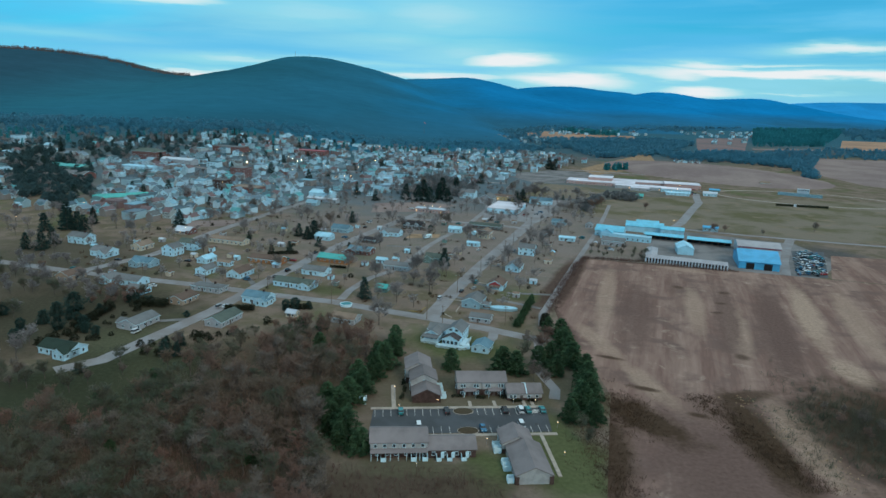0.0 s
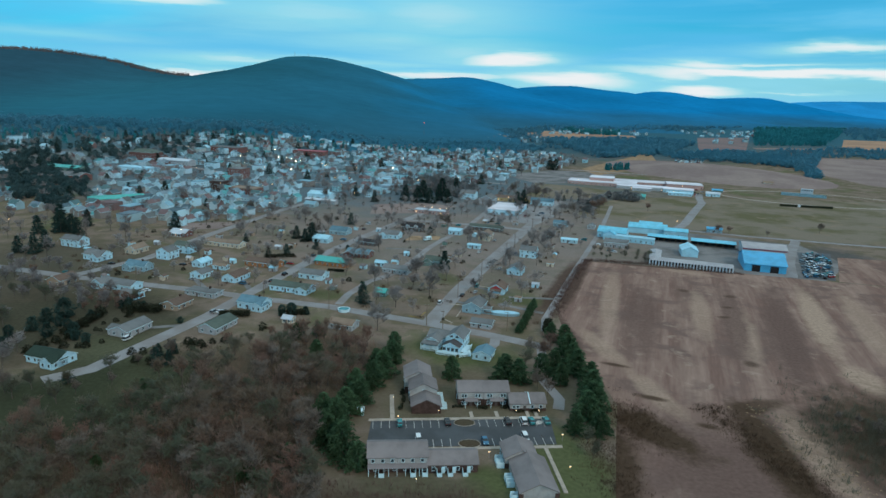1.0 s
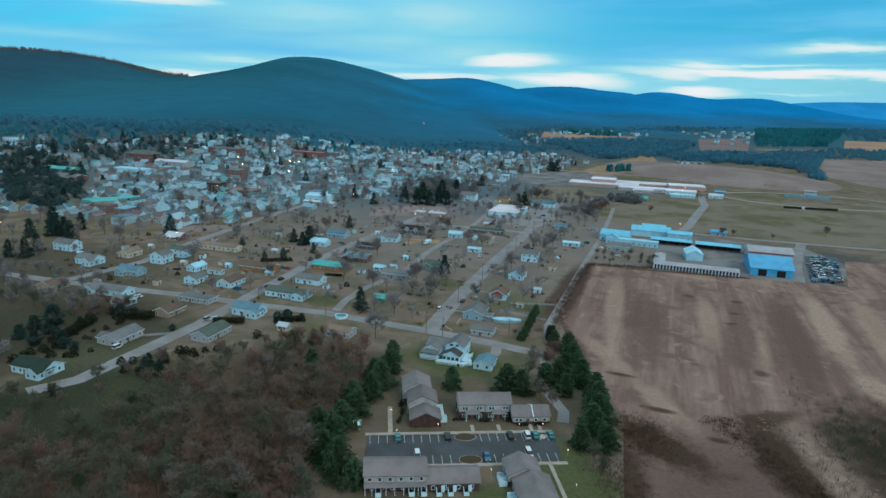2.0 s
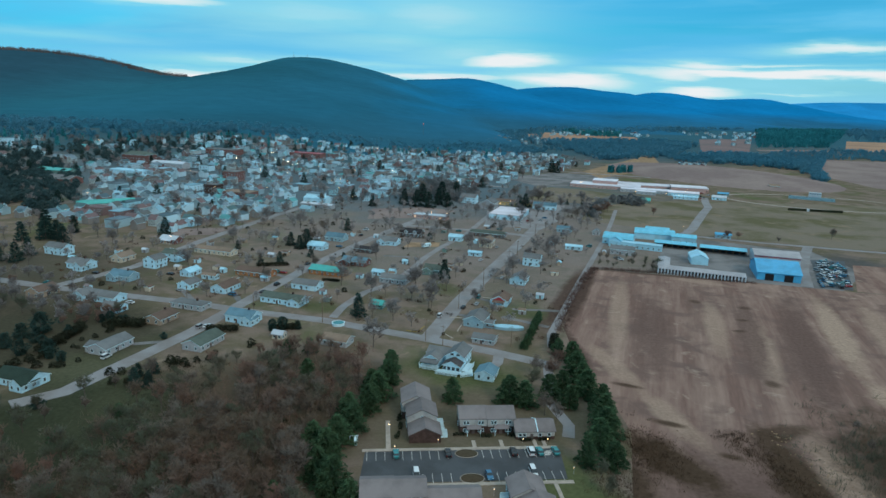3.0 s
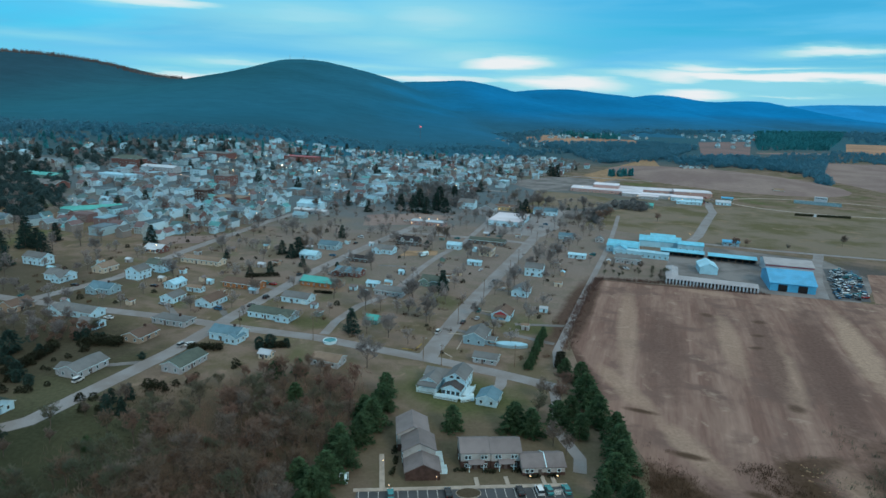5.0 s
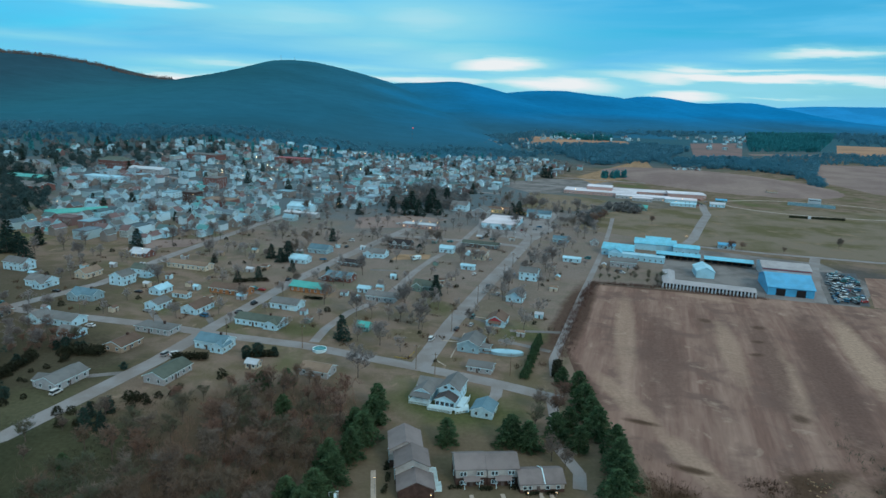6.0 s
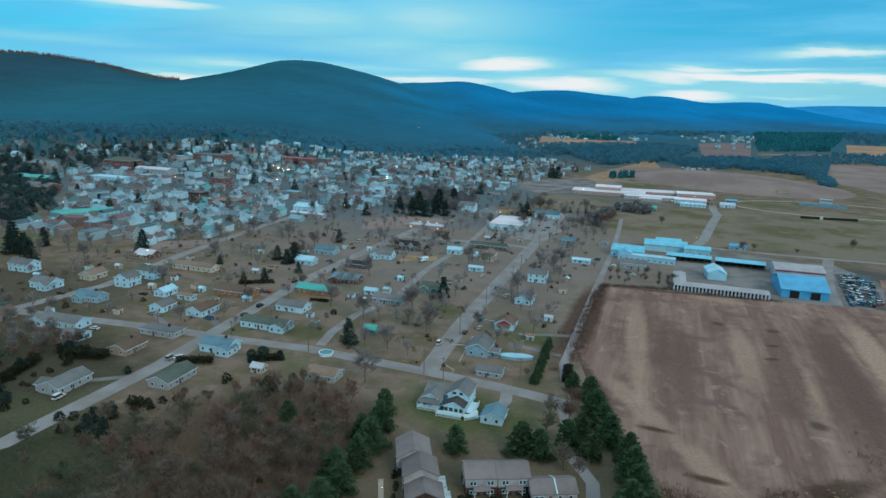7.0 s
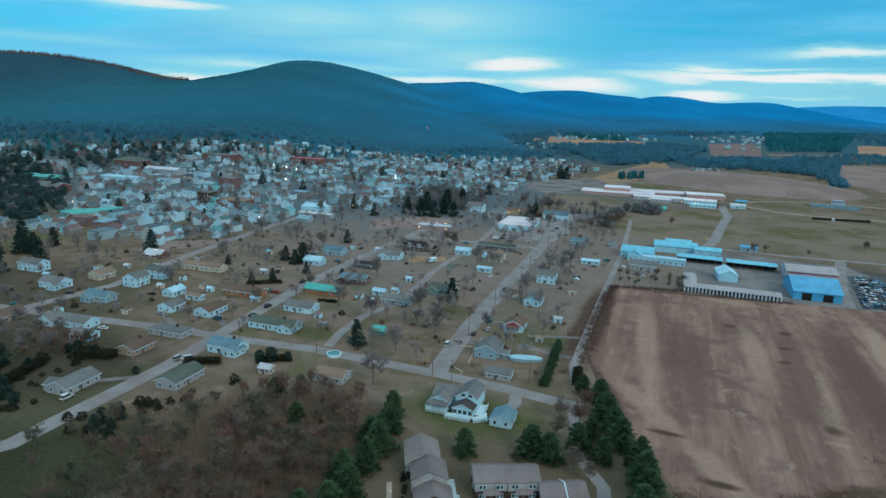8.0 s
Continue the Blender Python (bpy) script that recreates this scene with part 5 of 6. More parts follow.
rnd = random.Random(5)
TOWN = [(-232, 405), (-206, 468), (-145, 556), (-80, 640), (-15, 700), (60, 770), (130, 880), (215, 1000), (290, 1120), (230, 1250), (-150, 1200), (-420, 1020), (-640, 1020), (-640, 900), (-470, 660), (-350, 480), (-300, 400)]
near_roads = {}
for a, b, r in ROADS:
    near_roads.setdefault((int(a // 30), int(b // 30)), []).append((a, b))
WEST_WOOD = [(-510, 835), (-500, 915), (-375, 784), (-288, 600), (-298, 572), (-335, 575), (-410, 680)]
houses = []
for k in range(-14, 30):
    for j in range(0, 60):
        for side in (-1, 1):
            u = -620 + 46 * k + side * (11.5 + rnd.uniform(-2, 2))
            v = 420 + 16 * j + rnd.uniform(-3, 3)
            x, y = town(u, v)
            skip = (0.10 if y < 660 else 0.28) + 0.32 * smooth01(860, 960, y + 0.25 * max(0, -x - 300)) * smooth01(-200, -330, x) + 0.2 * smooth01(-300, -420, x)
            if rnd.random() < skip or not inside(x, y, TOWN) or inside(x, y, WEST_WOOD) or any((x - a) ** 2 + (y - b) ** 2 < (r + 3) ** 2 for a, b, r in BUILT):
                continue
            c = (int(x // 30), int(y // 30))
            if any((x - a) ** 2 + (y - b) ** 2 < 64 for dx in (-1, 0, 1) for dy in (-1, 0, 1) for a, b in near_roads.get((c[0] + dx, c[1] + dy), ())):
                continue
            houses.append((x, y))
houses.sort(key=lambda p: p[1] - 0.3 * p[0])
rest = []
for i, (x, y) in enumerate(houses):
    t = TYPES[i] if i < len(TYPES) else rnd.choice(TYPES[:8] if rnd.random() < 0.82 else TYPES[6:])
    m = pose(x, y, land(x, y), 0, 0, GRID + rnd.choice((0, 0, 90, -90)) + rnd.uniform(-4, 4))
    if i < len(TYPES):
        t.matrix_basis = m
    elif i < 225:
        copy_thing(t, m)
    else:
        rest.append(([(o.data, o.matrix_basis.copy()) for o in t.children], m))
joined_copies("far_town_houses", rest, "dense white and grey houses at the back of town", "houses", FAR)
TOWNHOUSES = [(x, y, 5.5) for x, y in houses]

# bare wood in front of the town
WOOD = [(-165, 118), (-150, 190), (-118, 218), (-112, 229), (-100, 240), (-90, 256), (-80, 269), (-68, 286), (-40, 296), (-14, 292), (-16, 262), (-24, 236), (-32, 214), (-30, 184), (-24, 172), (-24, 118)]
rnd = random.Random(8)
wood = scatter(WOOD, 500, 3.4, rnd, [(-60, 306, 6), (-32, 300, 9), (-88, 297, 13)])
open_side = lambda x, y: x < -80 + 5 * math.sin(y / 7) and y > 196
wood = [p for p in wood if not open_side(*p) or rnd.random() < 0.42]
FRINGE = [(-150, 190), (-112, 229), (-90, 256), (-68, 286), (-40, 296), (-14, 292)]


def depth_in_wood(x, y):
    """How far a place lies behind the wood's northern edge."""
    best = 1e9
    for (ax, ay), (bx, by) in zip(FRINGE, FRINGE[1:]):
        t = min(1, max(0, ((x - ax) * (bx - ax) + (y - ay) * (by - ay)) / ((bx - ax) ** 2 + (by - ay) ** 2)))
        best = min(best, math.hypot(x - ax - t * (bx - ax), y - ay - t * (by - ay)))
    return best


def in_thick(x, y):
    return rnd.random() < 0.22 + 0.78 * smooth01(6, 38, depth_in_wood(x, y) + 6 * math.sin(x / 6 + y / 9))


wood = [p for p in wood if in_thick(*p)]
wood.sort(key=lambda p: p[1])
rest = []
for i, (x, y) in enumerate(wood):
    s = rnd.uniform(0.6, 1.25)
    green = 0.75 * smooth01(-70, -118, x + 9 * math.sin(y / 9)) + 0.55 * smooth01(205, 165, y + 8 * math.sin(x / 11)) * smooth01(-30, -60, x)
    mossy = rnd.random() < green
    if i < 105:
        kinds = BARE[4:5] * 3 + BARE[:1] if mossy else BARE[2:4] * 2 + BARE[:1]
        tree(x, y, kinds, s, "leafless grey-brown tree in the wood", "bare trees of the wood", rnd=rnd)
    else:
        t = rnd.choice(WOOD_BARE[3:] * 2 + WOOD_BARE[:1] if mossy else WOOD_BARE[1:3] * 2 + WOOD_BARE[:1] + WOOD_BARE[3:4])
        rest.append(([(t[0], Matrix()), (t[1], Matrix())], spot(x, y, s, rnd)))
joined_copies("wood_trees", rest, "leafless grey-brown trees at the back of the wood", "trees")


def brush(name, places, low, high, blades, width, material, label, seed, lean=0.35):
    """Undergrowth of thin bare stems."""
    rnd = random.Random(seed)
    v, f = [], []
    for x, y in places:
        z = land(x, y)
        for _ in range(blades):
            a, b = rnd.gauss(0, 0.6), rnd.gauss(0, 0.6)
            h = rnd.uniform(low, high)
            w = rnd.uniform(0.4, 1.0) * width
            t = rnd.uniform(0, 3.14)
            k = len(v)
            v += [(x + a - w * math.cos(t), y + b - w * math.sin(t), z), (x + a + w * math.cos(t), y + b + w * math.sin(t), z), (x + a + rnd.gauss(0, lean) * h, y + b + rnd.gauss(0, lean) * h, z + h)]
            f.append((k, k + 1, k + 2))
    return tagged(new(name, data(name, (v, f), material)), label, "undergrowth", kind="stuff")


LOW = [(-24, 118), (-24, 178), (-12, 176), (16, 176), (24, 166), (34, 160), (34, 118)]
brush("undergrowth", scatter(LOW, 900, 0.7, rnd), 0.5, 2.2, 9, 0.07, "thorn", "low russet brush behind the flats", 9)
brush("undergrowth", [p for p in scatter(WOOD, 3400, 0.5, rnd) if (not open_side(*p) or rnd.random() < 0.12) and in_thick(*p)], 1.0, 4.0, 9, 0.07, "rustwig", "russet undergrowth of saplings and briars", 3)
brush("undergrowth", [p for p in scatter(WOOD, 2000, 0.6, rnd) if (not open_side(*p) or rnd.random() < 0.35) and in_thick(*p)], 0.8, 3.0, 9, 0.07, "mosstwig", "grey undergrowth of saplings", 4)
edge = []
for (ax, ay), (bx, by) in zip([(66, 320), (84, 372), (101, 412), (114, 438), (157, 430)], [(84, 372), (101, 412), (114, 438), (157, 430), (206, 410)]):
    edge += [(ax + (bx - ax) * i / 170 + rnd.gauss(0, 1.5) + 3.5, ay + (by - ay) * i / 170 + rnd.gauss(0, 1.5)) for i in range(170)]
for x, y in scatter(WOOD, 30, 6, rnd):
    tree(x, y, rnd.choice((BUSH, BUSH, PINE)), rnd.uniform(0.35, 0.6), "dark evergreen shrub inside the bare wood", "evergreen shrubs in the wood", "shrub", "shrub", rnd=rnd)
brush("field_hedge", edge, 0.6, 2.2, 10, 0.09, "thorn", "brown thorny hedge along the field", 6)

# pines round the flats
rnd = random.Random(12)
for x, y, s in ((-20, 189, 1.15), (-25, 196, 1.0), (-24, 206, 1.05), (-29, 214, 0.85), (-22, 216, 0.95), (-18, 224, 1.0), (-20, 233, 0.9), (-14, 238, 0.95), (-11, 248, 1.0), (-14, 255, 0.8), (-8, 260, 0.95), (-7.5, 271, 0.9), (-15, 184, 0.8), (60, 215, 1.0), (64, 222, 1.0), (66, 231, 1.05), (68, 241, 0.95), (65, 251, 1.05), (66, 262, 0.9), (66, 271, 0.95), (67, 283, 0.9), (54, 206, 0.75), (57, 243, 0.8), (36, 247, 0.95), (41, 244, 0.9), (51, 250, 0.9), (57, 256, 0.8), (15.5, 247, 0.85), (62, 205, 0.8), (63, 292, 0.7)):
    tree(x, y, PINE, s * 0.84, "bushy dark green pine beside the flats", "pines round the flats", "pine_tree", rnd=rnd)
for i in range(16):
    tree(49.5 + 0.95 * i + rnd.uniform(-0.5, 0.5), 298 + 2.7 * i, PINE, rnd.uniform(0.26, 0.36), "narrow dark hedge conifer", "conifer hedge", "hedge_conifer", "hedge", rnd=rnd)
for x, y, s in ((-100, 256, 0.6), (-95, 256, 0.5), (-97, 267, 0.5), (-102, 264, 0.45), (-262, 500, 1.5), (-255, 486, 1.3), (-268, 480, 1.1), (-240, 425, 1.0), (19, 406, 1.0), (-26, 337, 0.95), (-74, 478, 1.1), (-86, 484, 0.8), (-78, 474, 0.8), (-67, 452, 0.6), (-119, 470, 0.5), (-235, 470, 1.2), (-241, 440, 1.0), (-250, 425, 0.9), (-95, 432, 0.5), (-84, 436, 0.6), (-10, 668, 1.3), (2, 660, 1.35), (14, 655, 1.25), (24, 672, 1.4), (32, 660, 1.2), (8, 690, 1.5), (28, 700, 1.6), (45, 735, 1.3), (-52, 540, 0.8), (110, 672, 1.1), (103, 668, 1.0), (150, 696, 0.45), (157, 694, 0.45), (164, 692, 0.45), (172, 690, 0.45), (200, 990, 1.5), (206, 980, 1.4), (120, 950, 1.2), (-40, 655, 0.9)):
    tree(x, y, SPRUCE, s, "dark upright spruce among the houses", "spruces of the town", "spruce_tree", rnd=rnd)
for x, y, s in ((-146, 285, 0.75), (-143, 280, 0.6), (-137, 277, 0.55), (-151, 290, 0.7), (-156, 283, 0.8), (-139, 324, 0.6), (-133, 321, 0.5), (-125, 238, 0.5), (-158, 296, 0.6), (-166, 290, 0.8), (-171, 281, 0.7), (-166, 268, 0.7), (-176, 262, 0.9), (-178, 250, 0.7), (-190, 300, 0.8), (-200, 285, 0.9)):
    tree(x, y, DARK, s * 0.8, "dark evergreen west of the wood", "garden evergreens", "evergreen", rnd=rnd)
for x, y in scatter([(-200, 200), (-160, 195), (-118, 222), (-98, 242), (-95, 262), (-112, 262), (-125, 240), (-165, 232), (-200, 240)], 36, 4.5, rnd, [(-141, 258, 13)]):
    tree(x, y, BARE[:1] + BARE[4:5] * 2, rnd.uniform(0.45, 0.85), "mossy leafless tree on rough pasture", "bare trees of the wood", rnd=rnd)
for x, y, s in ((-58.7, 317, 0.6), (-63, 315, 0.55), (-52, 318, 0.4), (-107, 303, 0.3), (-136, 318, 0.4), (-142, 322, 0.4), (-148, 305, 0.5), (-131, 322, 0.4), (-46, 455, 0.3), (-8, 533, 0.5), (12, 515, 0.5)):
    tree(x, y, DARK, s, "rounded dark evergreen in a garden", "garden evergreens", "evergreen", rnd=rnd)
for x, y in scatter([(-158, 262), (-150, 330), (-132, 318), (-128, 268)], 22, 2.5, rnd, [(-124, 291, 11)]) + scatter([(-120, 262), (-85, 285), (-60, 306), (-75, 285), (-108, 250)], 22, 2.5, rnd):
    tree(x, y, BUSH, rnd.uniform(0.6, 1.4), "dark tangled evergreen bush", "garden bushes", "bush", "bush", rnd=rnd)

for x, y in scatter([(-156, 312), (-140, 320), (-136, 336), (-150, 340), (-162, 326)], 22, 2.6, rnd):
    tree(x, y, BARE[2:4], rnd.uniform(0.3, 0.5), "russet leafless shrub by a garden hedge", "garden bushes", "bush", "bush", rnd=rnd)

for x, y in scatter([(118, 446), (158, 432), (168, 452), (146, 472), (124, 462)], 20, 3.4, rnd, [(150, 483, 12)]):
    tree(x, y, BARE[:1] + BARE[4:5], rnd.uniform(0.3, 0.62), "olive-brown leafless thicket tree before the works", "bare trees of the thicket", rnd=rnd)

# single bare trees between the houses
for x, y, s in ((8.7, 353, 1.25), (-8.8, 331, 1.0), (-16, 297, 1.1), (39, 481, 1.15), (68, 534, 1.1), (-40, 388, 1.1), (2, 380, 1.2), (-22, 370, 1.1), (84, 470, 1.2), (92, 462, 1.1), (100, 478, 1.2), (-24, 447, 1.1), (96, 610, 1.1), (120, 690, 1.3), (128, 700, 1.3), (136, 695, 1.2), (70, 620, 1.0)):
    tree(x, y, TOWN_BARE, s * 1.15, "leafless street tree with a spreading crown", "bare trees of the town", rnd=rnd)
GARDENS = [(-230, 420), (-190, 366), (-60, 334), (10, 312), (60, 300), (100, 410), (150, 540), (180, 640), (190, 700), (100, 860), (-60, 700), (-160, 560)]
for x, y in scatter(GARDENS, 56, 9, rnd, BUILT + ROADS + [(-50, 400, 14), (0, 470, 15)]):
    tree(x, y, TOWN_BARE + BARE[:1], rnd.uniform(0.65, 1.35), "leafless tree in a garden", "bare trees of the town", rnd=rnd)
for x, y in scatter(GARDENS, 70, 8, rnd, BUILT + ROADS):
    tree(x, y, BUSH, rnd.uniform(0.5, 1.1), "small dark garden bush", "garden bushes", "bush", "bush", rnd=rnd)
rest = []
for x, y in scatter(GARDENS, 290, 4.5, rnd, [(a, b, r * 0.75) for a, b, r in BUILT] + ROADS + [(-50, 400, 10), (0, 470, 10)]):
    t = rnd.choice(FAR_BARE)
    rest.append(([(t[0], Matrix()), (t[1], Matrix())], spot(x, y, rnd.uniform(0.5, 1.0), rnd)))
clumps = []
for x, y in scatter(GARDENS, 330, 4, rnd, [(a, b, r * 0.7) for a, b, r in BUILT] + ROADS):
    clumps += [(x + rnd.gauss(0, 0.9), y + rnd.gauss(0, 0.9)) for _ in range(rnd.randint(2, 5))]
brush("garden_shrubs", clumps, 0.5, 1.9, 12, 0.12, "scrub", "dark leafless shrubs along garden edges", 71)
joined_copies("garden_trees", rest, "leafless small trees scattered through the gardens", "trees")
rest = []
for x, y in scatter(TOWN, 480, 6, rnd, TOWNHOUSES + BUILT):
    t = rnd.choice(FAR_BARE)
    rest.append(([(t[0], Matrix()), (t[1], Matrix())], spot(x, y, rnd.uniform(0.7, 1.3), rnd)))
joined_copies("town_trees", rest, "leafless trees between the town houses", "trees")
for x, y in scatter(TOWN, 95, 12, rnd, TOWNHOUSES + BUILT):
    tree(x, y, SPRUCE, rnd.uniform(0.6, 1.15), "dark conifer between town houses", "spruces of the town", "spruce_tree", rnd=rnd)
for x, y in scatter([(-260, 228), (-165, 225), (-150, 240), (-165, 292), (-150, 330), (-190, 372), (-290, 400)], 40, 4.5, rnd, BUILT):
    tree(x, y, rnd.choice((DARK, BARE, BARE, TOWN_BARE, BARE[4:5])), rnd.uniform(0.55, 1.0), "dark tree at the western edge of the wood", "trees west of the wood", rnd=rnd)


def far_wood(name, poly, n, h, material, label, seed, blades=44, cone=False, blade=0.075):
    """A distant wood: many small ragged crowns in one mesh."""
    rnd = random.Random(seed)
    v, f = [], []
    x0, x1 = min(p[0] for p in poly), max(p[0] for p in poly)
    y0, y1 = min(p[1] for p in poly), max(p[1] for p in poly)
    made = 0
    while made < n:
        x, y = rnd.uniform(x0, x1), rnd.uniform(y0, y1)
        if not inside(x, y, poly):
            continue
        made += 1
        z, hh = land(x, y), h * rnd.uniform(0.65, 1.15)
        r = hh * (0.24 if cone else 0.5)
        for _ in range(blades):
            s = rnd.uniform(0.05, 0.95) if cone else rnd.uniform(0.06, 0.95)
            q = r * (1 - s if cone else math.sin(3.0 * s)) * rnd.uniform(0.3, 1)
            a = rnd.uniform(0, 6.2832)
            cx, cy, cz = x + q * math.cos(a), y + q * math.sin(a), z + hh * s
            k = len(v)
            w = hh * (0.085 if cone else blade)
            v += [(cx + rnd.gauss(0, w), cy + rnd.gauss(0, w), cz - hh * 0.06), (cx + rnd.gauss(0, w), cy + rnd.gauss(0, w), cz - hh * 0.03), (cx + rnd.gauss(0, w), cy + rnd.gauss(0, w), cz + hh * 0.12)]
            f.append((k, k + 1, k + 2))
    return tagged(new(name, data(name, (v, f), material)), label, "woods", kind="stuff")

rest = []
for x, y in scatter([(-210, 330), (-150, 318), (-128, 330), (-150, 365), (-225, 400), (-260, 400)], 40, 6, rnd, BUILT + ROADS):
    t = rnd.choice(TOWN_BARE + BARE[4:5])
    rest.append(([(t[0], Matrix()), (t[1], Matrix())], spot(x, y, rnd.uniform(0.5, 0.95), rnd)))
joined_copies("garden_trees", rest, "leafless grey trees in shady gardens", "trees")


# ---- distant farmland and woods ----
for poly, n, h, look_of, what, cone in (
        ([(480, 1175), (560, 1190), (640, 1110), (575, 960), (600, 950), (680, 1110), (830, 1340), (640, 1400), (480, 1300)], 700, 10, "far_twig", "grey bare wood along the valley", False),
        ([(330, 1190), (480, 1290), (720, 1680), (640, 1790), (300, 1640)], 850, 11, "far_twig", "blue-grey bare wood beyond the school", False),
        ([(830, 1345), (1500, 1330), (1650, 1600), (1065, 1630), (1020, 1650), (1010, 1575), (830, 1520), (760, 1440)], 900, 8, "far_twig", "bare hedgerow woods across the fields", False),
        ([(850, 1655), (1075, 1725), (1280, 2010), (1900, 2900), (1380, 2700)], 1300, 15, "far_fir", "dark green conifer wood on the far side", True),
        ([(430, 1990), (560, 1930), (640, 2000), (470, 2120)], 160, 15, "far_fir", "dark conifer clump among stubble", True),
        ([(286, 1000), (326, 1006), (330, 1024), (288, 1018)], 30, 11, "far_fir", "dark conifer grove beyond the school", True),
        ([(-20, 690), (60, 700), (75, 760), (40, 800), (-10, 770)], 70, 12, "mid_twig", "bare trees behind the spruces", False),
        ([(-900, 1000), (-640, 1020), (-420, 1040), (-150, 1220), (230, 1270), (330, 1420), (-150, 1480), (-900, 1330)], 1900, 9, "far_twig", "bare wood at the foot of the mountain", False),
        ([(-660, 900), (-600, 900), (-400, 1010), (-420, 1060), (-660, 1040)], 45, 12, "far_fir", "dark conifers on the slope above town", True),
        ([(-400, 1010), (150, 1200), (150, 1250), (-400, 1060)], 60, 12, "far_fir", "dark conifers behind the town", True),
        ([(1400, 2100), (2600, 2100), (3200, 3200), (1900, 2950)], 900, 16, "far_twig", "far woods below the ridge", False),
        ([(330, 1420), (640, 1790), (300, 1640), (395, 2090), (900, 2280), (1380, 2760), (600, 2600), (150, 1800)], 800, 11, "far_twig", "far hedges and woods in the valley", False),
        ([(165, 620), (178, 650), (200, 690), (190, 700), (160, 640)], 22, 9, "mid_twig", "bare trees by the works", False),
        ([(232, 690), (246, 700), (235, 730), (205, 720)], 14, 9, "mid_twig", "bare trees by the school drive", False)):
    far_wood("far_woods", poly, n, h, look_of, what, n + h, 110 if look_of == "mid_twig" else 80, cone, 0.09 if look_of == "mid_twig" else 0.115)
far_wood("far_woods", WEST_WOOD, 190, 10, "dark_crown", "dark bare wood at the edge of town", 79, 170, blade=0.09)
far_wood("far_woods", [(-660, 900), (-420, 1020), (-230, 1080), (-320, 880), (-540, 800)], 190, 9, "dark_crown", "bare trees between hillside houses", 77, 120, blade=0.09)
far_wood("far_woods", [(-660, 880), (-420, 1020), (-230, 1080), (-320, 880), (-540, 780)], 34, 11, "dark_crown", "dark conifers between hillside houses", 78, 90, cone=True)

# distant farms
rnd = random.Random(31)
farms = []
for poly, n in (([(380, 1900), (720, 2000), (700, 2200), (420, 2150)], 34), ([(860, 1990), (1060, 2060), (1250, 2420), (900, 2300)], 30), ([(760, 1700), (840, 1900), (1000, 2000), (860, 1700)], 7), ([(150, 1500), (320, 1560), (300, 1750), (160, 1700)], 16)):
    for x, y in scatter(poly, n, 22, rnd):
        farms.append(([(o.data, o.matrix_basis.copy()) for o in rnd.choice(TYPES[:6]).children], pose(x, y, land(x, y), 0, 0, rnd.uniform(0, 360))))

for x, y in scatter([(415, 1075), (470, 1085), (500, 1130), (450, 1125)], 13, 9, rnd):
    farms.append(([(o.data, o.matrix_basis.copy()) for o in TYPES[8].children], pose(x, y, max(0, dome(x, y)) - 0.2, 0, 0, rnd.uniform(0, 360))))

joined_copies("far_farms", farms, "tiny white farm houses in the far valley", "houses", FAR)

# field details
rnd = random.Random(17)
brush("field_weeds", [(112 + rnd.gauss(0, 3.5) - 0.17 * k, 197 + k) for k in [rnd.uniform(-32, 30) for _ in range(900)]], 0.3, 1.3, 9, 0.07, "scrub", "dark brown weeds in the field", 51)
brush("field_weeds", [(76 + rnd.gauss(0, 5), 213 + rnd.gauss(0, 8)) for _ in range(600)] + [(60 + rnd.gauss(0, 4), rnd.uniform(155, 203)) for _ in range(600)], 0.3, 1.2, 9, 0.07, "scrub", "dark brown weeds at the field edge", 52)
brush("field_thicket", [(158 + rnd.gauss(0, 13), 196 + rnd.gauss(0, 18)) for _ in range(1500)], 0.8, 3.4, 10, 0.07, "mosstwig", "grey-green thicket of bare saplings", 53)
brush("field_thicket", [(126 + rnd.gauss(0, 3.5), 197 + rnd.uniform(-30, 28)) for _ in range(160)], 0.3, 0.9, 8, 0.09, "mosstwig", "low stems among the stones", 54)
v, f = [], []
for _ in range(120):
    k = rnd.uniform(-32, 30)
    x, y, s = 127 + rnd.gauss(0, 3) - 0.17 * k, 198 + k, rnd.uniform(0.15, 0.5)
    base = [(x + s * rnd.uniform(0.7, 1.2) * math.cos(a), y + s * rnd.uniform(0.5, 1.0) * math.sin(a), 0.02) for a in (0, 1.05, 2.1, 3.14, 4.2, 5.25)]
    top = [(x + (px - x) * 0.6, y + (py - y) * 0.6, s * rnd.uniform(0.3, 0.6)) for px, py, _ in base]
    n = len(v)
    v += base + top
    f += [(n + i, n + (i + 1) % 6, n + 6 + (i + 1) % 6, n + 6 + i) for i in range(6)] + [tuple(range(n + 6, n + 12))]
tagged(new("field_stones", data("field_stones", (v, f), "tan_dirt")), "pale stones and clods in the field strip", "stones", kind="stuff")
brush("meadow_tufts", [(rnd.uniform(-98, -72), rnd.uniform(236, 282)) for _ in range(400)], 0.2, 0.7, 8, 0.08, "hedge", "tussocks of rough grass by the wood", 55)
for x, y in scatter([(138, 165), (175, 165), (190, 235), (150, 232)], 18, 4.5, rnd):
    tree(x, y, BARE, rnd.uniform(0.3, 0.6), "young leafless tree in the field thicket", "bare trees of the thicket", rnd=rnd)
for x, y, s in ((47, 237, 0.8), (55, 264, 0.9), (50, 270, 0.8), (60, 277, 0.8), (56, 198, 0.6), (50, 232, 0.7), (46, 258, 0.8), (56, 190, 0.6)):
    tree(x, y, BARE, s, "leafless tree beside the flats", "bare trees of the wood", rnd=rnd)
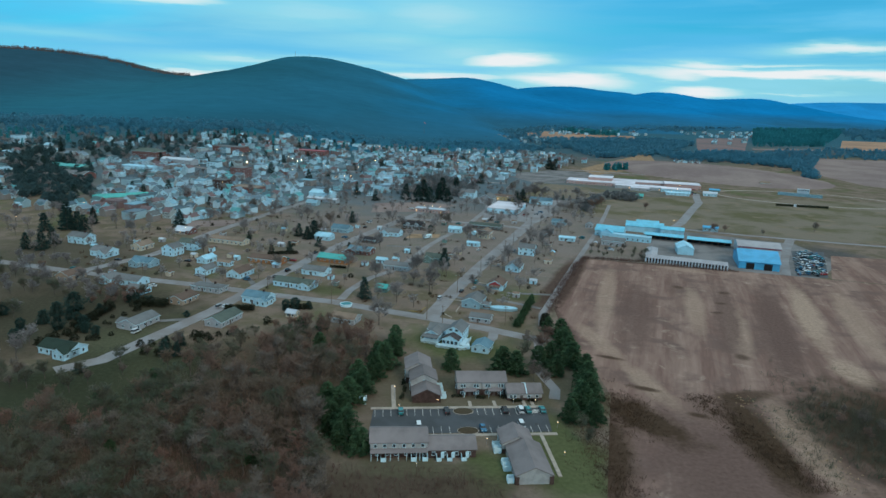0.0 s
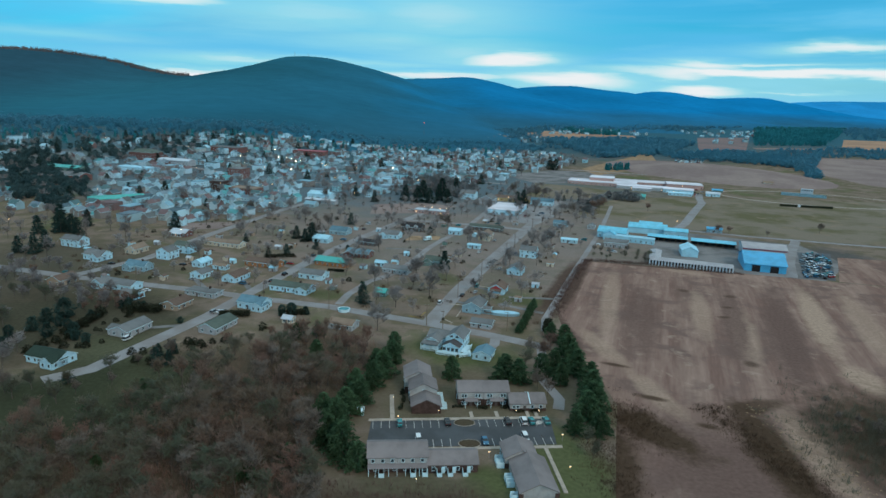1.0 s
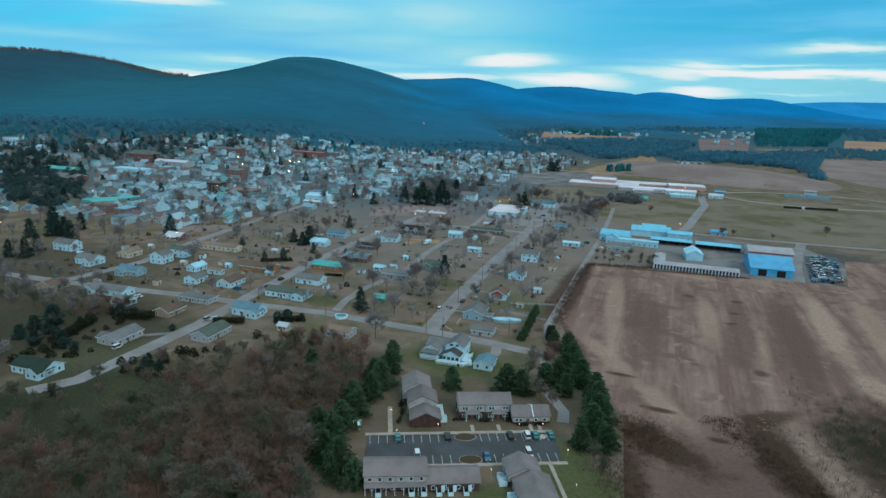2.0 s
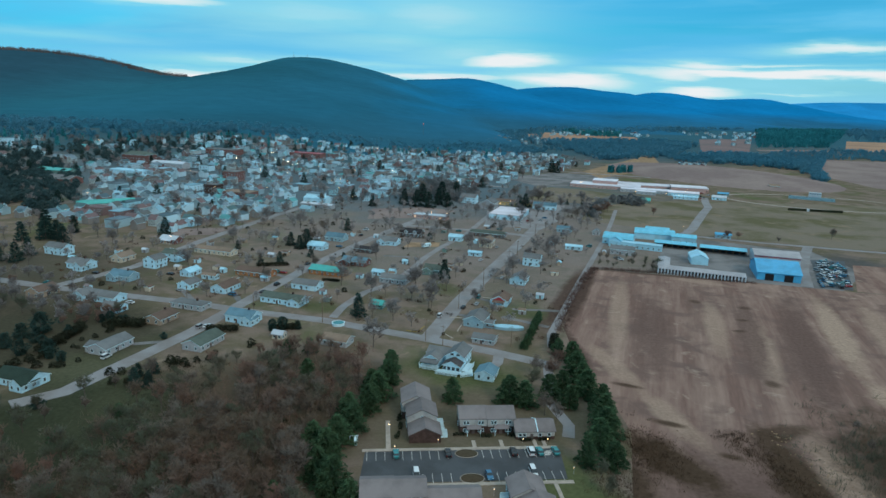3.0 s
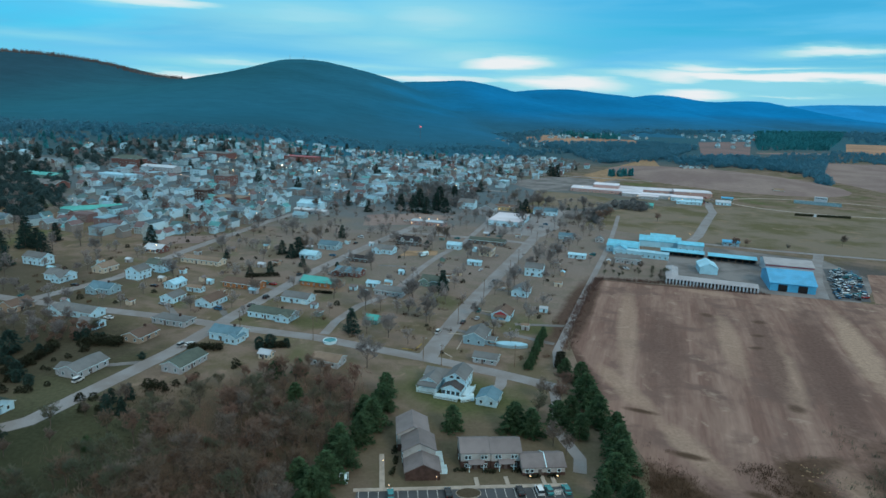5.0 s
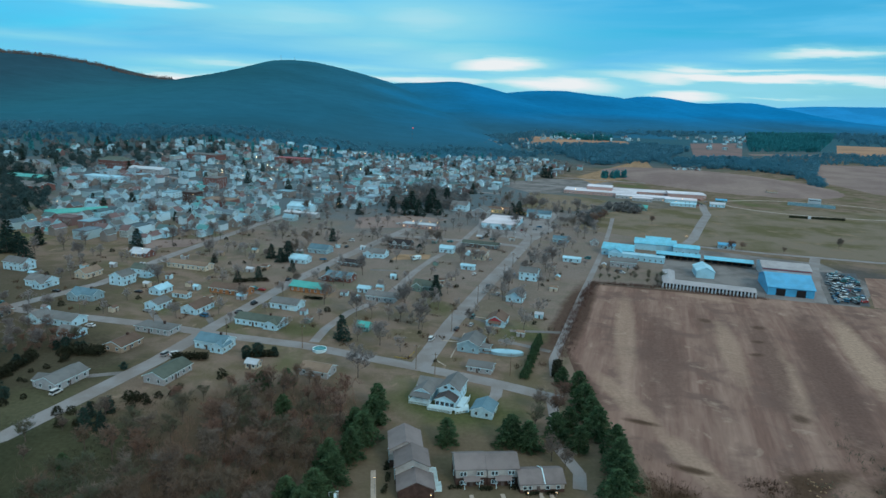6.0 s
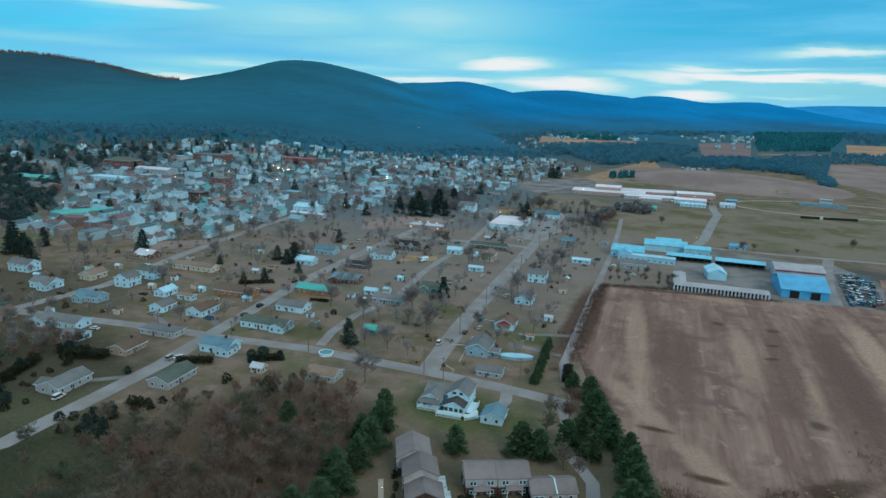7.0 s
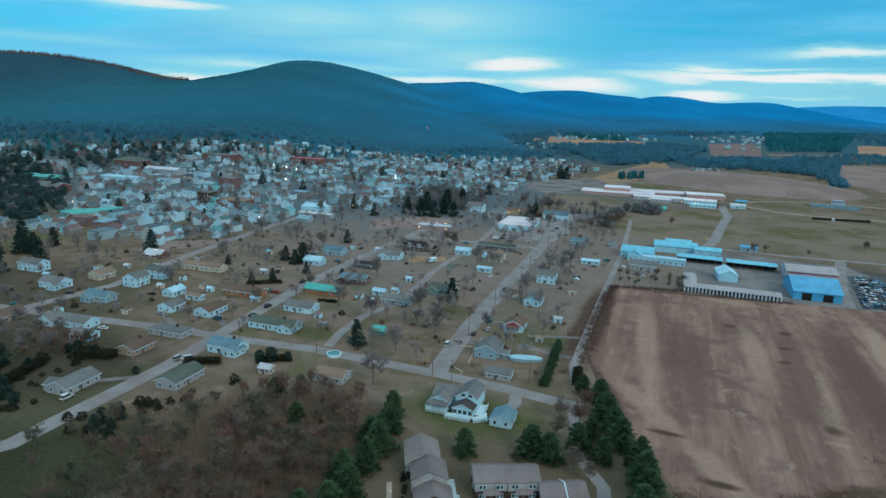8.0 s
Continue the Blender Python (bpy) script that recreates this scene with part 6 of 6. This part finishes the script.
strip("path_flats", [(52, 222), (54, 230), (52, 240), (50, 250), (54, 262), (56, 278)], 4.0, "asphalt", "grey drive behind the flats", 0.09, "path")
strip("drive_villa", [(38, 292), (36, 282), (31, 274)], 4.5, "asphalt", "grey drive to the garage", 0.10, "path")
for a, b in (((-97, 374), (-88, 356)), ((-127, 380), (-112, 356)), ((-118, 296), (-104, 300)), ((20, 345), (29, 338)), ((33, 372), (43, 364)), ((50, 412), (60, 405)), ((-72, 388), (-62, 384)), ((-83, 410), (-72, 402)), ((62, 450), (76, 446)), ((-20, 460), (-2, 458)), ((45, 340), (66, 326)), ((52, 352), (80, 350))):
    strip("drive", [a, b], 3.2, "gravel", "short gravel drive", 0.07, "path")
patch("dirt_yard", [(-8, 486), (18, 490), (20, 504), (-2, 502)], "tan_dirt", "pale sandy yard", 0.07)
patch("brown_lot", [(-40, 590), (5, 600), (40, 640), (10, 655), (-40, 640)], "tilled", "bare brown yard by the shops", 0.06)
patch("brown_lot_2", [(-190, 500), (-150, 512), (-140, 540), (-180, 530)], "tilled", "reddish bare yard by the street", 0.06)

# sports ground
oval = [(460 + 98 * math.cos(a / 20 * 3.14159) + 18 * math.sin(a / 20 * 3.14159), 752 - 30 * math.cos(a / 20 * 3.14159) + 52 * math.sin(a / 20 * 3.14159)) for a in range(41)]
strip("running_track", oval, 4.0, "concrete", "oval running track of pale cinder", 0.10, "track")
stand = thing("grandstand", pose(462, 772, 0, 0, 0, -30), "blue bleachers with a press box", "grandstand")
for i in range(7):
    part("tier", solid(0, 1.0 * i, 0.3 + 0.2 * i, 48, 1.0, 0.6 + 0.4 * i), "metal_dull", stand)
part("press_box", solid(3, 8.5, 4.2, 13, 4, 8.4), "metal_pale", stand, "white press box")
for i in range(5):
    window(stand, -1.6 + 2.4 * i, 6.45, 6.9, 0, 1.8, 1.4)
fence = thing("field_fence", pose(412, 690, 0, 0, 0, -12), "long dark green wind screen at the pitch", "fence")
for dx, n in ((-13, 18), (15, 32)):
    part("screen", solid(dx, 0, 1.3, n, 0.3, 2.6), "hedge", fence)
part("screen_gap", solid(-2.5, 0.3, 1.4, 3, 0.4, 2.8), "metal_pale", fence, "pale gate panel")
house(345, 757, 15, 11, 3.0, 1.8, 0, "side_white", "metal_pale", label="small white field house by the school", chimney=False, category="hut", name="hut")
house(365, 790, 12, 7, 2.8, 1.2, 0, "side_greenw", "metal_bluem", label="small blue-roofed hut by the track", chimney=False, category="hut", name="hut")
house(470, 870, 12, 8, 3.4, 2.2, 0, "side_tan", "roof_tanr", label="small tan hut beyond the track", chimney=False, category="hut", name="hut")
house(246, 722, 14, 9, 3.0, 2.2, 0, "side_greenw", "metal_teal", label="teal house among bare trees", category="house")
house(252, 545, 12, 6, 3.0, 1.2, 0, "side_bluew", "metal_bluem", label="small blue shed behind the yard", chimney=False, category="shed", name="shed")


# ---- vehicles ----
def car_proto(paint, van=False):
    t = new("car")
    tall = 1.95 if van else 1.48
    body = extruded([(-2.25, 0.35), (2.25, 0.35), (2.28, 0.75), (2.1, 0.95), (0.9, 1.02), (-1.9, 1.05), (-2.28, 0.95)], -0.9, 0.9)
    part("body", body, "car_" + paint, t)
    y0, y1, y2, y3 = (-2.2, -2.1, 0.6, 1.3) if van else (-1.85, -1.25, 0.15, 0.95)
    v = [(-0.86, y0, 1.03), (0.86, y0, 1.03), (0.86, y3, 1.03), (-0.86, y3, 1.03), (-0.7, y1, tall - 0.05), (0.7, y1, tall - 0.05), (0.7, y2, tall - 0.05), (-0.7, y2, tall - 0.05)]
    part("windows", (v, [(4, 5, 6, 7), (0, 1, 5, 4), (1, 2, 6, 5), (2, 3, 7, 6), (3, 0, 4, 7)]), "glass", t, "dark car glass")
    part("roof", solid(0, (y1 + y2) / 2, tall - 0.02, 1.42, y2 - y1 + 0.1, 0.07), "car_" + paint, t)
    for x in (-0.82, 0.82):
        for y in (-1.4, 1.4):
            part("wheel", lambda: ([(q, 0.34 * math.cos(6.2832 * i / 14), 0.34 + 0.34 * math.sin(6.2832 * i / 14)) for q in (-0.11, 0.11) for i in range(14)], [tuple(range(14))[::-1], tuple(range(14, 28))] + [(i, (i + 1) % 14, 14 + (i + 1) % 14, 14 + i) for i in range(14)]), "tyre", t, at=pose(x, y, 0), key="wheel")
        part("headlight", lambda: solid(0, 0, 0, 0.34, 0.06, 0.16), "trim", t, at=pose(x * 0.78, 2.28, 0.8), key="headlight")
        part("tail_light", lambda: solid(0, 0, 0, 0.24, 0.06, 0.2), "car_red", t, at=pose(x * 0.88, -2.29, 0.82), key="taillight")
    return t


CARS = {}
def car(x, y, turn, paint="white", van=False, label="", group="parked cars"):
    k = (paint, van)
    if k not in CARS:
        t = CARS[k] = car_proto(paint, van)
    else:
        t = copy_thing(CARS[k], pose(0, 0, 0))
    t.matrix_basis = pose(x, y, land(x, y) + 0.1, 0, 0, turn)
    return tagged(t, label or "%s %s parked on asphalt" % (paint, "van or pickup" if van else "passenger car"), "car", group)


for x, y, p, van in ((-20.2, 6.2, "teal", 0), (-4.3, 6.2, "black", 0), (16.0, 6.2, "black", 0), (21.4, 6.2, "white", 1), (24.2, 6.2, "teal", 0), (29.2, 6.2, "teal", 0), (-14.6, -5.2, "white", 1), (6.4, -6.2, "blue", 0), (19.6, -5.0, "white", 1)):
    m = pose(17, 205, 0, 0, 0, FLAT) @ pose(x, y, 0)
    car(m.translation.x, m.translation.y, FLAT + (180 if y < 0 else 0) + 2, p, bool(van), group="cars in the car park")
for x, y, t, p, van in ((14, 338, -20, "white", 1), (26.5, 352, -20, "black", 0), (47, 414, -20, "silver", 0), (50.5, 426, -20, "black", 0), (-81, 412, -20, "teal", 1), (-77, 411, 70, "red", 0), (-80, 372, -20, "black", 0), (-75.5, 386, -20, "black", 1), (-66, 432, -20, "black", 0), (-47, 435, 70, "silver", 0), (-113, 352, 70, "white", 0), (-172, 402, -20, "white", 0), (-161, 462, -20, "white", 0), (-198, 381, 70, "teal", 0), (-38, 541, 70, "white", 1), (121, 545, 70, "blue", 0), (-141, 350, 70, "white", 0), (-96, 317, -20, "silver", 1), (-93, 318, -20, "white", 0), (-121.5, 281, -20, "white", 1), (141, 466, 60, "blue", 0), (142, 462, 60, "white", 0), (92, 585, -20, "white", 0), (100, 596, -20, "red", 0), (70, 556, 70, "teal", 0), (34, 358, -20, "silver", 0), (10, 489, 70, "white", 1), (112, 600, 60, "silver", 0), (118, 612, 60, "blue", 0)):
    car(x, y, t, p, bool(van), group="cars along the streets")
rnd = random.Random(44)
for x, y in scatter([(249, 406), (263, 402), (302, 468), (284, 472)], 14, 5, rnd):
    car(x, y, rnd.uniform(0, 360), rnd.choice(("white", "silver", "blue", "black", "white")), rnd.random() < 0.45, "old vehicle in the breaker's yard", "vehicles in the scrap yard")
scrap = []
for x, y in scatter([(249, 406), (264, 401), (304, 470), (284, 472)], 46, 3.0, rnd):
    t = CARS[rnd.choice(list(CARS))]
    scrap.append(([(o.data, o.matrix_basis.copy()) for o in t.children], pose(x, y, 0.05, 0, 0, rnd.uniform(0, 360))))
joined_copies("scrap_vehicles", scrap, "closely parked scrap vehicles of many colours", "vehicles")
for x, y, s in ((250, 533, 0.9), (345, 548, 0.9), (262, 540, 0.6), (228, 640, 0.8), (180, 640, 1.0), (170, 630, 1.1), (188, 655, 1.0), (290, 530, 0.5)):
    tree(x, y, BARE, s, "leafless tree on the meadow", "bare trees of the town", rnd=rnd)
for x, y in scatter([(300, 745), (340, 760), (350, 800), (330, 810), (300, 770)], 12, 7, rnd):
    car(x, y, rnd.choice((0, 70, 160)), rnd.choice(("white", "silver", "red", "black")), False, "car in the school car park", "cars at the school")

# ---- poles, lamps and small things ----
def pole(x, y, h=10.5):
    t = thing("utility_pole", pose(x, y, land(x, y), 0, 0, GRID), "wooden utility pole with one crossarm", "utility pole", "utility poles")
    part("shaft", lambda: tube(((0, 0, -0.4), (0, 0, h)), (0.17, 0.11), 8), "wood", t, key=("pole", h))
    part("crossarm", lambda: solid(0, 0, h - 0.7, 2.4, 0.12, 0.14), "wood", t, key=("arm", h))
    for k in (-1.0, 0.0, 1.0):
        part("insulator", lambda: solid(0, 0, 0, 0.09, 0.09, 0.2), "trim", t, at=pose(k, 0, h - 0.53), key="insulator")


for x, y in ((6.6, 305.6), (-42, 327), (41, 394), (-76, 335), (72, 470), (24, 350), (62, 440), (-112, 348), (-150, 360), (95, 530)):
    pole(x, y)


def lamp(x, y, h=5.0, bulb="bulb", label="lit lamp post with a warm bulb", size=0.16):
    t = thing("lamp_post", pose(x, y, land(x, y)), label, "lamp post", "lamp posts")
    part("shaft", lambda: tube(((0, 0, -0.2), (0, 0, h)), (0.07, 0.05), 8), "steel", t, key=("lampshaft", h))
    part("shade", lambda: tube(((0, 0, h + 0.34), (0, 0, h + 0.42), (0, 0, h + 0.5)), (0.3, 0.26, 0.05), 10), "steel", t, key=("shade", h))
    part("bulb", lambda: tube(((0, 0, h), (0, 0, h + 0.1), (0, 0, h + 0.26), (0, 0, h + 0.34)), (0.02, size, size, 0.02), 10), bulb, t, key=("bulb", h, size, bulb))


for x, y, h in ((-6, 220, 5), (-4, 213.8, 1), (9.5, 218, 1), (36.5, 218.5, 1.2), (44.5, 219, 1), (47.5, 184, 1), (48.8, 201, 2), (2, 177, 1), (24, 190, 2)):
    lamp(x, y, h, label="small lit lamp beside the flats", size=0.13)
for x, y, h in ((-168, 482, 5), (-158, 690, 8), (-150, 700, 8), (-92, 760, 9), (-84, 775, 9), (-76, 768, 9), (-200, 690, 9), (-60, 660, 8), (15, 594, 6), (22, 592, 6), (28, 590, 6), (8, 597, 6), (-128, 590, 8), (-260, 800, 9), (-120, 880, 9), (-20, 1000, 9), (60, 960, 9), (95, 676, 5), (112, 672, 5), (205, 832, 6), (310, 768, 6), (322, 790, 6), (205, 528, 6), (222, 552, 7), (-300, 640, 8), (130, 1080, 9), (-215, 850, 9)):
    lamp(x, y, h, size=0.3)
rnd = random.Random(91)
for x, y in scatter(TOWN, 26, 40, rnd, TOWNHOUSES):
    lamp(x, y, 8, size=0.28)

pool = thing("swimming_pool", pose(-34.2, 324, 0), "round above-ground pool with a white rim", "pool")
part("wall", lambda: tube(((0, 0, 0), (0, 0, 1.25)), (2.9, 2.9), 28), "trim", pool)
part("rim", lambda: tube(((0, 0, 1.2), (0, 0, 1.3), (0, 0, 1.3), (0, 0, 1.2)), (3.1, 3.1, 2.75, 2.75), 28), "trim", pool, "white top rim")
part("cover", disc(2.8, 2.8, 1.1, 28), "car_teal", pool, "teal winter cover")
boat = thing("swimming_pool", pose(46, 323, 0, 0, 0, GRID + 12), "long pool with a pale blue winter cover", "pool")
part("wall", disc(7.4, 2.9, 1.2, 32), "side_bluew", boat)
part("cover", disc(7.1, 2.6, 1.32, 32), "metal_white", boat, "pale blue cover")
part("deck", solid(-8.4, 0.6, 1.1, 3.4, 4.6, 0.25), "wood", boat)
caravan = thing("caravan", pose(9.3, 487.7, 0, 0, 0, 40), "white caravan in the sandy yard", "caravan")
part("body", extruded([(-1.2, 0.6), (1.2, 0.6), (1.25, 1.2), (1.15, 2.7), (0.9, 2.9), (-0.9, 2.9), (-1.15, 2.7), (-1.25, 1.2)], -3.4, 3.4), "trim", caravan)
for k in (-0.6, 0.6):
    part("wheel", lambda: solid(0, 0, 0.35, 0.7, 0.2, 0.7), "tyre", caravan, at=pose(k, -1.1, 0))
for k in (-2, 0.2, 2.2):
    window(caravan, k, -1.24, 1.9, 0, 1.0, 0.7)
for x, y, h in ((-663, 3700, 26), (-591, 3700, 18)):
    t = thing("radio_mast", pose(x, y, 270), "thin radio mast on the mountain top", "mast", "radio masts")
    part("shaft", tube(((0, 0, 0), (0, 0, h)), (1.0, 0.6), 5), "steel", t)


# hedges, sheds and clutter of the gardens
def hedge(x0, y0, x1, y1, w=2.0, h=2.0, label="dark clipped evergreen hedge along a garden"):
    t = thing("hedge", pose(0, 0, land(x0, y0)), label, "hedge", "garden hedges")
    rnd, v, f = random.Random(int(x0 * 13 + y0)), [], []
    n = int(math.hypot(x1 - x0, y1 - y0) * w * 24)
    for _ in range(n):
        s, q, z = rnd.random(), rnd.uniform(-w / 2, w / 2), h * rnd.random() ** 0.7
        d = math.hypot(x1 - x0, y1 - y0)
        x, y = x0 + (x1 - x0) * s - (y1 - y0) / d * q, y0 + (y1 - y0) * s + (x1 - x0) / d * q
        for _ in range(2):
            k = len(v)
            v += [(x + rnd.gauss(0, 0.3), y + rnd.gauss(0, 0.3), max(0, z + rnd.gauss(0, 0.2))) for _ in range(3)]
            f.append((k, k + 1, k + 2))
    part("leaves", (v, f), "hedge", t)


hedge(-150, 284, -146, 312, 4.0, 3.0)
hedge(-137, 318, -121, 317, 5.0, 3.8)
hedge(-92, 313, -78, 313.6, 3.4, 2.8)
hedge(-64, 316, -52, 318, 3.0, 2.5)
hedge(-96, 425, -78, 430, 2.2, 2.2)
hedge(-52, 398, -42, 396, 1.6, 1.4)
hedge(62, 298, 66, 312, 3.5, 2.6)
for i, (x, y) in enumerate(((16.4, 222.8), (25, 222.2), (33.5, 222.6), (38, 219.6), (43.5, 220), (-3.4, 222), (-2.6, 228), (-3.0, 234))):
    hedge(x - (1.8 if i < 5 else 0.2), y - (0 if i < 5 else 2), x + (1.8 if i < 5 else 0.2), y + (0.1 if i < 5 else 2), 0.9, 0.9, "low clipped hedge in front of the flats")


def shed(x, y, turn, wall, roof, w=3.6, d=2.8, h=2.1):
    t = thing("garden_shed", pose(x, y, land(x, y), 0, 0, GRID + turn), "small garden shed with a pitched roof", "shed", "garden sheds")
    block(t, w, d, h, 0.8, wall, roof, over=0.2)
    door(t, 0.3, -d / 2 - 0.03, 0, "side_dark", 0.9, 1.8)


for i, (x, y, t) in enumerate(((-112, 411, 0), (-118, 417, 90), (-84, 456, 0), (-92, 450, 0), (-12, 410, 0), (-24, 395, 90), (-31, 405, 0), (98, 470, 0), (135, 478, 90), (56, 345, 0), (-12, 416, 0), (-6, 405, 90), (-134, 432, 0), (-140, 415, 0), (-100, 392, 90), (-84, 395, 0), (-48, 372, 0), (-44, 360, 90), (70, 372, 0), (88, 420, 0), (96, 445, 90), (110, 520, 0), (104, 508, 0), (-70, 500, 0), (-46, 520, 90), (-100, 500, 0), (-120, 490, 0), (-140, 478, 90), (-28, 515, 0), (24, 540, 0), (46, 505, 90), (30, 440, 0), (24, 432, 0), (-175, 455, 0), (-190, 450, 90), (-210, 432, 0), (-172, 372, 0), (-140, 372, 90), (60, 560, 0), (85, 555, 0), (-5, 440, 0), (22, 475, 90))):
    shed(x, y, t, ("side_white", "side_cream", "side_tan", "side_gray", "side_white", "side_greenw")[i % 6], ("metal_white", "roof_gray", "roof_brown", "metal_pale", "roof_tanr")[i % 5], 3.2 + 0.4 * (i % 4))
rnd = random.Random(61)
for x, y, t in ((-95, 366, 60), (-124, 372, 60), (-66, 391, 70), (-62, 420, 160), (-30, 444, 70), (-52, 482, 70), (-10, 505, 160), (22, 425, 70), (36, 370, -20), (54, 410, -20), (70, 452, -20), (60, 490, -20), (-140, 403, 70), (-166, 440, -20), (-182, 402, 70), (-40, 520, -20), (0, 540, 70), (36, 545, 70), (62, 560, 160), (96, 640, -20), (80, 640, -20), (20, 606, 70), (-4, 612, 70), (-150, 470, 160), (45, 452, -20), (130, 500, 50)):
    car(x, y, t, rnd.choice(("white", "silver", "black", "blue", "red", "teal")), rnd.random() < 0.3, group="cars along the streets")
for a, b, w in (((18.6, 338), (29, 336), 1.2), ((37, 372), (45.5, 368), 1.2), ((21.5, 318), (30, 348), 0.6), ((14.5, 316), (19, 309), 0.6)):
    strip("footpath", [a, b], w, "concrete", "pale concrete footpath to a house", 0.13, "path")
part("kerb_line", joined(solid(0, 0, 0.1, 6, 0.3, 0.2)), "kerb_yellow", kerb, "yellow painted kerb at the street corner", at=kerb.matrix_basis.inverted() @ pose(0.5, 317.2, 0, 0, 0, GRID))
part("kerb_line", joined(solid(0, 0, 0.1, 7, 0.3, 0.2)), "kerb_yellow", kerb, "yellow painted kerb at the street corner", at=kerb.matrix_basis.inverted() @ pose(5.0, 321, 0, 0, 0, 68))
for x, y, r in ((14, 300, 0), (44, 300, 0)):
    pole(x, y, 9.5)
play = thing("playground", pose(-17, 218, 0, 0, 0, 10), "small white play frame on the lawn", "playground")
for k in (-1.2, 1.2):
    part("leg", lambda: solid(0, 0, 1.1, 0.14, 0.14, 2.2), "trim", play, at=pose(k, 0, 0), key="playleg")
part("beam", solid(0, 0, 2.2, 2.8, 0.14, 0.14), "trim", play)
part("slide", extruded([(-2.4, 0.1), (0, 1.7), (0, 1.9), (-2.4, 0.3)], -0.4, 0.4), "trim", play, at=pose(0.4, 0, 0))

# warm street lights of the shopping street, and the beacon on the wooded slope
for x, y in ((-190, 930), (-180, 936), (-172, 926), (-163, 912), (-158, 918), (-220, 866), (-155, 832), (-235, 905), (-120, 900), (-60, 960), (-30, 880), (-205, 985)):
    lamp(x, y, 8, "bulb_bright", "lit street lamp among the shops", 0.42)
beacon = thing("beacon_mast", pose(15, 1494, 12), "slim mast with a red light on the wooded slope", "mast")
part("mast", tube(((0, 0, -3), (0, 0, 14), (0, 0, 28)), (0.22, 0.16, 0.1), 6), "wood", beacon)
part("red_light", joined(solid(0, 0, 28.6, 1.3, 1.3, 1.2), solid(0, 0, 29.4, 0.9, 0.9, 0.5)), "redbulb", beacon, "glowing red warning light")
